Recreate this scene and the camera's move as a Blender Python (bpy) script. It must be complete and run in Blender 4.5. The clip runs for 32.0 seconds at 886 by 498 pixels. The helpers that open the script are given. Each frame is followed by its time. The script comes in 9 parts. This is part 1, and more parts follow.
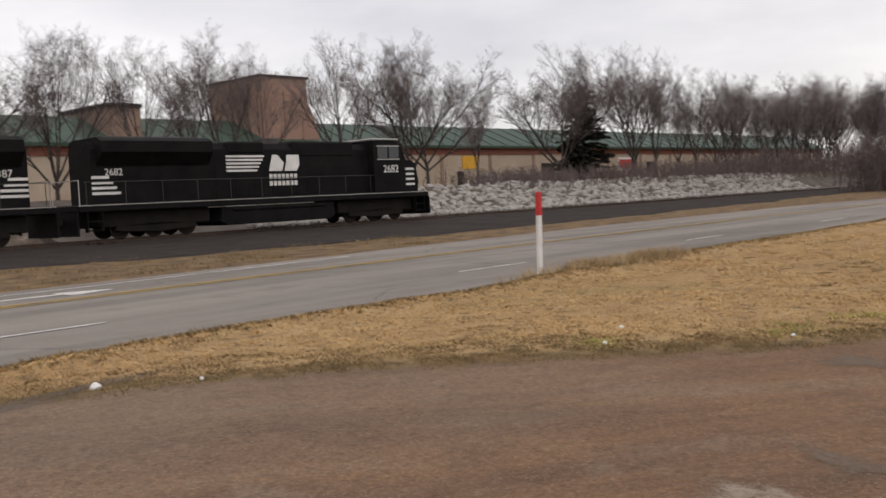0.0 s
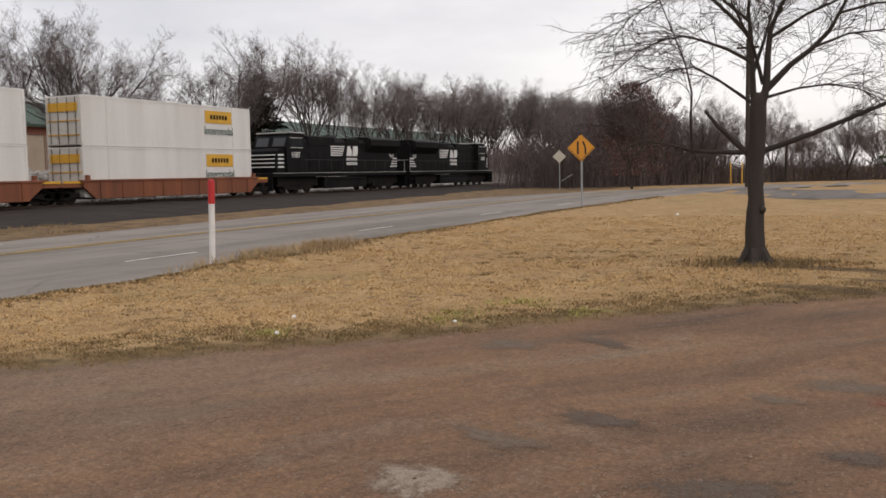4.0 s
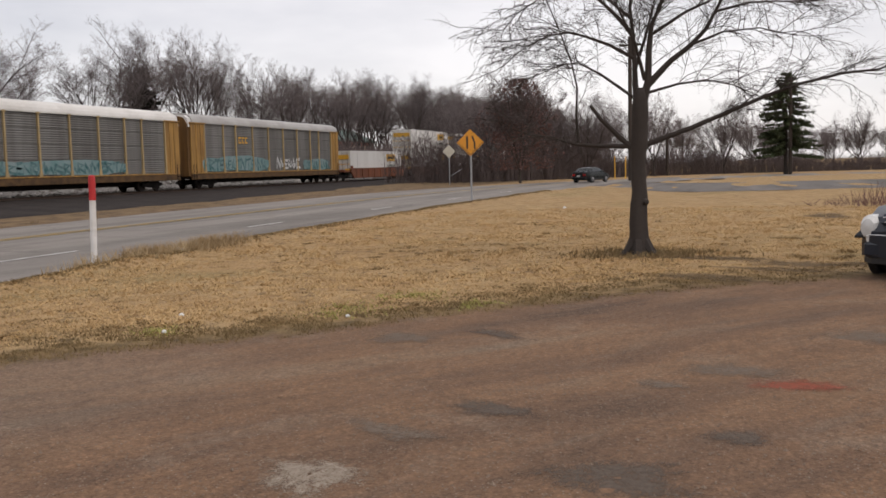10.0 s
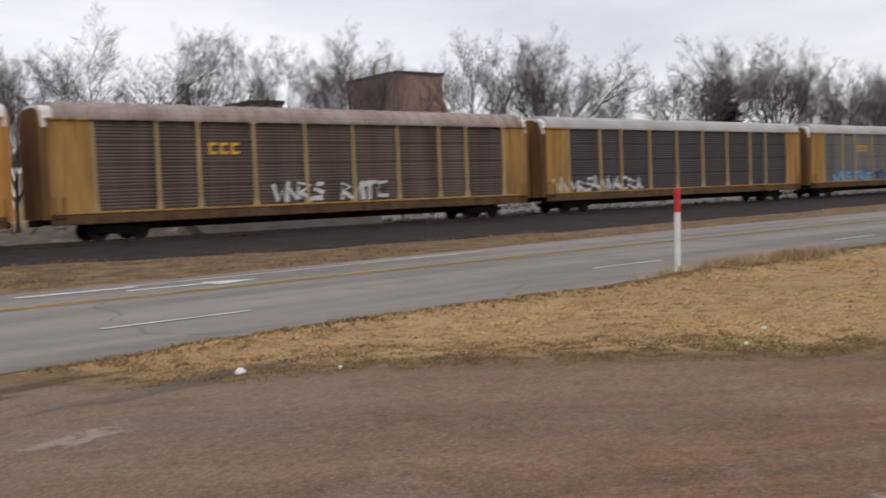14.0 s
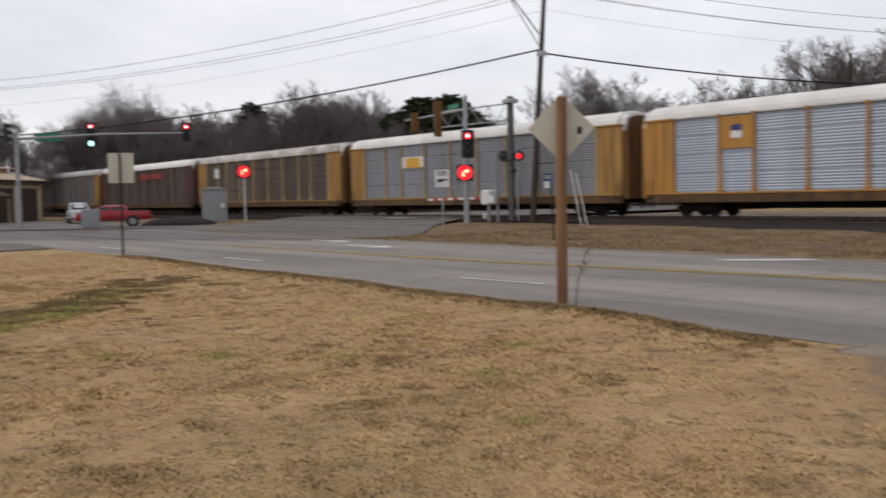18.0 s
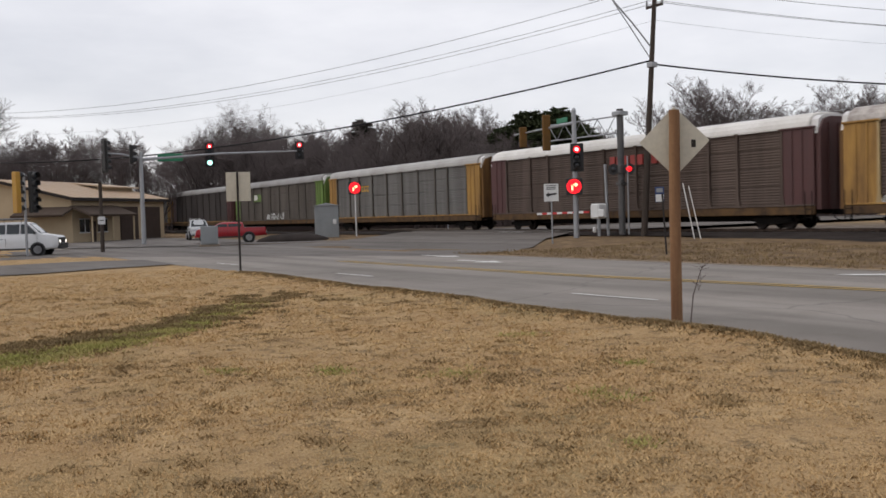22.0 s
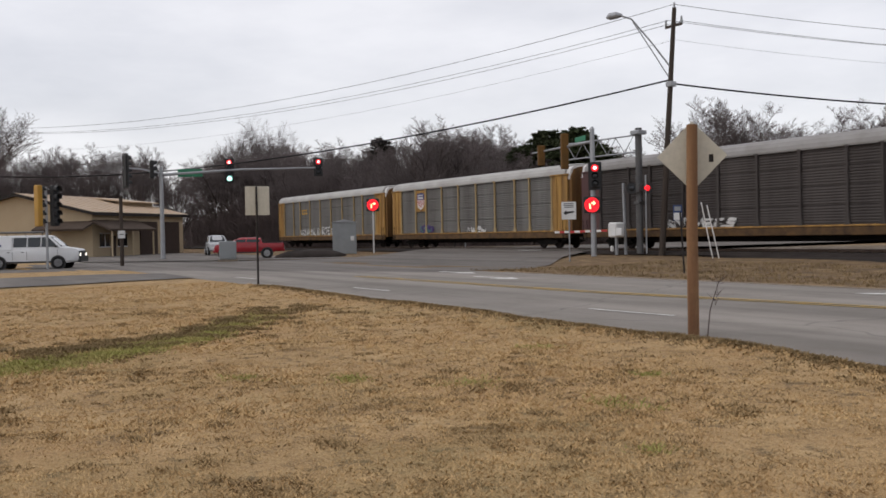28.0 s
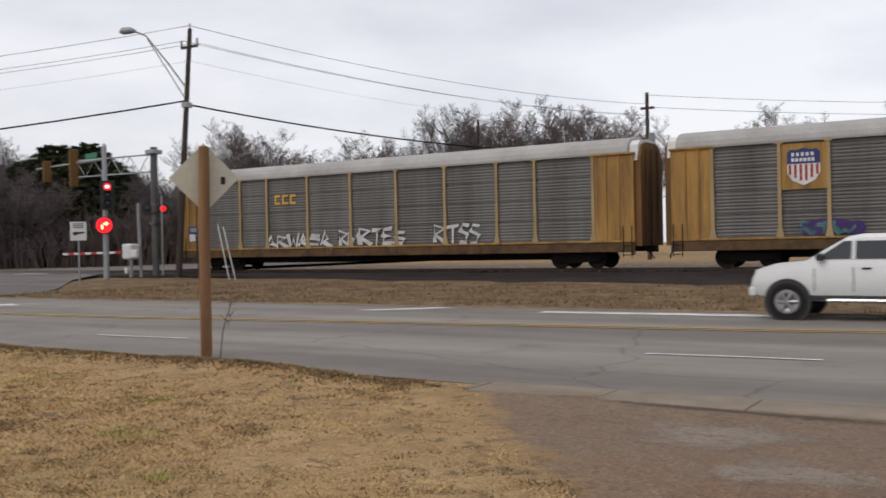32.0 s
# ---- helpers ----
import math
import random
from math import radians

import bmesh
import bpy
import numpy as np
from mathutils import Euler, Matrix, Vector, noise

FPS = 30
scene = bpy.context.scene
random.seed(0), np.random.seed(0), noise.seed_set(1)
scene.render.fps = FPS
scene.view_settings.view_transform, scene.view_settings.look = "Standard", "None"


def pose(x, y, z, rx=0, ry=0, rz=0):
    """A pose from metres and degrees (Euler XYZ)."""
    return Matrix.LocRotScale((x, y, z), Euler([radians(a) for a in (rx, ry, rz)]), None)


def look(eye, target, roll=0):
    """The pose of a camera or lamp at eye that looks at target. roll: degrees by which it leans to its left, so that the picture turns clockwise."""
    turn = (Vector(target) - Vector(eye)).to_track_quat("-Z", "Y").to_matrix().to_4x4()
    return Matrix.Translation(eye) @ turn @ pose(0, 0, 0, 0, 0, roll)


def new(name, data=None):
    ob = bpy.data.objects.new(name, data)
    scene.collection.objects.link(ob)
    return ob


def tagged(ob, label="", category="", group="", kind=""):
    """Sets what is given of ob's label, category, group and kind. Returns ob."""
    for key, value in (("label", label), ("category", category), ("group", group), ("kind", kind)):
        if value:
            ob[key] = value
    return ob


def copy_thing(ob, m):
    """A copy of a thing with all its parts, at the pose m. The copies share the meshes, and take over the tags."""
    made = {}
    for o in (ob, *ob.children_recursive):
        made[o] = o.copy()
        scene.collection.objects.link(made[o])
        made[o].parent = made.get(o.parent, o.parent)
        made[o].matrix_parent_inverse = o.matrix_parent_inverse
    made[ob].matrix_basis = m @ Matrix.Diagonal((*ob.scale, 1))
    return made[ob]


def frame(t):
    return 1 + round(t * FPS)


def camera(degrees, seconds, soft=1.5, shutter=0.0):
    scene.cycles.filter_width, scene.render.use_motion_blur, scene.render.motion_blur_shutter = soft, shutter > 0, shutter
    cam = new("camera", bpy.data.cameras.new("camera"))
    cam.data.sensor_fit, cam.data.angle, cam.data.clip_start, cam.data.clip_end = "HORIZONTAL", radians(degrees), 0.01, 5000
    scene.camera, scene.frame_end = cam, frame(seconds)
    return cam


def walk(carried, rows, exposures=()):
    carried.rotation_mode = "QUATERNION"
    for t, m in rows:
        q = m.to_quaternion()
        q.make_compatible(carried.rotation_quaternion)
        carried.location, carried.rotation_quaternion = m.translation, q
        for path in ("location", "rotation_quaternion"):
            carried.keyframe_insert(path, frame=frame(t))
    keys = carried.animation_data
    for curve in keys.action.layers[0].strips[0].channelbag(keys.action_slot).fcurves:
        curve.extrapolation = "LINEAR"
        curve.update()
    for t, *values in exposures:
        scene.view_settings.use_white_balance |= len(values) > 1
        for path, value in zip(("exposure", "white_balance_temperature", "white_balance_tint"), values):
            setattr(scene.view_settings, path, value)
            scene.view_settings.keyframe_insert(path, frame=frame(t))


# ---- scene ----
# the camera: hand-held on one spot, turning
cam = camera(49.6, 32.0, soft=1.6, shutter=0.2)
PATH = [
    (0.0, pose(-0.023, 0.015, 1.756, 86.83, 2.81, -47.16)),
    (0.5, pose(-0.012, 0.004, 1.756, 85.86, 1.51, -54.42)),
    (1.0, pose(0.004, -0.004, 1.760, 86.11, 1.90, -58.47)),
    (1.5, pose(0.022, -0.012, 1.757, 86.17, 1.82, -57.74)),
    (2.0, pose(0.039, -0.015, 1.759, 85.42, 1.99, -61.45)),
    (2.5, pose(0.047, -0.007, 1.758, 85.22, 2.28, -62.83)),
    (3.0, pose(0.053, -0.000, 1.754, 85.23, 2.00, -64.07)),
    (3.5, pose(0.050, 0.004, 1.753, 85.44, 1.39, -65.17)),
    (5.5, pose(-0.003, -0.008, 1.748, 85.52, 1.88, -68.53)),
    (6.0, pose(-0.006, -0.033, 1.746, 86.03, 1.81, -68.35)),
    (6.5, pose(-0.003, -0.020, 1.748, 85.49, 1.77, -69.66)),
    (7.0, pose(0.005, -0.035, 1.745, 85.15, 1.37, -69.60)),
    (7.5, pose(0.004, -0.003, 1.735, 85.46, 1.14, -70.34)),
    (8.0, pose(0.009, -0.010, 1.729, 85.20, 1.12, -70.81)),
    (8.5, pose(0.022, -0.013, 1.730, 85.16, 1.28, -71.33)),
    (9.0, pose(0.025, 0.007, 1.735, 84.64, 0.93, -71.65)),
    (9.5, pose(0.031, 0.009, 1.740, 84.14, 1.14, -72.23)),
    (10.0, pose(0.036, 0.012, 1.736, 85.11, 1.43, -72.80)),
    (10.5, pose(0.042, 0.020, 1.734, 84.67, 1.31, -74.34)),
    (11.0, pose(0.045, 0.009, 1.755, 84.23, 0.60, -75.56)),
    (11.5, pose(0.031, 0.013, 1.750, 84.94, 0.76, -72.87)),
    (12.0, pose(0.013, -0.077, 1.738, 84.50, 0.15, -68.64)),
    (12.5, pose(-0.014, -0.042, 1.747, 84.91, 1.41, -66.89)),
    (13.0, pose(-0.041, -0.014, 1.734, 84.72, 1.52, -65.00)),
    (13.5, pose(-0.052, 0.018, 1.729, 85.71, 1.66, -55.81)),
    (14.0, pose(-0.055, 0.028, 1.746, 86.93, 2.39, -39.21)),
    (14.5, pose(-0.050, 0.025, 1.751, 84.40, 2.04, -33.80)),
    (15.0, pose(-0.058, 0.023, 1.757, 86.99, 3.00, -21.92)),
    (15.5, pose(-0.049, 0.016, 1.757, 86.46, 2.59, -16.61)),
    (17.5, pose(-0.092, 0.086, 1.797, 86.51, 3.97, 26.03)),
    (18.0, pose(-0.024, 0.022, 1.763, 86.93, 1.13, 52.53)),
    (18.5, pose(-0.027, 0.015, 1.767, 88.10, 0.76, 58.02)),
    (19.0, pose(-0.021, 0.017, 1.767, 89.40, 1.17, 61.11)),
    (19.5, pose(-0.031, 0.005, 1.773, 89.37, 0.78, 58.91)),
    (20.0, pose(-0.040, -0.004, 1.779, 89.60, 1.13, 56.24)),
    (20.5, pose(-0.045, -0.009, 1.784, 87.72, 0.52, 59.09)),
    (21.0, pose(-0.046, -0.011, 1.788, 87.58, 0.91, 59.22)),
    (21.5, pose(-0.042, -0.008, 1.794, 85.32, -0.03, 61.74)),
    (22.0, pose(-0.040, -0.006, 1.799, 87.93, 1.68, 58.98)),
    (22.5, pose(-0.034, -0.008, 1.796, 88.90, 1.19, 60.36)),
    (23.0, pose(-0.028, -0.008, 1.797, 87.93, 0.43, 61.08)),
    (23.5, pose(-0.016, -0.013, 1.795, 87.37, 1.46, 61.87)),
    (24.0, pose(-0.009, -0.013, 1.795, 86.31, 1.33, 60.93)),
    (24.5, pose(-0.001, -0.012, 1.790, 86.11, 1.85, 62.58)),
    (26.5, pose(0.018, -0.017, 1.706, 86.82, 1.14, 61.18)),
    (27.0, pose(0.014, -0.024, 1.701, 86.53, 0.47, 59.51)),
    (27.5, pose(0.014, -0.033, 1.692, 88.70, 1.24, 59.69)),
    (28.0, pose(0.014, -0.033, 1.688, 89.09, 1.11, 60.03)),
    (28.5, pose(0.007, -0.031, 1.689, 89.25, 1.18, 60.52)),
    (29.0, pose(-0.000, -0.023, 1.689, 88.21, 0.94, 60.25)),
    (29.5, pose(-0.012, -0.013, 1.690, 88.85, 1.16, 56.77)),
    (30.0, pose(-0.023, -0.006, 1.694, 88.85, 1.18, 54.07)),
    (30.5, pose(-0.023, 0.009, 1.703, 87.50, 1.64, 50.39)),
    (31.0, pose(-0.003, 0.026, 1.702, 89.53, 1.50, 46.27)),
    (31.5, pose(0.027, 0.049, 1.694, 90.12, 1.43, 39.28)),
    (32.0, pose(0.048, 0.066, 1.693, 89.80, 1.16, 31.84)),
]
walk(cam, PATH, [(0, 0.0, 6900, 15), (10, 0.0, 6750, 15), (15.5, 0.0, 6500, 14), (17.5, -0.05, 6500, 13), (32, -0.08, 6500, 13)])


# overcast daylight
world = bpy.data.worlds.new("overcast_sky")
scene.world = world
world.use_nodes = True
wn, wl = world.node_tree.nodes, world.node_tree.links
wn.clear()
sky = wn.new("ShaderNodeTexSky")
sky.sky_type = "NISHITA"
sky.sun_disc = False
sky.sun_elevation, sky.sun_rotation = radians(38), radians(200)
tc = wn.new("ShaderNodeTexCoord")
mp = wn.new("ShaderNodeMapping")
mp.inputs["Scale"].default_value = (1.0, 1.0, 3.2)
cn = wn.new("ShaderNodeTexNoise")
cn.inputs["Scale"].default_value, cn.inputs["Detail"].default_value, cn.inputs["Roughness"].default_value = 1.9, 6, 0.55
cr = wn.new("ShaderNodeValToRGB")
cr.color_ramp.elements[0].position, cr.color_ramp.elements[0].color = 0.32, (0.60, 0.61, 0.64, 1)
cr.color_ramp.elements[1].position, cr.color_ramp.elements[1].color = 0.62, (0.87, 0.87, 0.88, 1)
half_sky = wn.new("ShaderNodeMix")
half_sky.data_type = "RGBA"
half_sky.inputs[0].default_value = 0.975
bg = wn.new("ShaderNodeBackground")
bg.inputs["Strength"].default_value = 1.0
wo = wn.new("ShaderNodeOutputWorld")
wl.new(tc.outputs["Generated"], mp.inputs["Vector"])
wl.new(mp.outputs["Vector"], cn.inputs["Vector"])
wl.new(cn.outputs["Fac"], cr.inputs["Fac"])
wl.new(sky.outputs["Color"], half_sky.inputs[6])
wl.new(cr.outputs["Color"], half_sky.inputs[7])
wl.new(half_sky.outputs[2], bg.inputs["Color"])
wl.new(bg.outputs["Background"], wo.inputs["Surface"])

sun = new("sun", bpy.data.lights.new("sun", "SUN"))
sun.data.energy, sun.data.angle, sun.data.color = 1.0, radians(35), (1.0, 0.97, 0.92)
sun.matrix_world = look((0, 0, 60), (20, 45, 0))
scene.view_settings.exposure = 0.0


# mesh building
class Geo:
    """Vertices and faces gathered for one mesh."""

    def __init__(self):
        self.v, self.f = [], []

    def add(self, verts, faces):
        n = len(self.v)
        self.v += [tuple(p) for p in verts]
        self.f += [tuple(n + i for i in q) for q in faces]
        return self

    def box(self, x0, x1, y0, y1, z0, z1, cut=0.0):
        """A box, its long edges cut by a chamfer."""
        if cut <= 0:
            return self.add([(x, y, z) for x in (x0, x1) for y in (y0, y1) for z in (z0, z1)],
                            [(0, 1, 3, 2), (4, 6, 7, 5), (0, 4, 5, 1), (2, 3, 7, 6), (0, 2, 6, 4), (1, 5, 7, 3)])
        c, ring = cut, []
        for z, k in ((z0, c), (z0 + c, 0), (z1 - c, 0), (z1, c)):
            ring.append([(x0 + c + k, y0 + k, z), (x1 - c - k, y0 + k, z), (x1 - k, y0 + c + k, z), (x1 - k, y1 - c - k, z),
                         (x1 - c - k, y1 - k, z), (x0 + c + k, y1 - k, z), (x0 + k, y1 - c - k, z), (x0 + k, y0 + c + k, z)])
        return self.rings(ring)

    def rings(self, ring, caps=True):
        n = len(ring[0])
        verts = [p for r in ring for p in r]
        faces = [(i * n + j, i * n + (j + 1) % n, (i + 1) * n + (j + 1) % n, (i + 1) * n + j)
                 for i in range(len(ring) - 1) for j in range(n)]
        if caps:
            faces += [tuple(reversed(range(n))), tuple(range((len(ring) - 1) * n, len(ring) * n))]
        return self.add(verts, faces)

    def tube(self, pts, radii, n=6, caps=True):
        """A bent tube through pts."""
        pts = [Vector(p) for p in pts]
        if not isinstance(radii, (list, tuple)):
            radii = [radii] * len(pts)
        ring = []
        turn = [(math.cos(2 * math.pi * k / n), math.sin(2 * math.pi * k / n)) for k in range(n)]
        for i, p in enumerate(pts):
            d = (pts[min(i + 1, len(pts) - 1)] - pts[max(i - 1, 0)]).normalized()
            a = d.orthogonal().normalized() if abs(d.z) > 0.95 else d.cross(Vector((0, 0, 1))).normalized()
            b = d.cross(a)
            a, b = a * radii[i], b * radii[i]
            ring.append([p + a * c + b * s for c, s in turn])
        return self.rings(ring, caps)

    def slab(self, outline, axis, lo, hi):
        """An outline of 2D points, drawn out along an axis."""
        def at(p, w):
            return {"x": (w, p[0], p[1]), "y": (p[0], w, p[1]), "z": (p[0], p[1], w)}[axis]
        return self.rings([[at(p, lo) for p in outline], [at(p, hi) for p in outline]])

    def wheel(self, c, r, w, axis="y", n=20, dish=0.25):
        """A disc with a rim and a recessed face."""
        ring = []
        for k, off in ((0.15, -w * 0.2), (dish + 0.35, -w * 0.28), (0.78, -w * 0.5), (0.97, -w * 0.5), (1.0, -w * 0.4),
                       (1.0, w * 0.4), (0.97, w * 0.5), (0.78, w * 0.5), (0.15, w * 0.3)):
            row = []
            for i in range(n):
                a = 2 * math.pi * i / n
                u, v = math.cos(a) * r * k, math.sin(a) * r * k
                row.append((c[0] + u, c[1] + off, c[2] + v) if axis == "y" else (c[0] + off, c[1] + u, c[2] + v))
            ring.append(row)
        return self.rings(ring)

    def moved(self, m):
        self.v = [tuple(m @ Vector(p)) for p in self.v]
        return self

    def mesh(self, name, mat=None, smooth=False):
        me = bpy.data.meshes.new(name)
        me.from_pydata(self.v, [], self.f)
        if mat:
            me.materials.append(mat)
        if len(self.f) < 6000:
            bm = bmesh.new()
            bm.from_mesh(me)
            bmesh.ops.recalc_face_normals(bm, faces=bm.faces)
            bm.to_mesh(me)
            bm.free()
        if smooth:
            me.shade_smooth()
        return me


def thing(name, m, label, category, group="", kind=""):
    """An empty at a thing's base."""
    ob = new(name)
    ob.empty_display_size = 0.2
    ob.matrix_world = m
    return tagged(ob, label, category, group, kind)


def part(name, geo, mat, parent, label="", smooth=False, kind=""):
    """One mesh object under a thing or a part; geo is a Geo or a mesh to share."""
    me = geo if isinstance(geo, bpy.types.Mesh) else geo.mesh(name, mat, smooth)
    ob = new(name, me)
    ob.parent = parent
    return tagged(ob, label, "", "", kind)


def setting(name, geo, mat, label, smooth=False, kind="structure", category=""):
    ob = new(name, geo if isinstance(geo, bpy.types.Mesh) else geo.mesh(name, mat, smooth))
    return tagged(ob, label, category, "", kind)


def lettering(name, text, size, m, mat, parent, stretch=1.0):
    """Flat letters in the built-in font, turned into a mesh."""
    cu = bpy.data.curves.new(name, "FONT")
    cu.body, cu.size, cu.extrude, cu.align_x, cu.align_y = text, size, 0.004, "CENTER", "CENTER"
    tmp = bpy.data.objects.new(name, cu)
    me = bpy.data.meshes.new_from_object(tmp)
    bpy.data.objects.remove(tmp)
    me.materials.clear()
    me.materials.append(mat)
    for v in me.vertices:
        v.co.x *= stretch
    ob = new(name, me)
    ob.parent = parent
    ob.matrix_local = m
    return ob


# materials
def tree_of(name):
    m = bpy.data.materials.new(name)
    m.use_nodes = True
    return m, m.node_tree.nodes, m.node_tree.links, m.node_tree.nodes["Principled BSDF"]


def noise_of(n, l, vec, scale, detail=4, rough=0.6):
    t = n.new("ShaderNodeTexNoise")
    t.inputs["Scale"].default_value, t.inputs["Detail"].default_value, t.inputs["Roughness"].default_value = scale, detail, rough
    if vec:
        l.new(vec, t.inputs["Vector"])
    return t.outputs["Fac"]


def ramp_of(n, l, fac, stops):
    r = n.new("ShaderNodeValToRGB")
    e = r.color_ramp.elements
    while len(e) < len(stops):
        e.new(0.5)
    for el, (p, c) in zip(e, stops):
        el.position = p
        el.color = (*c, 1) if isinstance(c, tuple) else (c, c, c, 1)
    l.new(fac, r.inputs["Fac"])
    return r.outputs["Color"]


def mix_of(n, l, fac, a, b, blend="MIX"):
    m = n.new("ShaderNodeMix")
    m.data_type, m.blend_type = "RGBA", blend
    for sock, val in ((m.inputs[0], fac), (m.inputs[6], a), (m.inputs[7], b)):
        if isinstance(val, bpy.types.NodeSocket):
            l.new(val, sock)
        elif isinstance(val, tuple):
            sock.default_value = (*val, 1)
        else:
            sock.default_value = val
    return m.outputs[2]


def math_of(n, l, op, a, b=0.0, clamp=False):
    m = n.new("ShaderNodeMath")
    m.operation, m.use_clamp = op, clamp
    for sock, val in zip(m.inputs, (a, b)):
        if isinstance(val, bpy.types.NodeSocket):
            l.new(val, sock)
        else:
            sock.default_value = val
    return m.outputs[0]


def bump_of(n, l, height, bsdf, strength, dist):
    b = n.new("ShaderNodeBump")
    b.inputs["Strength"].default_value, b.inputs["Distance"].default_value = strength, dist
    l.new(height, b.inputs["Height"])
    l.new(b.outputs["Normal"], bsdf.inputs["Normal"])


def surf(name, base, dirt=None, rough=0.6, metal=0.0, fine=40.0, coarse=1.2, amount=0.5, bump=0.15, streak=False, jitter=0.0, coat=0.0):
    """A worn surface: base colour, a second colour in stains, grain, relief."""
    m, n, l, p = tree_of(name)
    tc_ = n.new("ShaderNodeTexCoord")
    vec = tc_.outputs["Object"]
    if streak:
        mp_ = n.new("ShaderNodeMapping")
        mp_.inputs["Scale"].default_value = (1, 1, 0.12)
        l.new(vec, mp_.inputs["Vector"])
        vec2 = mp_.outputs["Vector"]
    else:
        vec2 = vec
    if jitter:
        oi = n.new("ShaderNodeObjectInfo")
        add = n.new("ShaderNodeVectorMath")
        add.operation = "ADD"
        sc = n.new("ShaderNodeVectorMath")
        sc.operation = "SCALE"
        l.new(oi.outputs["Random"], sc.inputs[0])
        sc.inputs["Scale"].default_value = 37.0
        l.new(vec2, add.inputs[0])
        l.new(sc.outputs[0], add.inputs[1])
        vec2 = add.outputs[0]
    dirt = dirt or tuple(c * 0.55 for c in base)
    a = ramp_of(n, l, noise_of(n, l, vec2, coarse, 6, 0.65), [(0.38, 0.0), (0.72, amount)])
    col = mix_of(n, l, a, base, dirt)
    g = noise_of(n, l, vec, fine, 3, 0.6)
    col = mix_of(n, l, ramp_of(n, l, g, [(0.3, 0.86), (0.7, 1.0)]), (0, 0, 0), col)
    if jitter:
        hs = n.new("ShaderNodeHueSaturation")
        l.new(math_of(n, l, "ADD", math_of(n, l, "MULTIPLY", oi.outputs["Random"], jitter), 1 - jitter / 2), hs.inputs["Value"])
        l.new(col, hs.inputs["Color"])
        col = hs.outputs["Color"]
    l.new(col, p.inputs["Base Color"])
    r = ramp_of(n, l, g, [(0.3, max(rough - 0.1, 0.02)), (0.7, min(rough + 0.1, 1.0))])
    l.new(r, p.inputs["Roughness"])
    p.inputs["Metallic"].default_value = metal
    p.inputs["Coat Weight"].default_value = coat
    if rough >= 0.7:
        p.inputs["Specular IOR Level"].default_value = 0.15
    if bump:
        bump_of(n, l, g, p, bump, 0.01)
    return m


def glow(name, color, strength):
    m, n, l, p = tree_of(name)
    p.inputs["Base Color"].default_value = (*[c * 0.4 for c in color], 1)
    p.inputs["Emission Color"].default_value = (*color, 1)
    p.inputs["Emission Strength"].default_value = strength
    p.inputs["Roughness"].default_value = 0.4
    return m


def glass(name, tint=(0.03, 0.035, 0.04), rough=0.06):
    m, n, l, p = tree_of(name)
    p.inputs["Base Color"].default_value = (*tint, 1)
    p.inputs["Roughness"].default_value = rough
    p.inputs["IOR"].default_value = 1.5
    return m


# ---- ground, road, track bed ----
ROAD_NEAR = [(-420, 11.2), (-60, 11.2), (-30, 11.0), (-12, 10.5), (-8, 10.3), (-5.6, 10.2), (-1.0, 10.3), (1, 11.0), (3, 11.35), (6, 11.45), (14, 11.6), (23, 12.2), (40, 12.6), (60, 12.1), (70, 10.9), (80, 8.6), (93, 3), (101, -4), (106, -15), (108, -90)]
ROAD_FAR = [(-420, 22.6), (-60, 22.6), (-30, 22.6), (-12, 22.4), (-8, 22.4), (-5.6, 22.4), (-1, 22.4), (1, 22.4), (3, 22.5), (6, 22.6), (14, 23.2), (23, 24.1), (40, 25.4), (60, 25.5), (68, 25.0), (77, 23.4), (91, 18), (106, 9), (116, -6), (121, -90)]
CENTRE = [(-40, 16.6), (-21, 16.7), (-14, 17.4), (-5, 18.2), (-1, 18.7), (8, 19.0), (15, 19.4), (23, 19.8), (44, 20.2), (62, 19.9), (74, 17.4), (84, 13.4)]
DASHES = [(-42, 12.7), (-15, 13.05), (-4, 14.0), (6.5, 14.33), (17, 14.7), (40, 15.0), (58, 14.9), (68, 14.2)]
LOT = [(-7, -9), (-2.6, 1), (-1.8, 4), (-2.5, 6.0), (-3.4, 7.1), (-4.4, 8.2), (-5.5, 9.9), (-6, 11), (2.4, 11.4), (3.4, 9.3), (5.0, 8.7), (6.2, 7.7), (7.0, 6.9), (7.9, 6.2),
       (8.6, 5.4), (9.2, 4.7), (10, 4.0), (11.3, 2.9), (12.5, 1.9), (13.8, 0.4), (14.9, -1.4), (16.5, -4), (24, -9), (24, -24), (-7, -24)]


def along(line, x):
    """The y of a line at x."""
    if x <= line[0][0]:
        return line[0][1]
    for (ax, ay), (bx, by) in zip(line, line[1:]):
        if x <= bx:
            return ay + (by - ay) * (x - ax) / (bx - ax)
    return line[-1][1]


def step(a, b, x):
    t = (x - a) / (b - a)
    t = 0.0 if t < 0 else 1.0 if t > 1 else t
    return t * t * (3 - 2 * t)


def lot_depth(x, y):
    """Signed distance to the edge of the gravel lot, positive inside."""
    best, inside = 1e9, False
    for (ax, ay), (bx, by) in zip(LOT, LOT[1:] + LOT[:1]):
        t = max(0, min(1, ((x - ax) * (bx - ax) + (y - ay) * (by - ay)) / ((bx - ax) ** 2 + (by - ay) ** 2)))
        best = min(best, math.hypot(x - ax - t * (bx - ax), y - ay - t * (by - ay)))
        if (ay > y) != (by > y) and x < (bx - ax) * (y - ay) / (by - ay) + ax:
            inside = not inside
    return best if inside else -best


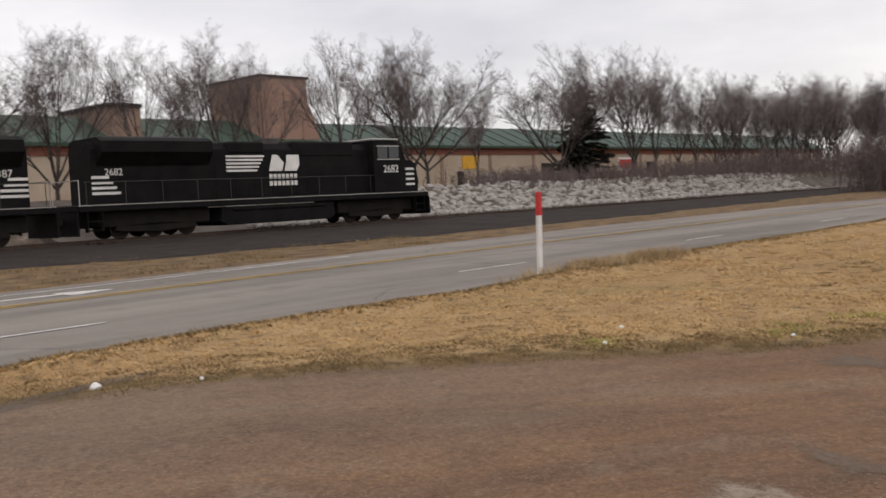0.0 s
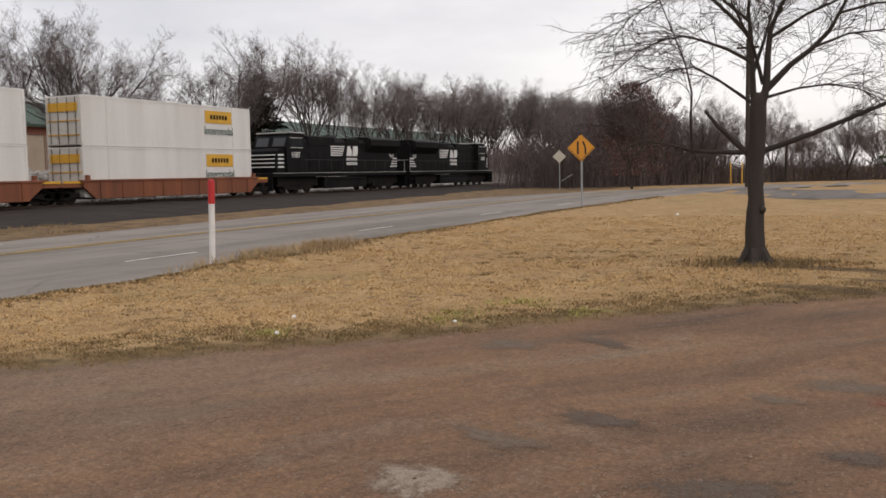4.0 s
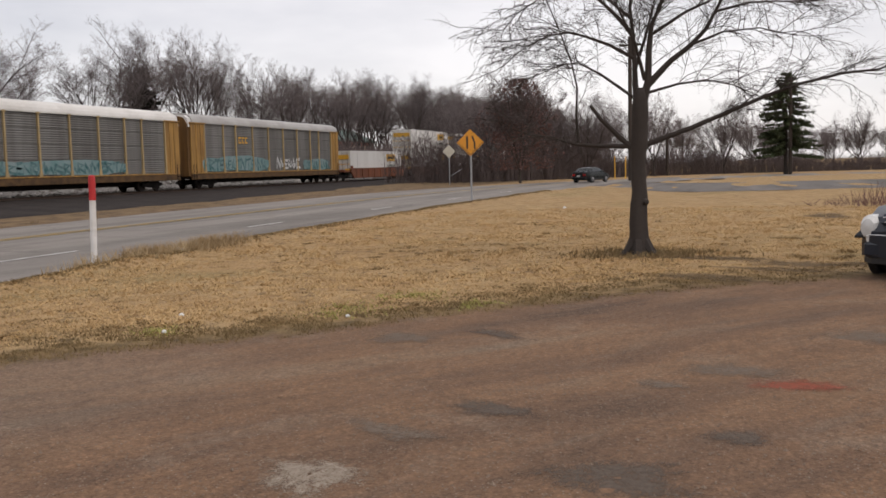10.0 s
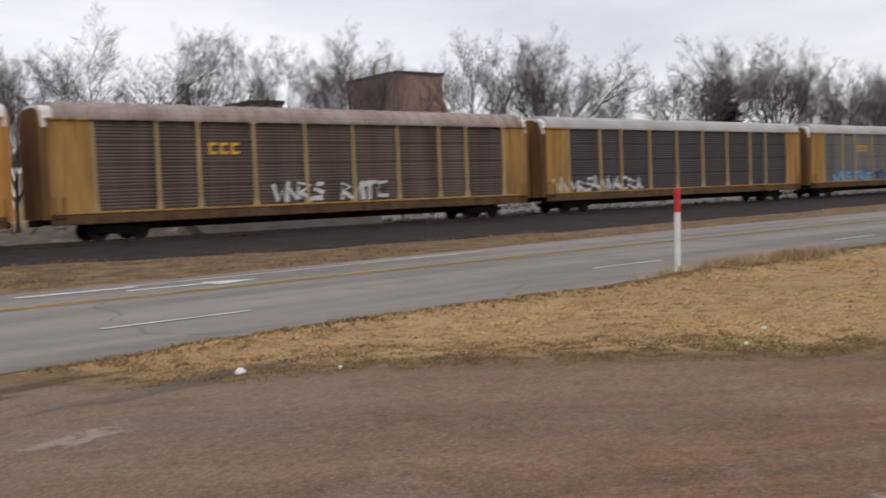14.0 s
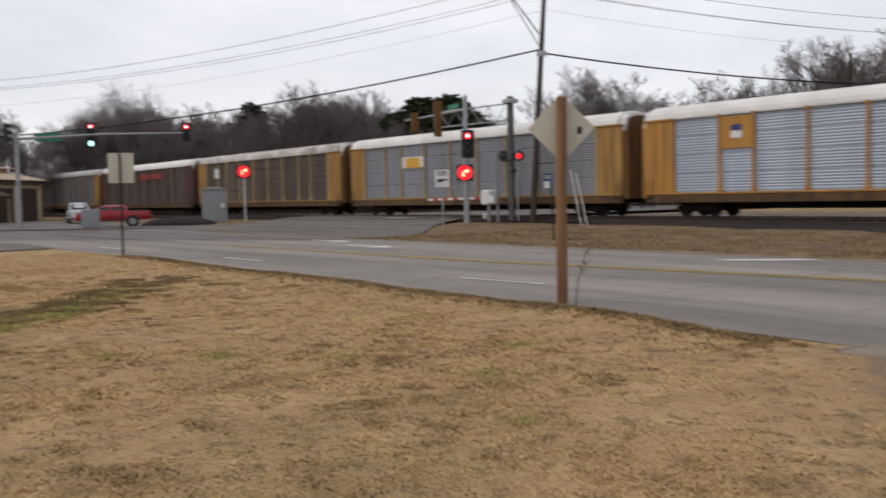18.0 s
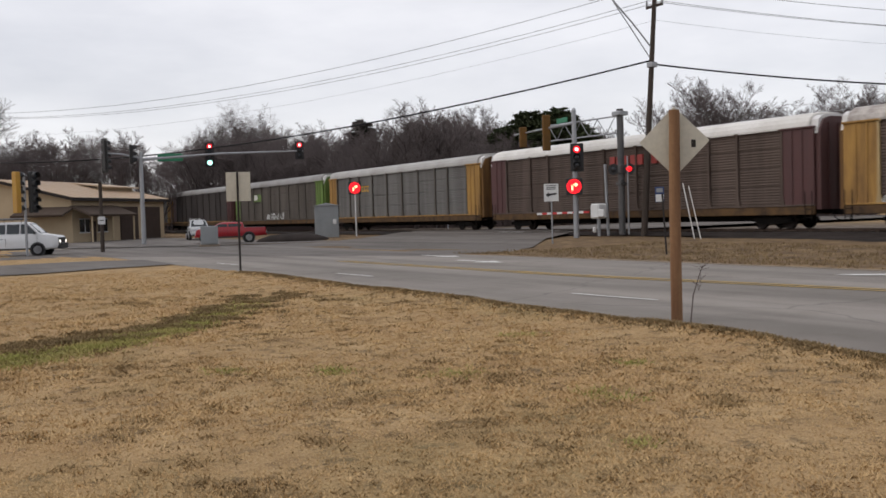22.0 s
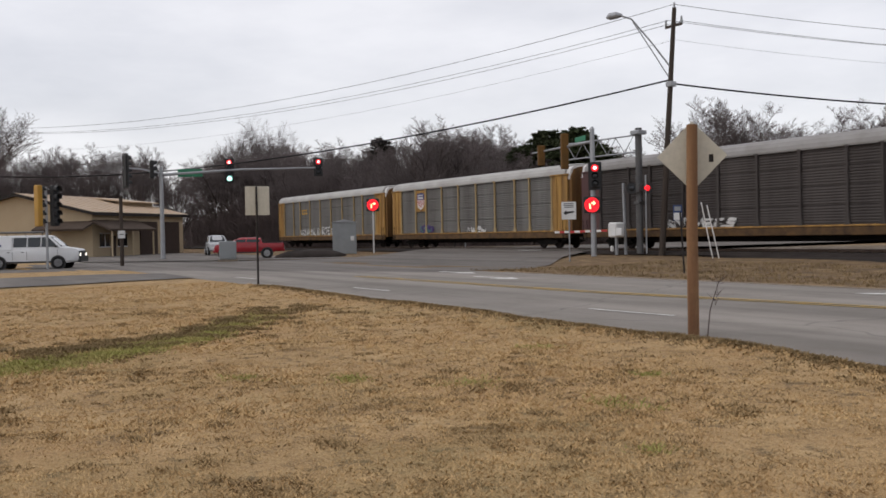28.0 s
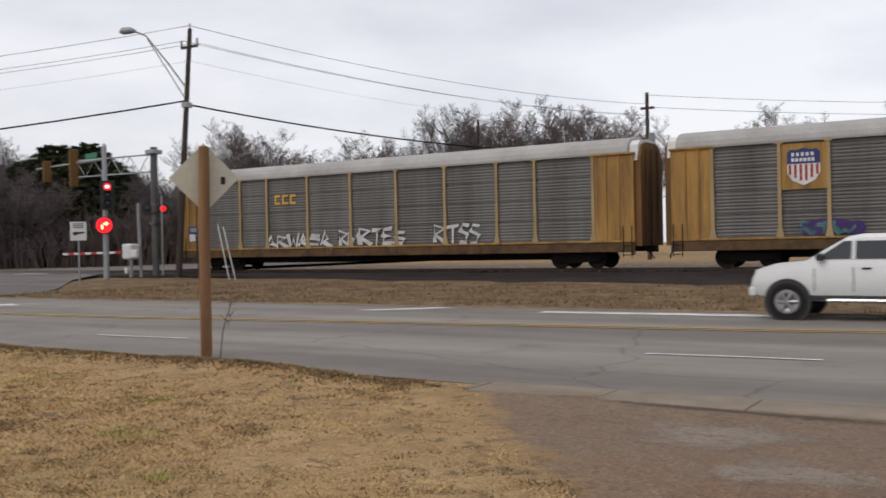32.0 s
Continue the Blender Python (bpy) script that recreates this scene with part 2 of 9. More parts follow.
def ground_height(x, y):
    """Height of the land: flat by the road, a low bank to the track, a terrace behind it."""
    z = 0.16 * step(25, 35, y)
    terrace = step(8, 34, x) * (1 - step(190, 260, x))
    z += 2.3 * step(47.5, 51.5, y) * terrace + 0.25 * step(52, 75, y) * terrace
    near, far = along(ROAD_NEAR, x), along(ROAD_FAR, x)
    if x < 98:
        sunk = step(near + 0.02, near + 0.4, y) * (1 - step(far - 0.4, far - 0.02, y))
        # a low grassy bank runs along the verge, open at the drive
        verge = math.exp(-((y - near + 0.45) / 0.35) ** 2) * (1 - step(-9, -7, x) * (1 - step(2.5, 5, x)))
        z += -0.12 * sunk + 0.10 * verge * (1 if x > -32 else 0)
    rough_ = noise.noise((x * 0.35, y * 0.35, 0)) * 0.05 + noise.noise((x * 1.7, y * 1.7, 3)) * 0.018
    return z + rough_ * (1 - step(80, 160, abs(x) + abs(y)))


def spaced(edges):
    """Grid lines: (from, to, step) stretches."""
    out = []
    for a, b, s in edges:
        out += list(np.arange(a, b - 1e-6, s))
    return out + [edges[-1][1]]


def grass_material():
    m, n, l, p = tree_of("dry_grass_and_gravel")
    geo = n.new("ShaderNodeNewGeometry")
    pos = geo.outputs["Position"]
    at = n.new("ShaderNodeAttribute")
    at.attribute_name = "lot"
    big = noise_of(n, l, pos, 0.16, 4, 0.6)
    mid = noise_of(n, l, pos, 1.1, 6, 0.7)
    tiny = noise_of(n, l, pos, 22.0, 4, 0.7)
    grass = ramp_of(n, l, mid, [(0.28, (0.19, 0.115, 0.054)), (0.44, (0.345, 0.225, 0.108)), (0.60, (0.450, 0.305, 0.154)), (0.78, (0.53, 0.385, 0.205))])
    russet = noise_of(n, l, pos, 0.31, 5, 0.6)
    grass = mix_of(n, l, ramp_of(n, l, russet, [(0.46, 0.0), (0.62, 0.6)]), grass, (0.40, 0.245, 0.115))
    clump = noise_of(n, l, pos, 2.9, 7, 0.75)
    grass = mix_of(n, l, ramp_of(n, l, clump, [(0.37, 0.9), (0.47, 0.0)]), grass, (0.120, 0.078, 0.040))
    green = ramp_of(n, l, big, [(0.55, 0.0), (0.66, 0.45)])
    grass = mix_of(n, l, green, grass, (0.19, 0.165, 0.065))
    straw = noise_of(n, l, pos, 75.0, 3, 0.7)
    grass = mix_of(n, l, ramp_of(n, l, straw, [(0.52, 0.0), (0.68, 0.6)]), grass, (0.62, 0.47, 0.27))
    grass = mix_of(n, l, ramp_of(n, l, straw, [(0.30, 0.40), (0.46, 0.0)]), grass, (0.14, 0.092, 0.046))
    grass = mix_of(n, l, ramp_of(n, l, tiny, [(0.30, 0.55), (0.52, 1.0)]), (0.075, 0.050, 0.026), grass)
    # gravel: red-brown fines, grey wet streaks, pale stones
    st = n.new("ShaderNodeMapping")
    st.vector_type = "TEXTURE"
    st.inputs["Rotation"].default_value = (0, 0, radians(-40))
    st.inputs["Scale"].default_value = (4.2, 1.0, 1.0)
    l.new(pos, st.inputs["Vector"])
    ruts = noise_of(n, l, st.outputs["Vector"], 0.75, 6, 0.65)
    grav = ramp_of(n, l, ruts, [(0.32, (0.135, 0.090, 0.064)), (0.44, (0.205, 0.125, 0.080)), (0.54, (0.262, 0.155, 0.092)), (0.68, (0.280, 0.195, 0.130))])
    grey = noise_of(n, l, st.outputs["Vector"], 1.9, 5, 0.6)
    grav = mix_of(n, l, ramp_of(n, l, grey, [(0.55, 0.0), (0.70, 0.55)]), grav, (0.215, 0.172, 0.132))
    sy = n.new("ShaderNodeSeparateXYZ")
    l.new(pos, sy.inputs[0])
    tan_ = math_of(n, l, "ADD", math_of(n, l, "MULTIPLY", sy.outputs[1], 0.08), math_of(n, l, "MULTIPLY", big, 0.6))
    grav = mix_of(n, l, ramp_of(n, l, tan_, [(0.60, 0.0), (0.92, 0.70)]), grav, (0.255, 0.190, 0.140))
    worn = noise_of(n, l, pos, 0.75, 7, 0.7)
    grav = mix_of(n, l, ramp_of(n, l, worn, [(0.54, 0.0), (0.66, 0.45)]), grav, (0.150, 0.098, 0.068))
    grav = mix_of(n, l, ramp_of(n, l, worn, [(0.34, 0.5), (0.44, 0.0)]), grav, (0.30, 0.225, 0.165))
    lumps = noise_of(n, l, pos, 7.0, 5, 0.75)
    grav = mix_of(n, l, ramp_of(n, l, lumps, [(0.34, 0.35), (0.50, 0.0)]), grav, (0.085, 0.060, 0.045))
    vo = n.new("ShaderNodeTexVoronoi")
    vo.inputs["Scale"].default_value = 34.0
    l.new(pos, vo.inputs["Vector"])
    stone = ramp_of(n, l, vo.outputs["Distance"], [(0.12, 1.0), (0.30, 0.0)])
    pick = n.new("ShaderNodeSeparateColor")
    l.new(vo.outputs["Color"], pick.inputs["Color"])
    some = math_of(n, l, "MULTIPLY", math_of(n, l, "GREATER_THAN", pick.outputs[0], 0.72), stone)
    grav = mix_of(n, l, math_of(n, l, "MULTIPLY", some, 0.7), grav, (0.42, 0.36, 0.29))
    grav = mix_of(n, l, ramp_of(n, l, tiny, [(0.3, 0.62), (0.6, 1.0)]), (0.03, 0.022, 0.016), grav)
    chips = n.new("ShaderNodeTexVoronoi")
    chips.inputs["Scale"].default_value = 62.0
    l.new(pos, chips.inputs["Vector"])
    tone = n.new("ShaderNodeSeparateColor")
    l.new(chips.outputs["Color"], tone.inputs["Color"])
    grav = mix_of(n, l, 1.0, grav, ramp_of(n, l, tone.outputs[1], [(0.0, 0.84), (0.7, 1.0), (1.0, 1.24)]), "MULTIPLY")
    edge = noise_of(n, l, pos, 2.2, 6, 0.75)
    mask = math_of(n, l, "ADD", at.outputs["Fac"], math_of(n, l, "MULTIPLY", math_of(n, l, "SUBTRACT", edge, 0.5), 0.9))
    fac = ramp_of(n, l, mask, [(0.42, 0.0), (0.60, 1.0)])
    rim = math_of(n, l, "MULTIPLY", ramp_of(n, l, mask, [(0.10, 0.0), (0.36, 0.95), (0.50, 0.80), (0.68, 0.0)]), ramp_of(n, l, clump, [(0.40, 1.0), (0.60, 0.45)]))
    rim = math_of(n, l, "MULTIPLY", rim, ramp_of(n, l, math_of(n, l, "ADD", math_of(n, l, "MULTIPLY", sy.outputs[0], 0.1), 0.5), [(0.45, 0.3), (0.75, 1.0)]))
    col = mix_of(n, l, fac, grass, grav)
    col = mix_of(n, l, rim, col, (0.092, 0.066, 0.034))
    # bare brown verge beside the track
    sep = n.new("ShaderNodeSeparateXYZ")
    l.new(pos, sep.inputs[0])
    bare = math_of(n, l, "MULTIPLY", ramp_of(n, l, math_of(n, l, "MULTIPLY", sep.outputs[1], 0.01), [(0.215, 0.0), (0.235, 1.0), (0.52, 1.0), (0.60, 0.3)]),
                   ramp_of(n, l, mid, [(0.35, 1.0), (0.66, 0.5)]))
    col = mix_of(n, l, bare, col, (0.105, 0.072, 0.046))
    beyond = ramp_of(n, l, math_of(n, l, "MULTIPLY", sep.outputs[1], 0.01), [(0.44, 0.0), (0.455, 0.9), (0.60, 0.9), (0.75, 0.0)])
    col = mix_of(n, l, math_of(n, l, "MULTIPLY", beyond, 0.9), col, ramp_of(n, l, mid, [(0.35, (0.07, 0.058, 0.050)), (0.55, (0.115, 0.100, 0.088)), (0.68, (0.30, 0.28, 0.26))]))
    l.new(col, p.inputs["Base Color"])
    p.inputs["Roughness"].default_value = 0.95
    p.inputs["Specular IOR Level"].default_value = 0.15
    h = math_of(n, l, "ADD", math_of(n, l, "MULTIPLY", mid, 0.6), math_of(n, l, "ADD", math_of(n, l, "MULTIPLY", tiny, 0.4), math_of(n, l, "MULTIPLY", stone, 0.12)))
    bump_of(n, l, h, p, 1.0, 0.07)
    return m


def asphalt_material(name="worn_asphalt", base=(0.222, 0.198, 0.174), dark=(0.165, 0.146, 0.126)):
    m, n, l, p = tree_of(name)
    geo = n.new("ShaderNodeNewGeometry")
    pos = geo.outputs["Position"]
    st = n.new("ShaderNodeMapping")
    st.inputs["Scale"].default_value = (0.05, 0.5, 1)
    l.new(pos, st.inputs["Vector"])
    lanes = noise_of(n, l, st.outputs["Vector"], 1.0, 4, 0.55)
    spots = noise_of(n, l, pos, 0.6, 6, 0.7)
    tiny = noise_of(n, l, pos, 60, 3, 0.7)
    col = ramp_of(n, l, lanes, [(0.36, dark), (0.50, base), (0.66, tuple(c * 1.28 for c in base))])
    col = mix_of(n, l, ramp_of(n, l, spots, [(0.55, 0.0), (0.72, 0.4)]), col, tuple(c * 0.75 for c in dark))
    vo = n.new("ShaderNodeTexVoronoi")
    vo.feature = "DISTANCE_TO_EDGE"
    vo.inputs["Scale"].default_value = 0.13
    wob = n.new("ShaderNodeVectorMath")
    wob.operation = "ADD"
    dist = n.new("ShaderNodeTexNoise")
    dist.inputs["Scale"].default_value = 0.7
    l.new(pos, dist.inputs["Vector"])
    l.new(pos, wob.inputs[0])
    l.new(dist.outputs["Color"], wob.inputs[1])
    l.new(wob.outputs[0], vo.inputs["Vector"])
    crack = ramp_of(n, l, vo.outputs["Distance"], [(0.001, 0.4), (0.005, 0.0)])
    col = mix_of(n, l, crack, col, (0.030, 0.029, 0.028))
    col = mix_of(n, l, ramp_of(n, l, tiny, [(0.3, 0.72), (0.65, 1.0)]), (0.02, 0.02, 0.02), col)
    l.new(col, p.inputs["Base Color"])
    l.new(ramp_of(n, l, spots, [(0.4, 0.72), (0.7, 0.9)]), p.inputs["Roughness"])
    p.inputs["Specular IOR Level"].default_value = 0.25
    bump_of(n, l, tiny, p, 0.3, 0.01)
    return m


GRASS = grass_material()
ASPHALT = asphalt_material()
ASPHALT_SIDE = asphalt_material("side_asphalt", (0.140, 0.124, 0.110), (0.098, 0.086, 0.076))
CONCRETE = surf("kerb_concrete", (0.27, 0.222, 0.172), (0.13, 0.098, 0.070), 0.9, fine=30, coarse=1.5, amount=0.6)
WHITE_LINE = surf("road_paint_white", (0.74, 0.73, 0.70), (0.26, 0.25, 0.24), 0.7, fine=25, coarse=2.5, amount=0.7)
YELLOW_LINE = surf("road_paint_yellow", (0.50, 0.335, 0.10), (0.27, 0.215, 0.135), 0.75, fine=25, coarse=1.1, amount=0.95)
BALLAST = surf("dark_ballast", (0.025, 0.020, 0.018), (0.052, 0.042, 0.037), 0.95, fine=14, coarse=0.8, amount=0.7, bump=0.9)
BANK_EARTH = surf("bank_earth", (0.085, 0.070, 0.060), (0.16, 0.145, 0.13), 0.95, fine=9, coarse=0.7, amount=0.8, bump=0.6)
ROCK = surf("pale_limestone", (0.40, 0.38, 0.355), (0.15, 0.135, 0.12), 0.9, fine=9, coarse=1.0, amount=0.7, bump=0.5, jitter=0.6)
RAIL_STEEL = surf("rusty_rail", (0.10, 0.066, 0.048), (0.05, 0.034, 0.028), 0.55, 0.6, fine=20)
TIE_WOOD = surf("creosoted_tie", (0.045, 0.035, 0.028), (0.09, 0.075, 0.06), 0.9, fine=12, coarse=3)


def make_ground():
    xs = spaced([(-1500, -400, 275), (-400, -120, 28), (-120, -36, 6), (-36, -14, 1.1), (-14, 18, 0.32), (18, 50, 1.1), (50, 110, 5), (110, 270, 10), (270, 400, 30), (400, 1500, 275)])
    ys = spaced([(-1500, -300, 300), (-300, -60, 40), (-60, -14, 5), (-14, 1, 0.8), (1, 13, 0.32), (13, 22, 1.0), (22, 53, 0.9), (53, 90, 4), (90, 300, 30), (300, 1500, 240)])
    nx, ny = len(xs), len(ys)
    verts = [(x, y, ground_height(x, y)) for x in xs for y in ys]
    depth = [lot_depth(x, y) if -14 < x < 30 and -26 < y < 14 else -9 for x in xs for y in ys]
    faces_a, faces_b = [], []
    for i in range(nx - 1):
        for j in range(ny - 1):
            q = (i * ny + j, (i + 1) * ny + j, (i + 1) * ny + j + 1, i * ny + j + 1)
            (faces_b if sum(depth[k] for k in q) > 0 else faces_a).append(q)
    for name, faces, label in (("ground", faces_a, "dry tan winter grass with bare brown patches"),
                               ("gravel_lot", faces_b, "red-brown gravel lot with worn grey patches and ruts")):
        used = sorted({k for q in faces for k in q})
        idx = {k: i for i, k in enumerate(used)}
        me = bpy.data.meshes.new(name)
        me.from_pydata([verts[k] for k in used], [], [tuple(idx[k] for k in q) for q in faces])
        me.materials.append(GRASS)
        a = me.attributes.new("lot", "FLOAT", "POINT")
        a.data.foreach_set("value", [float(step(-1.3, 1.2, depth[k])) for k in used])
        me.shade_smooth()
        tagged(new(name, me), label, "", "", "structure")


def strip(near, far, z, n=1):
    """A sheet between two lines of equally many points."""
    g = Geo()
    v = [(x, y, z) for line in (near, far) for x, y in line]
    k = len(near)
    return g.add(v, [(i, i + 1, k + i + 1, k + i) for i in range(k - 1)])


def ribbon(line, width, z):
    """A thin painted band along a line."""
    a, b = [], []
    for i, p in enumerate(line):
        q0, q1 = line[max(i - 1, 0)], line[min(i + 1, len(line) - 1)]
        dx, dy = q1[0] - q0[0], q1[1] - q0[1]
        d = math.hypot(dx, dy)
        a.append((p[0] + dy / d * width / 2, p[1] - dx / d * width / 2))
        b.append((p[0] - dy / d * width / 2, p[1] + dx / d * width / 2))
    return strip(a, b, z)


def between(f, x0, x1, k=14):
    """Points across the road at the share f from its near edge."""
    def edge(line):
        return np.array([(np.interp(t, np.linspace(0, 1, len(line)), [p[0] for p in line]), np.interp(t, np.linspace(0, 1, len(line)), [p[1] for p in line])) for t in np.linspace(0, 1, 400)])
    mid = edge(ROAD_NEAR) * (1 - f) + edge(ROAD_FAR) * f
    s = np.linspace(x0, x1, k)
    return [(x, float(np.interp(x, mid[:, 0], mid[:, 1]))) for x in s]


def make_road():
    road = setting("road", strip(ROAD_NEAR, ROAD_FAR, 0.0), ASPHALT, "worn grey asphalt road with faded lane paint", category="road")
    cross = [(-57.5, -60), (-57.5, 4), (-56, 9), (-52, 12.5), (-37, 21), (-36.2, 25.5), (-38.5, 28.3), (-45, 34), (-50, 40.3), (-52, 60), (-52, 90)]
    left = [(-76, -60), (-76, 4), (-76, 9), (-76, 12.5), (-69, 20), (-66, 23.7), (-63.5, 28.4), (-66, 33), (-70, 38), (-72, 60), (-72, 90)]
    g = Geo()
    zs = [0.005, 0.005, 0.005, 0.005, 0.005, 0.02, 0.06, 0.22, 0.42, 0.40, 0.4]
    k = len(cross)
    g.add([(x, y, z) for (x, y), z in zip(left, zs)] + [(x, y, z) for (x, y), z in zip(cross, zs)], [(i, i + 1, k + i + 1, k + i) for i in range(k - 1)])
    setting("cross_street", g, ASPHALT_SIDE, "asphalt side street rising over the rail crossing", category="street")
    setting("side_drive", strip([(76, 11.5), (68, 8.3), (60, 5.8), (56.5, 4.2), (55.0, 2.4), (55.4, 0.0), (57, -6), (60, -16)], [(88, 9.8), (84, 8.0), (81, 6.6), (79, 5.0), (77.4, 3.2), (76.5, 0.2), (78, -6), (80, -16)], 0.012), ASPHALT_SIDE, "dark asphalt side drive through the dry grass")
    setting("lot_drive", strip([(-40, 11.0), (-39.5, 8), (-38.2, 5.5), (-38.0, 3), (-38, -40)], [(-46.5, 11.3), (-48.5, 8.5), (-48, 5.5), (-48, 3), (-48, -40)], 0.05), ASPHALT_SIDE, "grey asphalt drive beside the grass")
    setting("depot_yard", strip([(-76.5, 12.8), (-69.6, 20), (-66.6, 23.7), (-64.2, 28.4), (-66.6, 33), (-70.6, 38)], [(-150, 12.8), (-150, 22), (-150, 26), (-150, 30), (-150, 34), (-150, 38)], 0.06), ASPHALT_SIDE, "dark wet asphalt yard in front of the garage")
    z = 0.012
    def lane(line, x0, x1, k, shift=0.0):
        return [(x, along(line, x) + shift) for x in np.linspace(x0, x1, k)]
    for shift in (-0.17, 0.17):
        part("centre_line", ribbon(lane(CENTRE, -36, 82, 50, shift), 0.16, z), YELLOW_LINE, road, "faded yellow centre line")
    part("edge_line", ribbon(between(0.905, 8, 20, 10), 0.13, z), WHITE_LINE, road, "white edge line")
    for x in (-40, -28.2, -16.4, -5.0, 4.9, 16.2, 27.0, 38.0, 49.0, 60.0):
        part("lane_dash", ribbon(lane(DASHES, x, x + 2.5, 3), 0.11, z), WHITE_LINE, road)
    # stop bar, turn arrows, wide worn bar on the far lane
    part("stop_bar", Geo().add([(-15.6, 20.7, z), (-15.0, 20.7, z), (-13.2, 22.2, z), (-14.0, 22.2, z)], [(0, 1, 2, 3)]), WHITE_LINE, road, "slanting white stop bar")
    part("lane_bar", Geo().add([(-10.4, 21.2, z), (-4.5, 21.35, z), (-4.5, 22.0, z), (-10.4, 21.65, z)], [(0, 1, 2, 3)]), WHITE_LINE, road)
    for x, y in ((9.3, 20.5), (-35.5, 21.2), (-30.0, 19.6)):
        part("turn_arrow", Geo().slab([(x - 1.6, y - 0.1), (x + 0.3, y - 0.1), (x + 0.3, y - 0.55), (x + 1.5, y - 0.05), (x + 0.3, y + 0.45), (x + 0.3, y + 0.12), (x - 1.6, y + 0.12)], "z", z - 0.004, z), WHITE_LINE, road, "white turn arrow")
    part("lane_bar", Geo().add([(5.6, 21.2, z), (8.2, 21.2, z), (8.2, 21.5, z), (5.6, 21.5, z)], [(0, 1, 2, 3)]), WHITE_LINE, road)
    part("crossing_bar", Geo().add([(-57, 38.6, 0.41), (-54, 38.6, 0.41), (-54, 39.1, 0.415), (-57, 39.1, 0.415)], [(0, 1, 2, 3)]), WHITE_LINE, road, "white bar before the rails")
    # kerbs: a drive apron with joints, a far kerb
    apron = setting("kerb_near", Geo().box(-5.7, -5.6, 9.7, 10.2, -0.03, 0.03), CONCRETE, "pale worn concrete gutter at the lot entrance")
    for i in range(3):
        x = -5.6 + i * 1.6
        y0 = 10.02 - 0.03 * i
        part("gutter_slab", Geo().box(x + 0.01, x + 1.59, y0 - 0.42, y0 + 0.28, -0.05, 0.028 + 0.006 * (i % 3), 0.012), CONCRETE, apron)
    far = setting("kerb_far", Geo().box(-0.1, 0, 22.3, 22.44, -0.05, 0.12), CONCRETE, "low concrete kerb along the far verge")
    for i in range(11):
        x = -34 + i * 3.4
        y0 = along(ROAD_FAR, x)
        part("kerb_stone", Geo().box(x, x + 3.38, y0 - 0.02, y0 + 0.10, -0.05, 0.03, 0.01), CONCRETE, far)


def make_track():
    foot = [(-400, 38.0), (-72, 38.5), (-40, 38.6), (-18, 34.6), (-8, 32.8), (5, 33.0), (10, 31.0), (20, 29.4), (32, 28.6), (60, 30), (90, 33), (420, 34)]
    g = Geo()
    ring = []
    for x in list(np.arange(-400, -72.5, 20)) + list(np.arange(-72.3, 160, 1.6)) + list(np.arange(160, 420, 20)):
        f = along(foot, x) + noise.noise((x * 0.25, 3, 1)) * 0.7
        bed = [(f, 0.16 * step(25, 35, f) - 0.06), (f + 0.6, 0.16 * step(25, 35, f) + 0.05), (min(f + 3.5, 38.4), 0.24), (38.9, 0.38), (43.8, 0.40), (45.6, 0.36), (47.6, 0.30), (47.6, -0.3), (f, -0.3)]
        ring.append([(x, y + noise.noise((x * 0.4, y, 1)) * 0.25, z + noise.noise((x * 1.3, y * 1.3, 7)) * 0.06) for y, z in bed])
    g.rings(ring)
    setting("track_bed", g, BALLAST, "dark oily railway ballast bed", category="track bed")
    prof = [(-0.07, 0.36), (0.07, 0.36), (0.02, 0.39), (0.02, 0.46), (0.037, 0.47), (0.037, 0.505), (-0.037, 0.505), (-0.037, 0.47), (-0.02, 0.46), (-0.02, 0.39)]
    track = setting("railway_track", Geo().slab([(42.32 + a, b) for a, b in prof], "x", -400, 400), RAIL_STEEL, "single rusty steel railway track", category="railway track")
    part("rail", Geo().slab([(40.88 + a, b) for a, b in prof], "x", -400, 400), RAIL_STEEL, track)
    tie = Geo().box(-0.11, 0.11, 40.3, 42.9, 0.28, 0.425, 0.015).mesh("tie", TIE_WOOD)
    for i in range(150):
        ob = part("tie", tie, None, track)
        ob.location.x = -44 + i * 0.62
    part("crossing_panel", Geo().box(-71.5, -51, 39.8, 43.4, 0.36, 0.475, 0.02), ASPHALT_SIDE, track, "rubber and asphalt crossing panel")


make_ground()
make_road()
make_track()


# ---- the train: all cars roll along one straight track ----
TRACK_Y, RAIL_Z = 41.6, 0.505
TRAIN = []  # (thing, place along the train)

YELLOW = surf("car_yellow", (0.46, 0.215, 0.030), (0.155, 0.068, 0.028), 0.6, fine=18, coarse=2.2, amount=0.7, streak=True, jitter=0.12)
YELLOW_OLD = surf("car_yellow_faded", (0.42, 0.240, 0.072), (0.135, 0.075, 0.040), 0.7, fine=18, coarse=2.2, amount=0.9, streak=True, jitter=0.12)
POST_FADED = surf("post_cream_yellow", (0.43, 0.32, 0.165), (0.22, 0.155, 0.085), 0.7, fine=18, coarse=2.2, amount=0.7, streak=True, jitter=0.15)
END_RUST = surf("end_door_rust", (0.20, 0.105, 0.038), (0.060, 0.036, 0.024), 0.75, fine=18, coarse=1.6, amount=0.95, streak=True, jitter=0.2)
SILL_GRIME = surf("sill_grime", (0.135, 0.078, 0.036), (0.045, 0.032, 0.025), 0.8, fine=18, coarse=1.6, amount=0.95, jitter=0.2)
GREEN_END = surf("car_green", (0.13, 0.215, 0.040), (0.055, 0.075, 0.026), 0.6, fine=18, amount=0.6, streak=True)
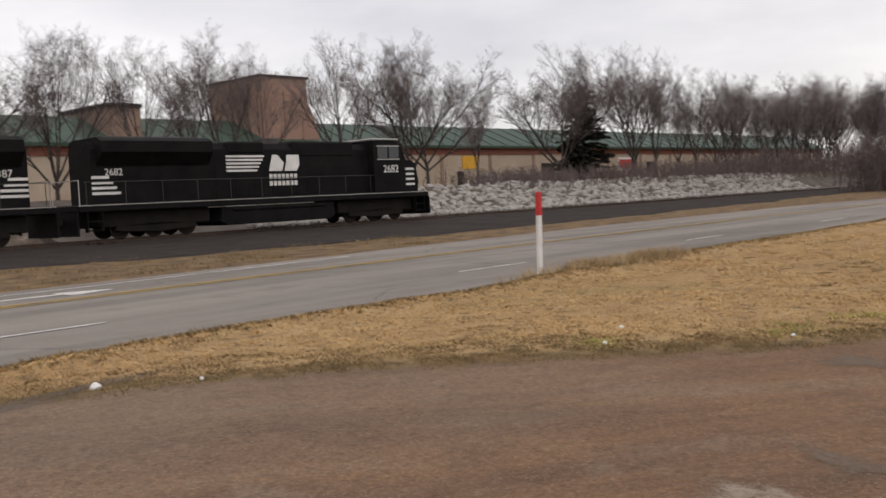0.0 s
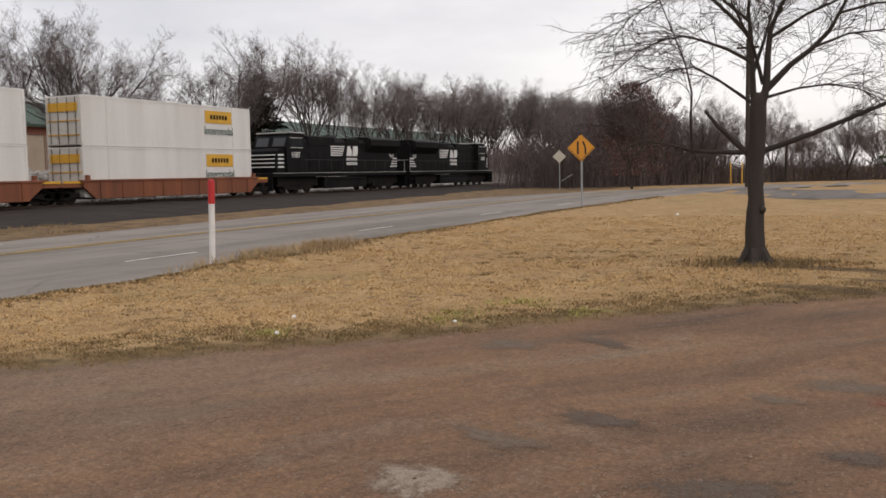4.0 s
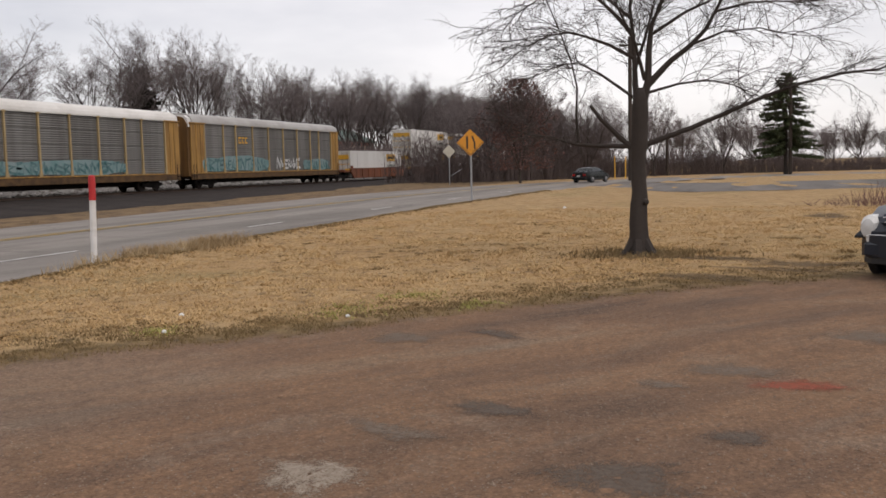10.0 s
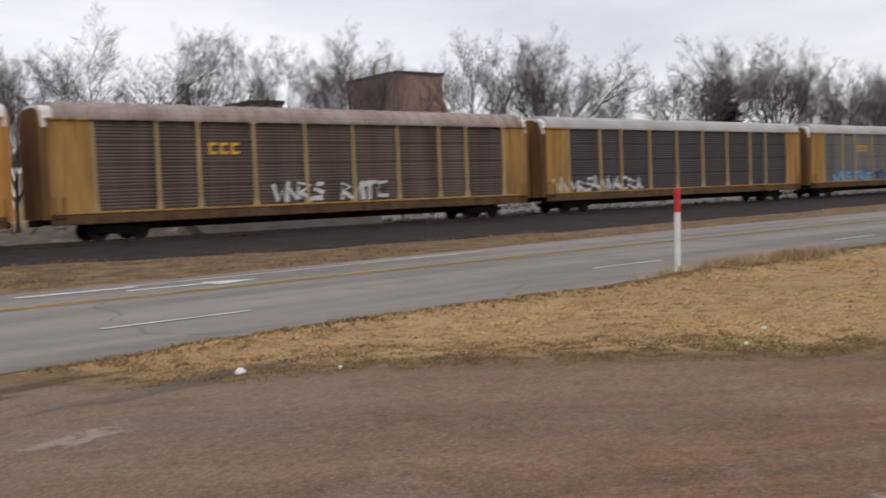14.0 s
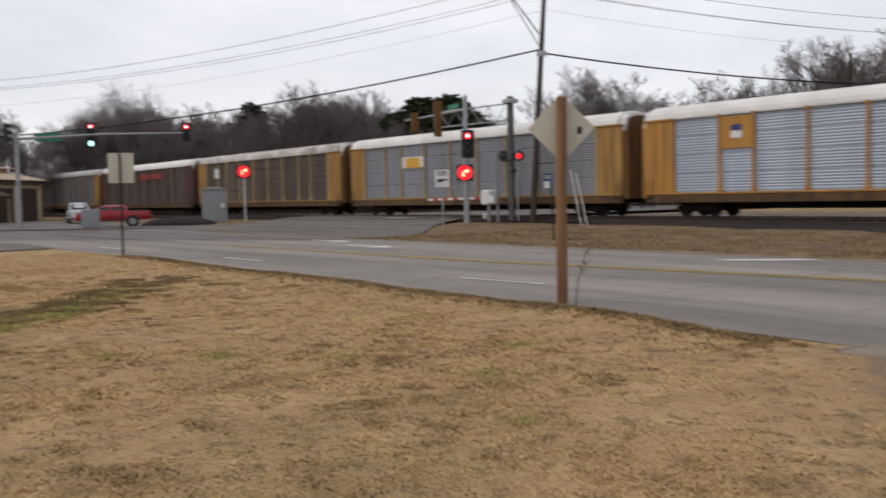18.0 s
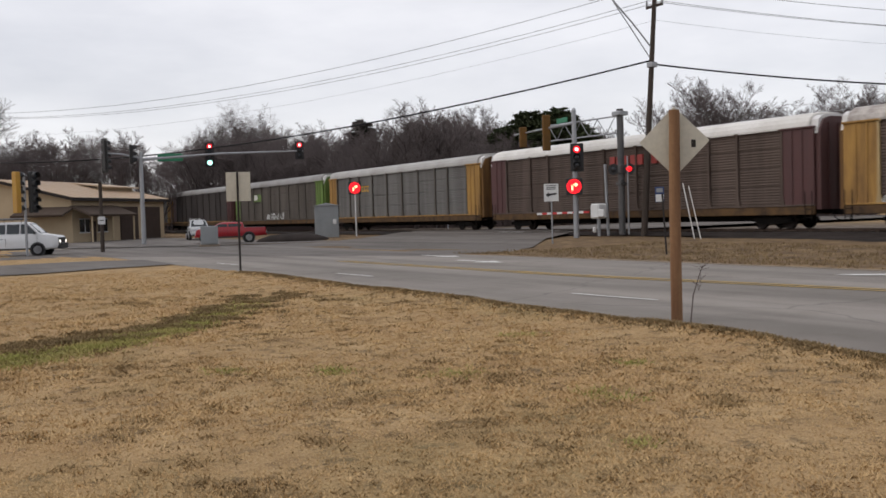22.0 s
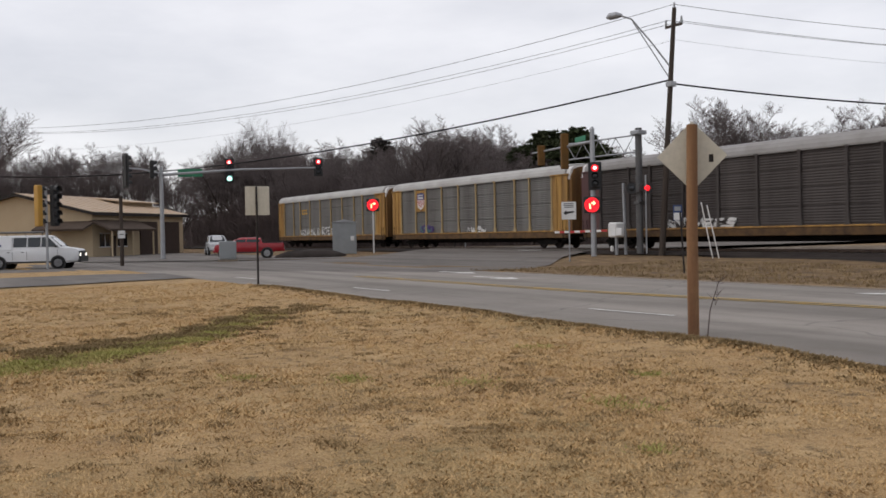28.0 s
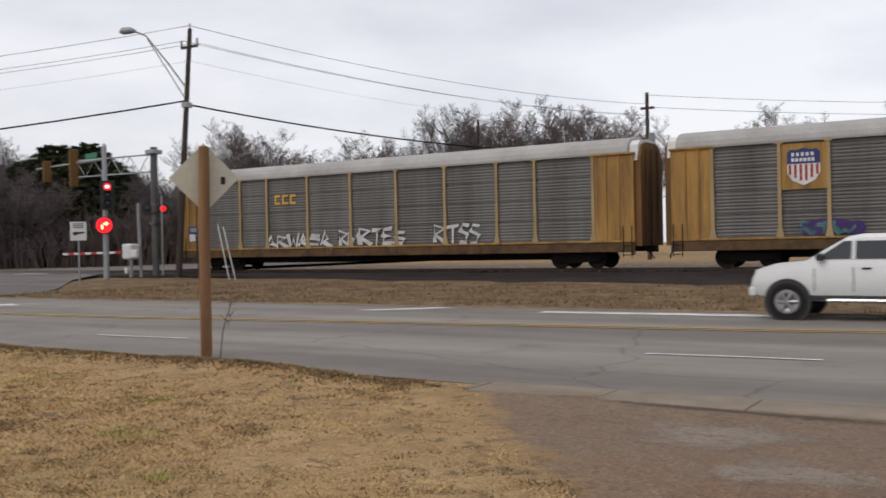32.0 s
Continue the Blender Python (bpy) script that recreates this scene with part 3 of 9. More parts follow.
MAROON = surf("car_maroon", (0.085, 0.030, 0.028), (0.045, 0.026, 0.024), 0.6, fine=18, amount=0.6, streak=True)
STEEL_GREY = surf("screen_grey", (0.185, 0.180, 0.170), (0.090, 0.082, 0.075), 0.7, 0.0, fine=25, coarse=0.7, amount=0.8, streak=True, jitter=0.16)
STEEL_SMOOTH = surf("screen_plum_grey", (0.074, 0.064, 0.064), (0.052, 0.045, 0.045), 0.75, 0.0, fine=25, coarse=0.7, amount=0.5, streak=True, jitter=0.08)
STEEL_DARK = surf("screen_dark", (0.098, 0.090, 0.085), (0.050, 0.044, 0.041), 0.75, 0.0, fine=25, coarse=0.7, amount=0.8, streak=True, jitter=0.14)
STEEL_BLUE = surf("screen_blue_silver", (0.40, 0.45, 0.52), (0.22, 0.235, 0.26), 0.55, 0.1, fine=25, coarse=0.7, amount=0.5, streak=True, jitter=0.14)
STEEL_SLATE = surf("screen_slate", (0.185, 0.190, 0.205), (0.10, 0.098, 0.10), 0.5, 0.2, fine=25, coarse=0.7, amount=0.6, streak=True, jitter=0.14)
STEEL_BROWN = surf("screen_brown_grey", (0.135, 0.118, 0.102), (0.066, 0.056, 0.048), 0.8, 0.0, fine=25, coarse=0.7, amount=0.8, streak=True, jitter=0.14)
STEEL_MURK = surf("screen_murky", (0.080, 0.070, 0.066), (0.044, 0.038, 0.036), 0.8, 0.0, fine=25, coarse=0.7, amount=0.8, streak=True, jitter=0.14)
ROOF_DULL = surf("roof_dull_grey", (0.27, 0.26, 0.25), (0.15, 0.135, 0.12), 0.65, fine=10, coarse=0.5, amount=0.7)
STEEL_DIM = surf("screen_dull_silver", (0.235, 0.245, 0.265), (0.13, 0.13, 0.135), 0.6, 0.1, fine=25, coarse=0.7, amount=0.6, streak=True, jitter=0.14)
STEEL_RUST = surf("screen_rusty_brown", (0.125, 0.094, 0.078), (0.058, 0.042, 0.035), 0.8, fine=25, coarse=0.7, amount=0.8, streak=True, jitter=0.16)
ROOF_WHITE = surf("roof_white", (0.72, 0.70, 0.66), (0.42, 0.39, 0.34), 0.6, fine=10, coarse=0.5, amount=0.5)
ROOF_GREY = surf("roof_grey", (0.40, 0.39, 0.37), (0.22, 0.20, 0.18), 0.6, fine=10, coarse=0.5, amount=0.6)
ROOF_PATCHY = surf("roof_patchy", (0.58, 0.54, 0.50), (0.13, 0.10, 0.085), 0.7, fine=10, coarse=0.9, amount=0.95)
ROOF_RUST = surf("roof_rust", (0.23, 0.17, 0.15), (0.40, 0.35, 0.31), 0.7, fine=10, coarse=0.6, amount=0.8)
BLACK_IRON = surf("black_iron", (0.012, 0.011, 0.010), (0.030, 0.022, 0.018), 0.75, fine=20, coarse=1.5)
WHEEL_STEEL = surf("wheel_steel", (0.028, 0.021, 0.018), (0.016, 0.013, 0.011), 0.7, 0.2, fine=20)
LOGO_YELLOW = surf("logo_yellow", (0.66, 0.36, 0.03), (0.36, 0.19, 0.03), 0.6, amount=0.4)
LOGO_WHITE = surf("logo_white", (0.72, 0.71, 0.69), (0.40, 0.38, 0.36), 0.6, amount=0.5)
LOGO_BLUE = surf("logo_blue", (0.020, 0.035, 0.16), None, 0.6)
LOGO_RED = surf("logo_red", (0.36, 0.045, 0.035), None, 0.6)
SPRAY_WHITE = surf("spray_white", (0.62, 0.62, 0.60), (0.30, 0.30, 0.30), 0.7, amount=0.7)
SPRAY_TEAL = surf("spray_teal", (0.14, 0.24, 0.24), (0.30, 0.34, 0.34), 0.7, amount=0.7)
SPRAY_BLUE = surf("spray_blue", (0.075, 0.165, 0.29), (0.12, 0.095, 0.17), 0.7, coarse=3.5, amount=0.95)
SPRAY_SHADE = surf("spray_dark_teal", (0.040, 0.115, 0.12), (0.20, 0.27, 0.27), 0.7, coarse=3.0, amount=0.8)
SPRAY_PALE = surf("spray_pale_blue", (0.22, 0.40, 0.47), (0.06, 0.14, 0.27), 0.7, coarse=2.0, amount=0.8)
SPRAY_PURPLE = surf("spray_purple", (0.08, 0.05, 0.16), None, 0.7)

BAYS = [2.95, 2.05, 2.95, 2.95, 2.95, 2.95, 2.95, 2.05, 2.95]
END = 1.95


def screen_mesh(width, mat, key, cache={}):
    """A bay of four ribbed steel screens, one above another."""
    if (width, key) in cache:
        return cache[width, key]
    rows = [(0.10, 1.25), (0.04, 1.25)]
    for k in range(4):
        z0 = 1.27 + k * 0.957
        rows += [(0.04, z0), (-0.005, z0 + 0.015)]
        for r in range(6):
            z = z0 + 0.05 + r * 0.141
            rows += [(0.006, z), (-0.020, z + 0.045), (-0.022, z + 0.080), (0.006, z + 0.128)]
        rows += [(0.0, z0 + 0.905), (0.03, z0 + 0.915), (0.03, z0 + 0.95)]
    rows += [(0.10, 5.1)]
    g = Geo().slab(rows, "x", -width / 2, width / 2)
    cache[width, key] = g.mesh("screen", mat)
    return cache[width, key]


def post_mesh(mat, key, cache={}):
    """A side post with a flared foot."""
    if key not in cache:
        g = Geo()
        g.slab([(-0.18, 1.18), (0.18, 1.18), (0.075, 1.66), (0.062, 5.12), (-0.062, 5.12), (-0.075, 1.66)], "y", -0.075, 0.03)
        g.box(-0.16, 0.16, -0.085, 0.0, 5.0, 5.13, 0.01)
        cache[key] = g.mesh("post", mat)
    return cache[key]


def bogie(parent, x, wheelbase=1.8, axles=2, r=0.46):
    """A truck frame with wheels under it."""
    g = Geo()
    half = wheelbase * (axles - 1) / 2
    for s in (-1, 1):
        g.slab([(x - half - 0.4, 0.42), (x - half - 0.3, 0.60), (x - 0.4, 0.66), (x + 0.4, 0.66), (x + half + 0.3, 0.60), (x + half + 0.4, 0.42), (x + half, 0.36), (x + 0.35, 0.28), (x - 0.35, 0.28), (x - half, 0.36)], "y", s * 1.02 - 0.08, s * 1.02 + 0.08)
        for k in (-0.12, 0.0, 0.12):
            g.tube([(x + k, s * 1.06, 0.33), (x + k, s * 1.06, 0.6)], 0.05, 8)
    g.box(x - 0.3, x + 0.3, -1.0, 1.0, 0.45, 0.72, 0.04)
    frame_ = part("bogie", g, BLACK_IRON, parent, "grimy cast steel bogie")
    for a in range(axles):
        w = Geo()
        xa = x - half + a * wheelbase
        for s in (-0.75, 0.75):
            w.wheel((xa, s, r), r, 0.13)
        w.tube([(xa, -0.9, r), (xa, 0.9, r)], 0.08, 8)
        part("wheelset", w, WHEEL_STEEL, frame_)


LETTER_FORMS = [
    [(0, 0.95), (0.25, 0.05), (0.5, 0.6), (0.75, 0.05), (1, 1)], [(0, 0), (0.1, 1), (0.8, 0.05), (0.95, 1)], [(0.9, 0.85), (0.3, 0.95), (0.15, 0.6), (0.85, 0.45), (0.7, 0.05), (0.05, 0.1)],
    [(0.1, 0), (0.1, 1), (0.8, 0.8), (0.15, 0.5), (0.95, 0)], [(0, 0.1), (0.45, 1), (0.6, 0.5), (0.2, 0.4), (0.95, 0.05)], [(0.9, 0.95), (0.15, 0.9), (0.1, 0.5), (0.7, 0.5), (0.1, 0.45), (0.15, 0.05), (0.95, 0.1)],
    [(0.05, 0.9), (0.95, 0.95), (0.5, 0.9), (0.45, 0.0)], [(0, 0), (0.15, 1), (0.5, 0.3), (0.8, 1), (0.95, 0)]]


def graffiti(parent, x0, x1, z0, z1, mat, seed, y):
    """Sprayed tags on the lower screens, one part a letter: a wide bent stroke with no meaning."""
    rnd = random.Random(seed)
    x, k = x0, 0
    if mat is not SPRAY_WHITE:
        n = 26
        cx, cz, ph = (x0 + x1) / 2, (z0 + z1) / 2, rnd.uniform(0, 6)
        blob_ = [(cx + math.copysign(abs(math.cos(t)) ** 0.5, math.cos(t)) * (x1 - x0) * 0.52, cz + math.copysign(abs(math.sin(t)) ** 0.6, math.sin(t)) * (z1 - z0) * 0.5 * (1 + 0.16 * math.sin(5 * t + ph) + 0.1 * math.sin(9 * t))) for t in (2 * math.pi * i / n for i in range(n))]
        part("graffiti_fill", Geo().slab(blob_, "y", y - 0.006, y + 0.004), mat, parent, "sprayed colour field of a tag")
        mat = SPRAY_PALE if mat is SPRAY_BLUE else SPRAY_SHADE
    while x < x1 - 0.4:
        w = rnd.uniform(0.6, 0.95)
        h0, h1 = z0 + rnd.uniform(0, 0.12), z1 - rnd.uniform(0, 0.3)
        yy = y - 0.012 - 0.005 * (k % 3)
        pts = [Vector((x + u * w + rnd.uniform(-0.05, 0.05), 0, h0 + v * (h1 - h0) + rnd.uniform(-0.06, 0.06))) for u, v in rnd.choice(LETTER_FORMS)]
        t = rnd.uniform(0.07, 0.11)
        left, right = [], []
        for i, p in enumerate(pts):
            d = (pts[min(i + 1, len(pts) - 1)] - pts[max(i - 1, 0)]).normalized()
            o = Vector((-d.z, 0, d.x)) * t * rnd.uniform(0.7, 1.4)
            if o.z < 0:
                o = -o
            o = o + Vector((t * 0.35, 0, 0))
            left.append((p.x + o.x, yy, p.z + o.z))
            right.append((p.x - o.x, yy, p.z - o.z))
        n = len(pts)
        part("graffiti_letter", Geo().add(left + right, [(i, i + 1, n + i + 1, n + i) for i in range(n - 1)]), mat, parent, "sprayed graffiti letter shape" if k == 0 else "")
        x += w * 0.92
        k += 1


def plate(x0, x1, z0, z1, y):
    return Geo().box(x0, x1, y, y + 0.02, z0, z1)


def autorack(rear, front, screens, trim, roof, label, logo=None, tags=(), ribs=False, sill=None, posts=None, ends=None):
    """A bilevel car carrier: ribbed screens between posts, end doors, curved roof."""
    length = front - rear
    body = length - 1.65
    k = body / (sum(BAYS) + 2 * END)
    car = thing("autorack_car", pose((rear + front) / 2, TRACK_Y, RAIL_Z), label, "rail car", "autorack cars of the train")
    TRAIN.append((car, (rear + front) / 2))
    sill, posts, ends = sill or trim, posts or (POST_FADED if trim is YELLOW_OLD else trim), ends or trim
    h = body / 2
    for y in (-1.58, 1.40):
        part("side_sill", Geo().box(-h, h, y + 0.01, y + 0.17, 0.74, 1.17, 0.03), SILL_GRIME, car, "grimy lower sill")
        part("sill_lip", Geo().box(-h, h, y - 0.02, y + 0.18, 1.17, 1.265, 0.02), sill, car)
    part("deck", Geo().box(-h + 0.1, h - 0.1, -1.4, 1.4, 0.80, 1.0).box(-h + 2.5, h - 2.5, -0.35, 0.35, 0.42, 0.8, 0.05), BLACK_IRON, car)
    part("floor_upper", Geo().box(-h + 0.3, h - 0.3, -1.4, 1.4, 2.9, 2.98), BLACK_IRON, car)
    # roof with rolled eaves
    prof = [(-1.60, 5.06), (-1.61, 5.16), (-1.56, 5.36), (-1.42, 5.58), (-1.12, 5.76), (-0.6, 5.85), (0, 5.88), (0.6, 5.85), (1.12, 5.76), (1.42, 5.58), (1.56, 5.36), (1.61, 5.16), (1.60, 5.06)]
    if ribs:
        ring = []
        for i in range(30):
            for dx, s in ((0.0, 1.0), (0.30, 1.0), (0.40, 1.075), (0.60, 1.075)):
                ring.append([(-h + 0.3 + (body - 0.6) * i / 30 + dx * (body - 0.6) / 30 / 0.66, y * s, 5.06 + (z - 5.06) * s) for y, z in prof])
        roof_geo = Geo().rings(ring)
    else:
        roof_geo = Geo().rings([[(x, y * s, 5.06 + (z - 5.06) * s) for y, z in prof] for x, s in ((-h + 0.25, 0.97), (-h + 0.32, 1.0), (h - 0.32, 1.0), (h - 0.25, 0.97))])
    part("roof", roof_geo, roof, car, "", smooth=False)
    # screens and posts on the near side, plain ribbed wall on the far side
    x = -h + END * k
    edges = [x]
    for i, w in enumerate(BAYS):
        w *= k
        ob = part("screen", screen_mesh(round(w, 2), screens, screens.name), None, car)
        ob.location = (x + w / 2, -1.46, 0)
        x += w
        edges.append(x)
    for i, e in enumerate(edges):
        ob = part("post", post_mesh(posts, posts.name), None, car)
        ob.location = (e, -1.52, 0)
    part("far_wall", Geo().box(-h + END * k, h - END * k, 1.44, 1.52, 1.24, 5.1), screens, car)
    for s in (-1, 1):
        xe = s * h
        xi = s * (h - END * k)
        part("end_panel", Geo().box(min(xe, xi), max(xe, xi), 1.44, 1.55, 1.20, 5.10, 0.03), ends, car)
        g = Geo().box(min(xe, xi), max(xe, xi), -1.55, -1.44, 1.20, 5.10, 0.03)
        panel = part("end_panel", g, ends, car)
        part("eave_cap", Geo().box(min(xe, xi) - 0.05, max(xe, xi) + 0.05, -1.63, -1.40, 5.02, 5.12, 0.02), ends, panel)
        for q in (0.36, 0.68):
            xq = xe + (xi - xe) * q
            part("panel_rib", Geo().box(xq - 0.05, xq + 0.05, -1.60, -1.545, 1.24, 5.015, 0.015), ends, panel)
        d = Geo().slab([(-1.40, 1.0), (1.40, 1.0), (1.40, 4.9), (1.1, 5.45), (0.6, 5.6), (-0.6, 5.6), (-1.1, 5.45), (-1.40, 4.9)], "x", xe - s * 0.10, xe + s * 0.28)
        for yy in (-0.75, 0, 0.75):
            d.box(min(xe, xe + s * 0.33), max(xe, xe + s * 0.33), yy - 0.05, yy + 0.05, 1.0, 5.3)
        part("end_door", d, END_RUST if ends is YELLOW_OLD else ends, car, "rusty folding end door")
        cap = Geo().slab([(-1.46, 4.75), (1.46, 4.75), (1.35, 5.45), (1.05, 5.66), (0, 5.78), (-1.05, 5.66), (-1.35, 5.45)], "x", xe - s * 0.30, xe + s * 0.16)
        part("door_hood", cap, LOGO_WHITE, car, "dusty white door hood")
        c = Geo().box(min(xe, xe + s * 0.5), max(xe, xe + s * 0.5), -0.14, 0.14, 0.72, 0.98, 0.03).tube([(xe + s * 0.2, -0.5, 0.9), (xe + s * 0.42, -0.5, 0.55), (xe + s * 0.46, -0.3, 0.45)], 0.03, 6)
        part("coupler", c, BLACK_IRON, car)
        part("ladder", Geo().tube([(xe - s * 0.1, -1.62, 0.5), (xe - s * 0.1, -1.62, 1.9)], 0.02, 5).tube([(xe - s * 0.5, -1.62, 0.5), (xe - s * 0.5, -1.62, 1.9)], 0.02, 5)
             .box(min(xe - s * 0.1, xe - s * 0.5), max(xe - s * 0.1, xe - s * 0.5), -1.63, -1.61, 0.6, 0.63).box(min(xe - s * 0.1, xe - s * 0.5), max(xe - s * 0.1, xe - s * 0.5), -1.63, -1.61, 1.0, 1.03), BLACK_IRON, car)
        bogie(car, s * (h - 3.0))
    yl = -1.515
    if logo == "bars":       # small yellow emblem beside the third post
        e = edges[2] + 0.55 * k
        g = Geo()
        for i in range(3):
            g.box(e + i * 0.55, e + i * 0.55 + 0.40, yl, yl + 0.01, 4.02, 4.14).box(e + i * 0.55, e + i * 0.55 + 0.40, yl, yl + 0.01, 3.62, 3.74).box(e + i * 0.55, e + i * 0.55 + 0.12, yl, yl + 0.01, 3.74, 4.02)
        part("emblem", g, LOGO_YELLOW, car, "small yellow railroad emblem")
    elif logo == "plate":    # yellow plate, darker marks
        e = edges[2] + 0.3 * k
        pl = part("emblem_plate", plate(e, e + 2.1, 3.55, 4.25, yl), LOGO_YELLOW, car, "yellow emblem plate")
        part("emblem_mark", plate(e + 0.4, e + 0.9, 3.75, 4.1, yl - 0.012).box(e + 1.1, e + 1.6, yl - 0.012, yl, 3.75, 4.1), YELLOW_OLD, pl)
    elif logo == "white_plate":
        e = edges[2] + 0.1 * k
        pl = part("emblem_plate", plate(e, e + 2.7, 3.45, 4.2, yl), LOGO_WHITE, car, "white emblem plate with yellow marks")
        part("emblem_mark", plate(e + 0.45, e + 2.2, 3.40, 4.12, yl - 0.012), LOGO_YELLOW, pl)
    elif logo in ("shield", "shield_white", "shield_small"):
        e0, e1 = edges[1] + 0.02, edges[2] - 0.02
        if logo == "shield":
            e0, e1 = edges[1], edges[2]
        pl = part("emblem_plate", plate(e0, e1, 3.15 if logo != "shield_small" else 3.4, 4.98, yl - 0.03), trim, car, "yellow panel with a shield emblem")
        c, s = (e0 + e1) / 2, 0.62 if logo == "shield" else 0.45
        zc = 4.12
        yy = yl - 0.045
        if logo == "shield":
            part("shield_top", Geo().slab([(c - s, zc + 0.05), (c + s, zc + 0.05), (c + s * 1.02, zc + 0.50), (c + s * 0.8, zc + 0.62), (c + 0.25, zc + 0.60), (c, zc + 0.68), (c - 0.25, zc + 0.60), (c - s * 0.8, zc + 0.62), (c - s * 1.02, zc + 0.50)], "y", yy, yy + 0.012), LOGO_BLUE, pl, "blue shield top")
            part("shield_base", Geo().slab([(c - s, zc + 0.04), (c - s * 1.02, zc - 0.30), (c - s * 0.7, zc - 0.62), (c, zc - 0.82), (c + s * 0.7, zc - 0.62), (c + s * 1.02, zc - 0.30), (c + s, zc + 0.04)], "y", yy, yy + 0.012), LOGO_WHITE, pl)
            g = Geo()
            for i in range(6):
                xx = c - s * 0.92 + i * s * 0.335
                g.box(xx, xx + 0.10, yy - 0.010, yy, zc - 0.45 - 0.12 * (2 - abs(i - 2.5)), zc + 0.02)
            part("shield_stripe", g, LOGO_RED, pl)
            g = Geo()
            for r in range(2):
                for i in range(5 + r):
                    xx = c - 0.46 + i * (0.92 / (5 + r))
                    g.box(xx, xx + 0.11, yy - 0.010, yy, zc + 0.13 + (1 - r) * 0.22, zc + 0.27 + (1 - r) * 0.22)
            part("shield_bars", g, LOGO_WHITE, pl)
        elif logo == "shield_white":
            part("shield_top", plate(c - 0.55, c + 0.55, 4.35, 4.75, yy), BLACK_IRON, pl)
            part("shield_base", Geo().slab([(c - 0.5, 4.22), (c - 0.5, 3.85), (c, 3.55), (c + 0.5, 3.85), (c + 0.5, 4.22)], "y", yy, yy + 0.012), LOGO_WHITE, pl)
        else:
            part("shield_top", plate(c - 0.3, c + 0.3, 4.25, 4.55, yy), LOGO_BLUE, pl)
            part("shield_base", plate(c - 0.3, c + 0.3, 3.9, 4.24, yy), LOGO_WHITE, pl)
    elif logo == "white_sheet":
        e = edges[0] + 0.6
        part("notice_plate", plate(e + 1.6, e + 2.5, 3.6, 4.5, yl - 0.1), LOGO_WHITE, car, "pale notice plate")
    elif logo == "red_bars":
        for a, b in ((0.47, 0.58), (0.60, 0.72)):
            e = -h + body * a
            g = Geo()
            for i in range(5):
                g.box(e + i * 0.62, e + i * 0.62 + 0.45, yl - 0.08, yl, 3.95, 4.55)
            part("emblem", g, LOGO_RED, car, "faded red lettering reduced to bars")
    elif logo == "white_mark":
        e = edges[2] + 0.25
        pl = part("emblem_plate", plate(e, e + 2.6, 3.4, 4.25, yl - 0.08), GREEN_END, car, "green emblem plate")
        part("emblem_mark", Geo().slab([(e + 0.15, 3.6), (e + 1.2, 3.6), (e + 1.4, 3.9), (e + 1.1, 4.2), (e + 0.3, 4.2)], "y", yl - 0.10, yl - 0.08), LOGO_WHITE, pl)
    for a, b, z0, z1, mat, seed in tags:
        graffiti(car, -h + body * a, -h + body * b, z0, z1, mat, seed, -1.545)
    return car


JOINTS = [-65.5, -95.2, -124.1, -153.7, -183.0, -211.4, -240.5, -268.3, -296.2, -325.6, -355.2, -384.5, -414.5, -443.7, -472.4, -501.0, -528.95, -558.7]


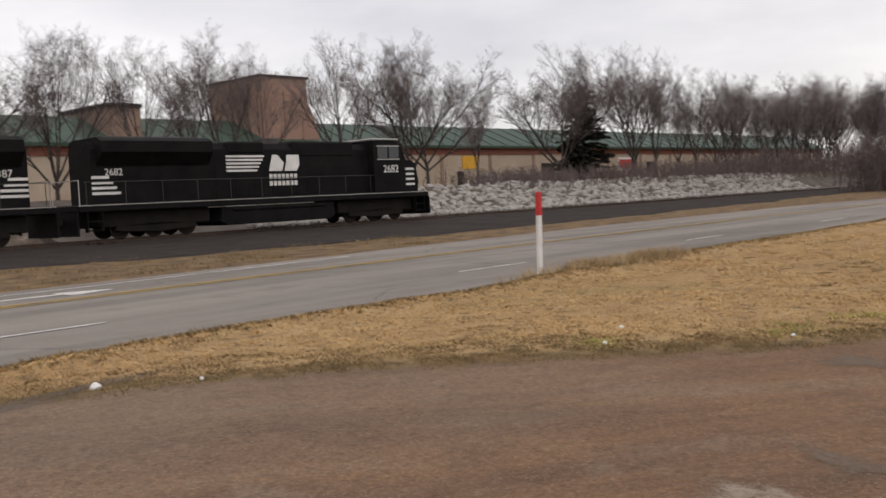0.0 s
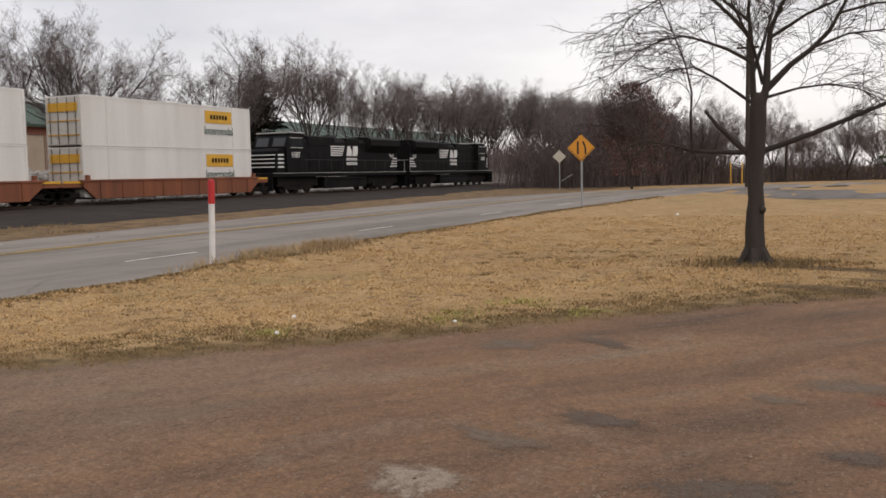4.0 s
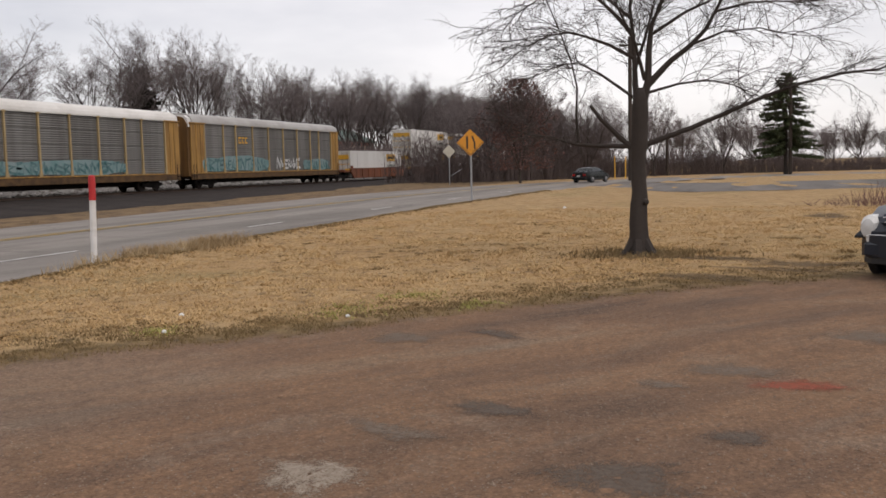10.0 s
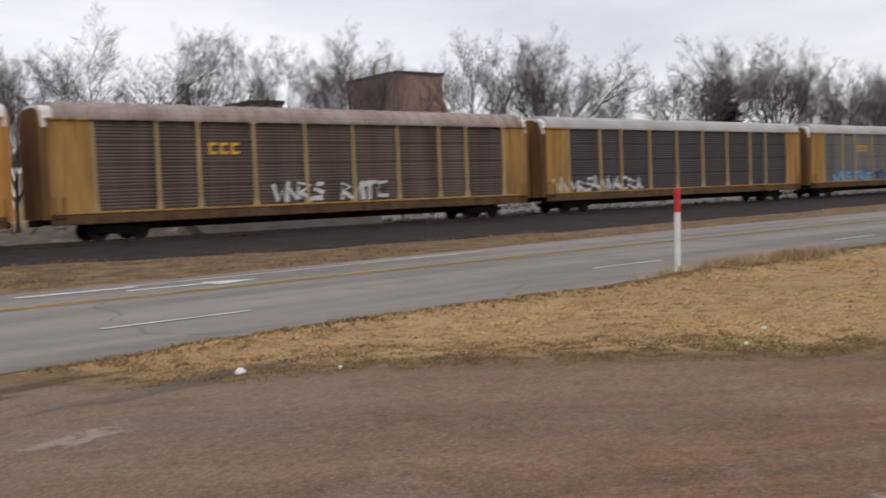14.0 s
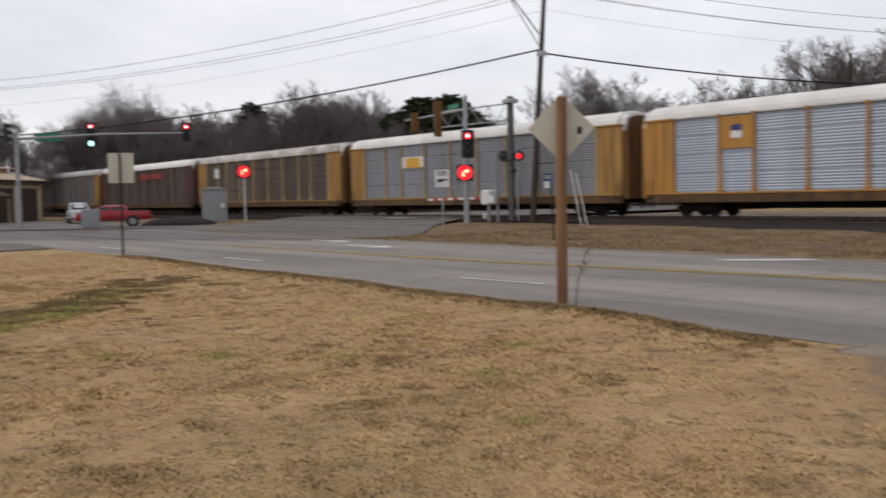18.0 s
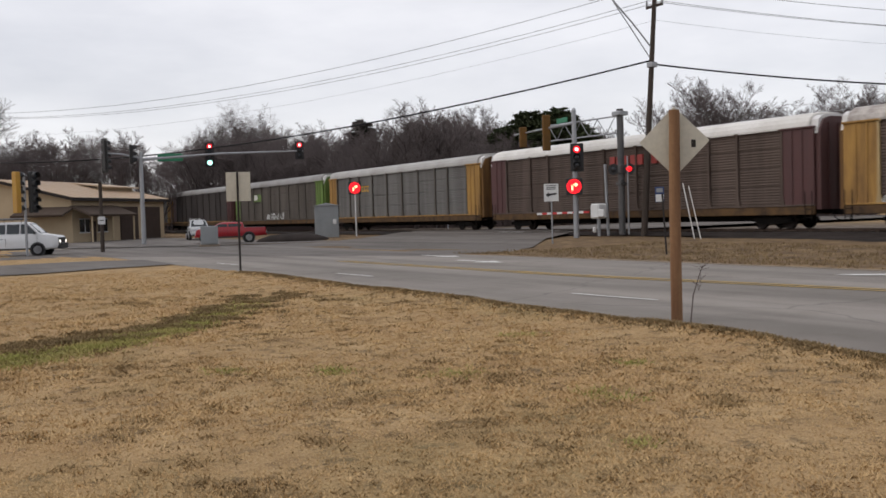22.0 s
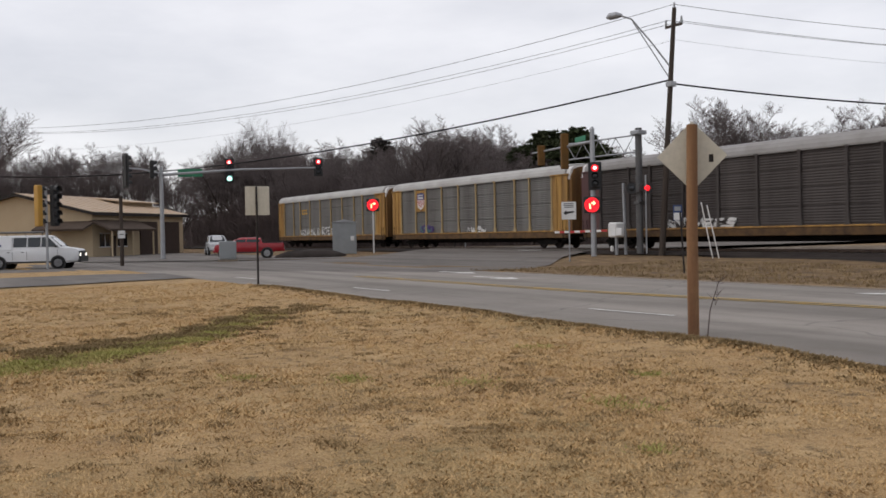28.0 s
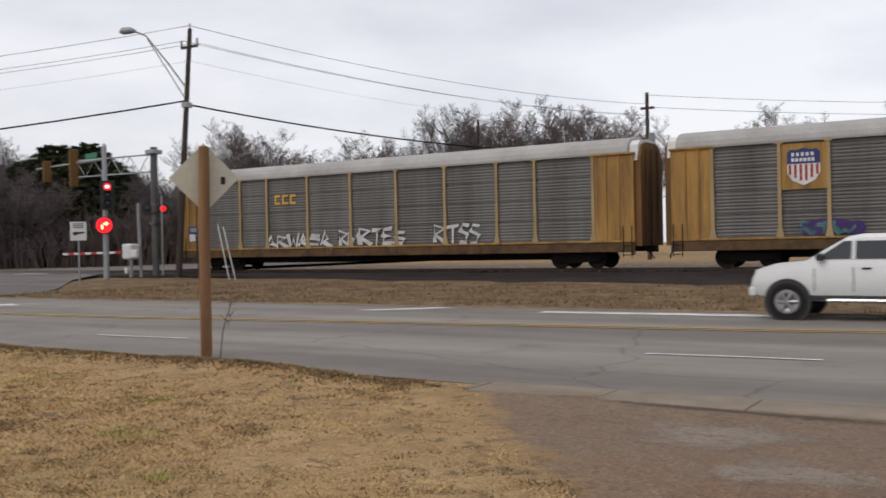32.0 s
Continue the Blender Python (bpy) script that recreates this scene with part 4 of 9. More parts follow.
def make_autoracks():
    def rack(i, *a, **k):
        autorack(JOINTS[i + 1], JOINTS[i], *a, **k)
    rack(0, STEEL_GREY, YELLOW_OLD, ROOF_GREY, "grey car carrier with yellow ends and graffiti", "bars", [(0.06, 0.44, 1.3, 2.5, SPRAY_TEAL, 1), (0.5, 0.68, 1.4, 2.4, SPRAY_WHITE, 2), (0.7, 0.9, 1.3, 2.3, SPRAY_TEAL, 3)])
    rack(1, STEEL_GREY, YELLOW_OLD, ROOF_WHITE, "grey car carrier with white roof and yellow plate", "plate", [(0.3, 0.75, 1.3, 2.2, SPRAY_TEAL, 4)])
    rack(2, STEEL_GREY, YELLOW_OLD, ROOF_GREY, "grey car carrier with bright blue graffiti", "bars", [(0.12, 0.34, 1.0, 2.1, SPRAY_BLUE, 5), (0.42, 0.66, 1.0, 2.1, SPRAY_BLUE, 6), (0.34, 0.44, 1.0, 2.0, SPRAY_PURPLE, 7)])
    rack(3, STEEL_SMOOTH, YELLOW_OLD, ROOF_GREY, "dark grey car carrier with yellow posts", None, [(0.02, 0.32, 1.2, 2.2, SPRAY_WHITE, 8)])
    rack(4, STEEL_RUST, YELLOW_OLD, ROOF_RUST, "rusty brown car carrier with ribbed roof", "bars", [(0.38, 0.48, 1.3, 2.3, SPRAY_WHITE, 9), (0.52, 0.62, 1.3, 2.3, SPRAY_WHITE, 10)], ribs=True)
    rack(5, STEEL_BLUE, YELLOW, ROOF_WHITE, "bright silver car carrier with cream roof", "white_plate")
    rack(6, STEEL_SLATE, YELLOW, ROOF_WHITE, "slate grey car carrier with clean yellow posts")
    rack(7, STEEL_DARK, YELLOW_OLD, ROOF_PATCHY, "dark brown car carrier with peeling roof", "shield_white", [(0.34, 0.62, 1.2, 2.1, SPRAY_WHITE, 11)])
    rack(8, STEEL_BLUE, YELLOW, ROOF_WHITE, "silver car carrier with bright yellow ends", "shield_small")
    rack(9, STEEL_DIM, YELLOW_OLD, ROOF_WHITE, "silver car carrier with white roof and plate", "white_plate")
    rack(10, STEEL_RUST, YELLOW_OLD, ROOF_PATCHY, "brown car carrier with peeling white roof", "white_sheet", [(0.07, 0.16, 1.2, 1.7, SPRAY_WHITE, 12)])
    rack(11, STEEL_RUST, STEEL_RUST, ROOF_WHITE, "plain brown car carrier with maroon ends", "red_bars", ends=MAROON)
    rack(12, STEEL_GREY, YELLOW_OLD, ROOF_GREY, "grey car carrier with dull posts and yellow ends", "bars", posts=STEEL_BROWN)
    rack(13, STEEL_BROWN, STEEL_BROWN, ROOF_DULL, "olive grey car carrier with green ends", "white_mark", [(0.4, 0.6, 1.2, 2.0, SPRAY_WHITE, 13)], ends=GREEN_END)
    rack(14, STEEL_MURK, STEEL_MURK, ROOF_DULL, "dark car carrier with a yellow sill", None, [(0.3, 0.5, 1.2, 1.9, SPRAY_WHITE, 14)], sill=YELLOW_OLD, ends=MAROON)
    rack(15, STEEL_GREY, YELLOW_OLD, ROOF_GREY, "grey car carrier with a shield emblem panel", "shield", [(0.20, 0.29, 1.3, 1.9, SPRAY_PURPLE, 15), (0.5, 0.6, 1.2, 1.8, SPRAY_WHITE, 16)])
    rack(16, STEEL_GREY, YELLOW_OLD, ROOF_GREY, "last grey car carrier with white graffiti", "bars", [(0.24, 0.40, 1.2, 2.2, SPRAY_WHITE, 17), (0.42, 0.58, 1.2, 2.2, SPRAY_WHITE, 18), (0.63, 0.73, 1.2, 2.4, SPRAY_WHITE, 19)])


LOCO_BLACK = surf("locomotive_black", (0.0055, 0.0055, 0.006), (0.016, 0.014, 0.013), 0.6, fine=30, coarse=1.0, amount=0.7)
LOCO_GREY = surf("locomotive_roof_grey", (0.045, 0.045, 0.046), (0.09, 0.085, 0.08), 0.6, amount=0.7)
for mat in (LOCO_BLACK, LOCO_GREY, BLACK_IRON):
    mat.node_tree.nodes["Principled BSDF"].inputs["Specular IOR Level"].default_value = 0.08
CAB_GLASS = glass("cab_glass", (0.02, 0.024, 0.028), 0.08)


def locomotive(rear, front, flip, number, label):
    """A six-axle diesel: cab and nose, long hood, radiator wings, walkway with rails."""
    length = front - rear
    loco = thing("locomotive", pose((rear + front) / 2, TRACK_Y, RAIL_Z, 0, 0, 180 if flip else 0), label, "locomotive", "locomotives of the train")
    TRAIN.append((loco, (rear + front) / 2))
    near = 1 if flip else -1       # the side that faces the road
    h = length / 2 - 0.45
    part("frame", Geo().box(-h, h, -1.5, 1.5, 1.28, 1.62, 0.05), LOCO_BLACK, loco)
    part("walkway_stripe", Geo().box(-h, h, near * 1.5 - 0.012, near * 1.5 + 0.012, 1.57, 1.605), ROOF_GREY, loco, "white reflective stripe along the walkway")
    fuel = [(-3.6, 1.25), (-3.7, 0.55), (-3.3, 0.32), (3.3, 0.32), (3.7, 0.55), (3.6, 1.25)]
    part("fuel_tank", Geo().slab(fuel, "y", -1.35, 1.35).tube([(-3.0, near * 1.3, 1.1), (3.0, near * 1.3, 1.1)], 0.12, 8), LOCO_BLACK, loco)
    # long hood with chamfered roof
    hood = [(-1.0, 1.62), (1.0, 1.62), (1.0, 4.1), (0.75, 4.42), (-0.75, 4.42), (-1.0, 4.1)]
    part("hood", Geo().slab(hood, "x", -h + 0.9, h - 4.4), LOCO_BLACK, loco)
    wing = [(-1.05, 3.35), (1.05, 3.35), (1.55, 3.95), (1.55, 4.45), (1.2, 4.62), (-1.2, 4.62), (-1.55, 4.45), (-1.55, 3.95)]
    part("radiator_wing", Geo().slab(wing, "x", -h + 1.2, -h + 7.0), LOCO_BLACK, loco)
    part("radiator_grille", Geo().slab([(-1.0, 4.62), (1.0, 4.62), (0.9, 4.70), (-0.9, 4.70)], "x", -h + 1.6, -h + 6.6), LOCO_GREY, loco)
    part("exhaust_stack", Geo().box(-0.2, 0.9, -0.35, 0.35, 4.40, 4.75, 0.04), LOCO_GREY, loco)
    part("dynamic_brake", Geo().box(-2.9, -0.6, -1.06, 1.06, 3.9, 4.5, 0.08).box(1.2, 5.6, -1.04, 1.04, 3.7, 4.55, 0.10), LOCO_BLACK, loco)
    for i in range(8):
        x = -h + 7.4 + i * 1.15
        part("hood_door", Geo().box(x, x + 1.08, near * 1.0 - 0.02, near * 1.0 + 0.02, 1.75, 3.3, 0.01), LOCO_BLACK, loco)
    # cab, nose, windscreen
    cab = [(h - 4.4, 1.62), (h - 1.9, 1.62), (h - 1.9, 3.55), (h - 2.25, 4.35), (h - 2.6, 4.62), (h - 4.4, 4.62)]
    part("cab", Geo().slab(cab, "y", -1.52, 1.52), LOCO_BLACK, loco)
    part("cab_roof", Geo().box(h - 4.5, h - 2.35, -1.55, 1.55, 4.60, 4.72, 0.05), ROOF_GREY, loco, "sun-bleached cab roof")
    nose = [(h - 1.9, 1.62), (h - 0.75, 1.62), (h - 0.62, 2.2), (h - 0.85, 3.25), (h - 1.2, 3.45), (h - 1.9, 3.5)]
    part("nose", Geo().slab(nose, "y", -1.3, 1.3), LOCO_BLACK, loco)
    for y in (-0.75, 0.75):
        part("windscreen", Geo().add([(h - 1.93, y - 0.55, 3.62), (h - 1.93, y + 0.55, 3.62), (h - 2.22, y + 0.55, 4.27), (h - 2.22, y - 0.55, 4.27), (h - 1.88, y - 0.55, 3.62), (h - 1.88, y + 0.55, 3.62), (h - 2.18, y + 0.55, 4.29), (h - 2.18, y - 0.55, 4.29)], [(0, 1, 2, 3), (4, 5, 6, 7), (0, 1, 5, 4), (2, 3, 7, 6), (1, 2, 6, 5), (0, 3, 7, 4)]), CAB_GLASS, loco)
    for x in (h - 4.1, h - 3.2):
        wdw = part("side_window", Geo().box(x, x + 0.78, near * 1.53 - 0.012, near * 1.53 + 0.012, 3.55, 4.25, 0.008), CAB_GLASS, loco)
        for zf in (4.25, 3.49):
            part("window_frame", Geo().box(x - 0.05, x + 0.83, near * 1.528 - 0.008, near * 1.528 + 0.008, zf, zf + 0.06), ROOF_GREY, wdw)
    part("pilot", Geo().slab([(h, 0.25), (h + 0.15, 0.3), (h + 0.1, 1.3), (h, 1.3)], "y", -1.45, 1.45), LOCO_BLACK, loco)
    part("pilot", Geo().slab([(-h - 0.15, 0.3), (-h, 0.25), (-h, 1.3), (-h - 0.1, 1.3)], "y", -1.45, 1.45), LOCO_BLACK, loco)
    for s in (-1, 1):
        part("step_ladder", Geo().box(s * (h - 0.75) - 0.35, s * (h - 0.75) + 0.35, -1.5, -1.2, 0.45, 0.50).box(s * (h - 0.75) - 0.35, s * (h - 0.75) + 0.35, -1.5, -1.2, 0.85, 0.90).box(s * (h - 0.75) - 0.38, s * (h - 0.75) - 0.34, -1.5, -1.2, 0.4, 1.3).box(s * (h - 0.75) + 0.34, s * (h - 0.75) + 0.38, -1.5, -1.2, 0.4, 1.3), LOCO_BLACK, loco)
        part("coupler", Geo().box(min(s * h, s * (h + 0.5)), max(s * h, s * (h + 0.5)), -0.15, 0.15, 0.72, 1.0, 0.03), BLACK_IRON, loco)
        part("bogie_shroud", Geo().box(s * (h - 4.0) - 2.9, s * (h - 4.0) + 2.9, -1.1, 1.1, 0.55, 1.28, 0.05), BLACK_IRON, loco)
        bogie(loco, s * (h - 4.0), 1.75, 3, 0.52)
    # handrails
    for i in range(11):
        x = -h + 0.4 + i * (2 * h - 3.2) / 10
        part("stanchion", Geo().tube([(x, near * 1.46, 1.6), (x, near * 1.46, 2.62)], 0.018, 5), LOCO_GREY, loco)
    part("handrail", Geo().tube([(-h + 0.3, near * 1.46, 2.62), (h - 2.7, near * 1.46, 2.62)], 0.02, 6), LOCO_GREY, loco)
    part("end_rail", Geo().tube([(-h + 0.1, -1.4, 1.62), (-h + 0.1, -1.4, 2.7), (-h + 0.1, 1.4, 2.7), (-h + 0.1, 1.4, 1.62)], 0.025, 6), ROOF_GREY, loco)
    # livery: striped mane, emblem blocks, bars, nose stripes, end stripes
    yy = near * 1.045
    d = 1 if near < 0 else -1
    c = -0.5
    g = Geo()
    for i in range(5):
        e0, e1 = c - d * 2.5, c - d * 0.15 * (1 + 0.8 * (4 - i))
        g.box(min(e0, e1), max(e0, e1), yy - 0.012, yy + 0.012, 2.98 + i * 0.18, 3.08 + i * 0.18)
    part("mane_stripes", g, LOGO_WHITE, loco, "white horizontal emblem stripes")
    for outline in ([(0.12, 2.98), (0.95, 2.98), (1.10, 3.40), (0.70, 3.82), (0.36, 3.82)], [(1.12, 2.98), (1.92, 2.98), (2.12, 3.30), (2.12, 3.82), (1.30, 3.82), (1.26, 3.44)]):
        pts = [(c + d * u, w) for u, w in outline]
        part("emblem", Geo().slab(pts, "y", yy - 0.012, yy + 0.012), LOGO_WHITE, loco, "white slanting emblem block")
    for z in (2.58, 2.22):
        for i in range(7):
            xx = c + d * (0.12 + i * 0.27)
            part("name_bar", Geo().box(min(xx, xx + d * 0.19), max(xx, xx + d * 0.19), yy - 0.012, yy + 0.012, z, z + 0.24), LOGO_WHITE, loco)
    lettering("road_number", number, 0.62, pose(h - 3.1, near * 1.545, 2.95, 90, 0, 0 if near < 0 else 180), LOGO_WHITE, loco)
    lettering("rear_number", number, 0.45, pose(-h + 2.0, near * 1.02, 3.05 if flip else 3.05, 90, 0, 0 if near < 0 else 180), LOGO_WHITE, loco)
    g = Geo()
    for i in range(4):
        g.box(h - 1.75, h - 0.95 - 0.02 * i, near * 1.3 - 0.014, near * 1.3 + 0.014, 2.0 + i * 0.30, 2.12 + i * 0.30)
        g.box(h - 0.88, h - 0.60, -1.2, 1.2, 2.02 + i * 0.30, 2.10 + i * 0.30)
    part("nose_stripes", g, LOGO_WHITE, loco, "white stripes on the nose")
    g = Geo()
    for i in range(4):
        g.box(-h + 0.92, -h + 2.3 - 0.18 * i, near * 1.01 - 0.014, near * 1.01 + 0.014, 2.05 + i * 0.24, 2.17 + i * 0.24)
    part("end_stripes", g, LOGO_WHITE, loco, "white stripes on the rear hood")
    return loco


CONTAINER_WHITE = surf("container_white", (0.70, 0.69, 0.66), (0.45, 0.42, 0.37), 0.5, fine=14, coarse=0.6, amount=0.45, streak=True)
CONTAINER_RIB = surf("container_end", (0.58, 0.57, 0.53), (0.30, 0.27, 0.22), 0.6, fine=14)
WELL_BROWN = surf("well_car_oxide", (0.235, 0.085, 0.045), (0.095, 0.048, 0.034), 0.7, fine=14, coarse=0.8, amount=0.75, streak=True)
TEXT_GREEN = surf("text_dark_green", (0.02, 0.075, 0.055), None, 0.6)


def container(x, z, group):
    box = thing("shipping_container", pose(x, TRACK_Y, RAIL_Z + z), "white 53-foot container with yellow label, stacked on a well car", "container", group)
    TRAIN.append((box, x))
    L, W_, H_ = 16.15, 2.6, 2.88
    part("shell", Geo().box(-L / 2 + 0.06, L / 2 - 0.06, -W_ / 2 + 0.02, W_ / 2 - 0.02, 0.05, H_ - 0.03), CONTAINER_WHITE, box)
    g = Geo()
    for y in (-W_ / 2, W_ / 2 - 0.08):
        g.box(-L / 2, L / 2, y, y + 0.08, 0, 0.15).box(-L / 2, L / 2, y, y + 0.08, H_ - 0.11, H_)
        for xx in (-L / 2, L / 2 - 0.14, -6.1, 5.96):
            g.box(xx, xx + 0.14, y - 0.006, y + 0.086, 0, H_)
    part("frame", g, CONTAINER_WHITE, box)
    end = part("rear_door", Geo().box(-L / 2 - 0.02, -L / 2 + 0.06, -1.25, 1.25, 0.1, H_ - 0.1), CONTAINER_RIB, box)
    for y in (-0.95, -0.35, 0.35, 0.95):
        part("lock_rod", Geo().tube([(-L / 2 - 0.06, y, 0.12), (-L / 2 - 0.06, y, H_ - 0.12)], 0.022, 6), WHEEL_STEEL, end)
    part("door_label", Geo().box(-L / 2 - 0.075, -L / 2 - 0.05, -1.1, 1.1, 1.95, 2.45), LOGO_YELLOW, end, "yellow door label")
    for zz in (0.6, 1.4):
        part("hinge_bar", Geo().box(-L / 2 - 0.07, -L / 2 - 0.03, -1.2, 1.2, zz, zz + 0.06), LOGO_YELLOW, end)
    y = -W_ / 2 - 0.006
    lab = part("side_label", Geo().box(3.0, 5.9, y - 0.01, y + 0.01, 1.72, 2.55), LOGO_YELLOW, box, "yellow company label with dark bars")
    for i in range(6):
        part("label_bar", Geo().box(3.55 + i * 0.32, 3.55 + i * 0.32 + 0.22, y - 0.02, y - 0.008, 1.98, 2.28), BLACK_IRON, lab)
    lettering("side_lettering", "Intermodal", 0.78, pose(4.45, y - 0.012, 1.2, 90, 0, 0), TEXT_GREEN, box, 0.92)
    return box


def well_car(rear, front, stack):
    x, L = (rear + front) / 2, front - rear
    car = thing("well_car", pose(x, TRACK_Y, RAIL_Z), "rust-brown intermodal well car", "rail car", "well cars of the train")
    TRAIN.append((car, x))
    h = L / 2
    for y in (-1.5, 1.5):
        part("side_beam", Geo().slab([(-h + 1.5, 0.95), (-h + 2.4, 0.28), (h - 2.4, 0.28), (h - 1.5, 0.95), (h - 1.5, 1.32), (-h + 1.5, 1.32)], "y", y - 0.09, y + 0.09).box(-h + 1.3, h - 1.3, y - 0.14, y + 0.14, 1.24, 1.36, 0.02), WELL_BROWN, car)
        for k in range(9):
            xx = -h + 2.8 + k * (L - 5.6) / 8
            part("beam_rib", Geo().box(xx - 0.05, xx + 0.05, y - 0.15, y + 0.15, 0.3, 1.26), WELL_BROWN, car)
    part("well_floor", Geo().box(-h + 2.2, h - 2.2, -1.42, 1.42, 0.25, 0.36), BLACK_IRON, car)
    for s in (-1, 1):
        part("end_platform", Geo().box(min(s * h, s * (h - 2.3)), max(s * h, s * (h - 2.3)), -1.45, 1.45, 0.92, 1.20, 0.04), WELL_BROWN, car)
        part("yellow_edge", Geo().box(min(s * (h - 0.1), s * (h - 1.5)), max(s * (h - 0.1), s * (h - 1.5)), -1.49, -1.45, 1.16, 1.30), LOGO_YELLOW, car)
        part("lock_stand", Geo().box(s * (h - 1.9) - 0.12, s * (h - 1.9) + 0.12, -1.62, -1.40, 1.3, 1.62, 0.02), WELL_BROWN, car)
        bogie(car, s * (h - 0.35))
    for k in range(stack):
        container(x, 0.37 + k * 2.9, "containers on the well cars")


locomotive(19.4, 42.4, False, "2682", "black diesel locomotive leading the train, white stripes")
locomotive(-4.0, 19.3, True, "9387", "black diesel locomotive running cab backwards")
well_car(-24.0, -4.2, 2)
well_car(-44.3, -24.0, 2)
well_car(-64.6, -44.3, 1)
make_autoracks()


# ---- buildings behind the track and at the crossing ----
CREAM_WALL = surf("cream_block_wall", (0.42, 0.36, 0.29), (0.27, 0.21, 0.165), 0.9, fine=10, coarse=0.25, amount=0.7)
GREEN_ROOF = surf("green_metal_roof", (0.018, 0.052, 0.032), (0.036, 0.058, 0.042), 0.55, fine=8, coarse=0.15, amount=0.6)
BRICK_RED = surf("red_brick_band", (0.20, 0.085, 0.062), (0.13, 0.06, 0.05), 0.9, fine=12)
TAN_PANEL = surf("tan_brick_block", (0.27, 0.195, 0.155), (0.19, 0.125, 0.10), 0.9, fine=9, coarse=0.3, amount=0.6)
TOWER_BRICK = surf("red_tan_brick", (0.31, 0.200, 0.158), (0.235, 0.155, 0.125), 0.9, fine=9, coarse=0.25, amount=0.7)
DARK_TRIM = surf("dark_trim", (0.035, 0.030, 0.028), None, 0.7)
TAN_SIDING = surf("tan_siding", (0.44, 0.35, 0.235), (0.34, 0.26, 0.17), 0.8, fine=10, coarse=0.5, amount=0.4)
TAN_ROOF = surf("tan_metal_roof", (0.47, 0.34, 0.22), (0.36, 0.25, 0.16), 0.5, fine=8, coarse=0.4, amount=0.5)
BROWN_DOOR = surf("brown_overhead_door", (0.060, 0.042, 0.035), (0.04, 0.03, 0.026), 0.7)
BROWN_AWNING = surf("brown_shingle_awning", (0.085, 0.063, 0.050), (0.05, 0.038, 0.03), 0.9)
WINDOW_DARK = glass("dark_window", (0.02, 0.022, 0.026), 0.1)
POLE_WOOD = surf("dark_pole_wood", (0.055, 0.043, 0.036), (0.10, 0.082, 0.068), 0.9, fine=14, coarse=1.0, streak=True)
POST_WOOD = surf("tan_post_wood", (0.275, 0.158, 0.084), (0.105, 0.046, 0.025), 0.85, fine=18, coarse=2.2, amount=1.0, streak=True)
GALV = surf("galvanised_steel", (0.36, 0.37, 0.385), (0.24, 0.245, 0.25), 0.45, 0.5, fine=20)
SIGN_BACK = surf("sign_back_aluminium", (0.55, 0.515, 0.425), (0.40, 0.365, 0.285), 0.55, 0.1, fine=12, coarse=1.0, amount=0.5)
SIGN_WHITE = surf("sign_white", (0.70, 0.70, 0.69), (0.5, 0.5, 0.48), 0.6)
SIGN_BLACK = surf("sign_black", (0.02, 0.02, 0.02), None, 0.6)
SIGN_ORANGE = surf("sign_orange", (0.66, 0.28, 0.020), (0.5, 0.2, 0.02), 0.55, amount=0.3)
SIGN_GREEN = surf("sign_green", (0.02, 0.20, 0.10), None, 0.5)
SIGN_BLUE = surf("sign_blue", (0.02, 0.045, 0.14), None, 0.6)
SIGNAL_BLACK = surf("signal_black", (0.016, 0.016, 0.017), (0.03, 0.03, 0.03), 0.6)
SIGNAL_OCHRE = surf("signal_ochre", (0.17, 0.088, 0.026), (0.06, 0.040, 0.022), 0.7)
SIGNAL_YELLOW = surf("signal_yellow", (0.44, 0.24, 0.025), (0.30, 0.15, 0.03), 0.55)
DARK_STEEL = surf("dark_painted_steel", (0.085, 0.085, 0.088), (0.15, 0.14, 0.13), 0.6, 0.3, fine=20, coarse=1.5, amount=0.7)
CABINET = surf("cabinet_grey", (0.27, 0.285, 0.29), (0.19, 0.20, 0.20), 0.5, 0.2)
WIRE = surf("black_cable", (0.022, 0.022, 0.023), None, 0.7)
WIRE_THIN = surf("weathered_wire", (0.13, 0.13, 0.135), None, 0.6, 0.3)
MARKER_WHITE = surf("marker_white", (0.74, 0.73, 0.71), (0.5, 0.48, 0.44), 0.5, coarse=3, amount=0.5)
MARKER_RED = surf("marker_red", (0.50, 0.020, 0.022), (0.30, 0.02, 0.02), 0.5)
RED_GLOW = glow("red_signal_light", (1.0, 0.012, 0.02), 1.6)
RED_DIM = glow("red_flasher_dim", (0.8, 0.01, 0.03), 0.7)
GREEN_GLOW = glow("green_signal_light", (0.45, 1.0, 0.85), 2.2)
WHITE_GLOW = glow("signal_core", (1.0, 0.72, 0.70), 3.0)
ARROW_GLOW = glow("arrow_light", (1.0, 0.62, 0.30), 2.6)


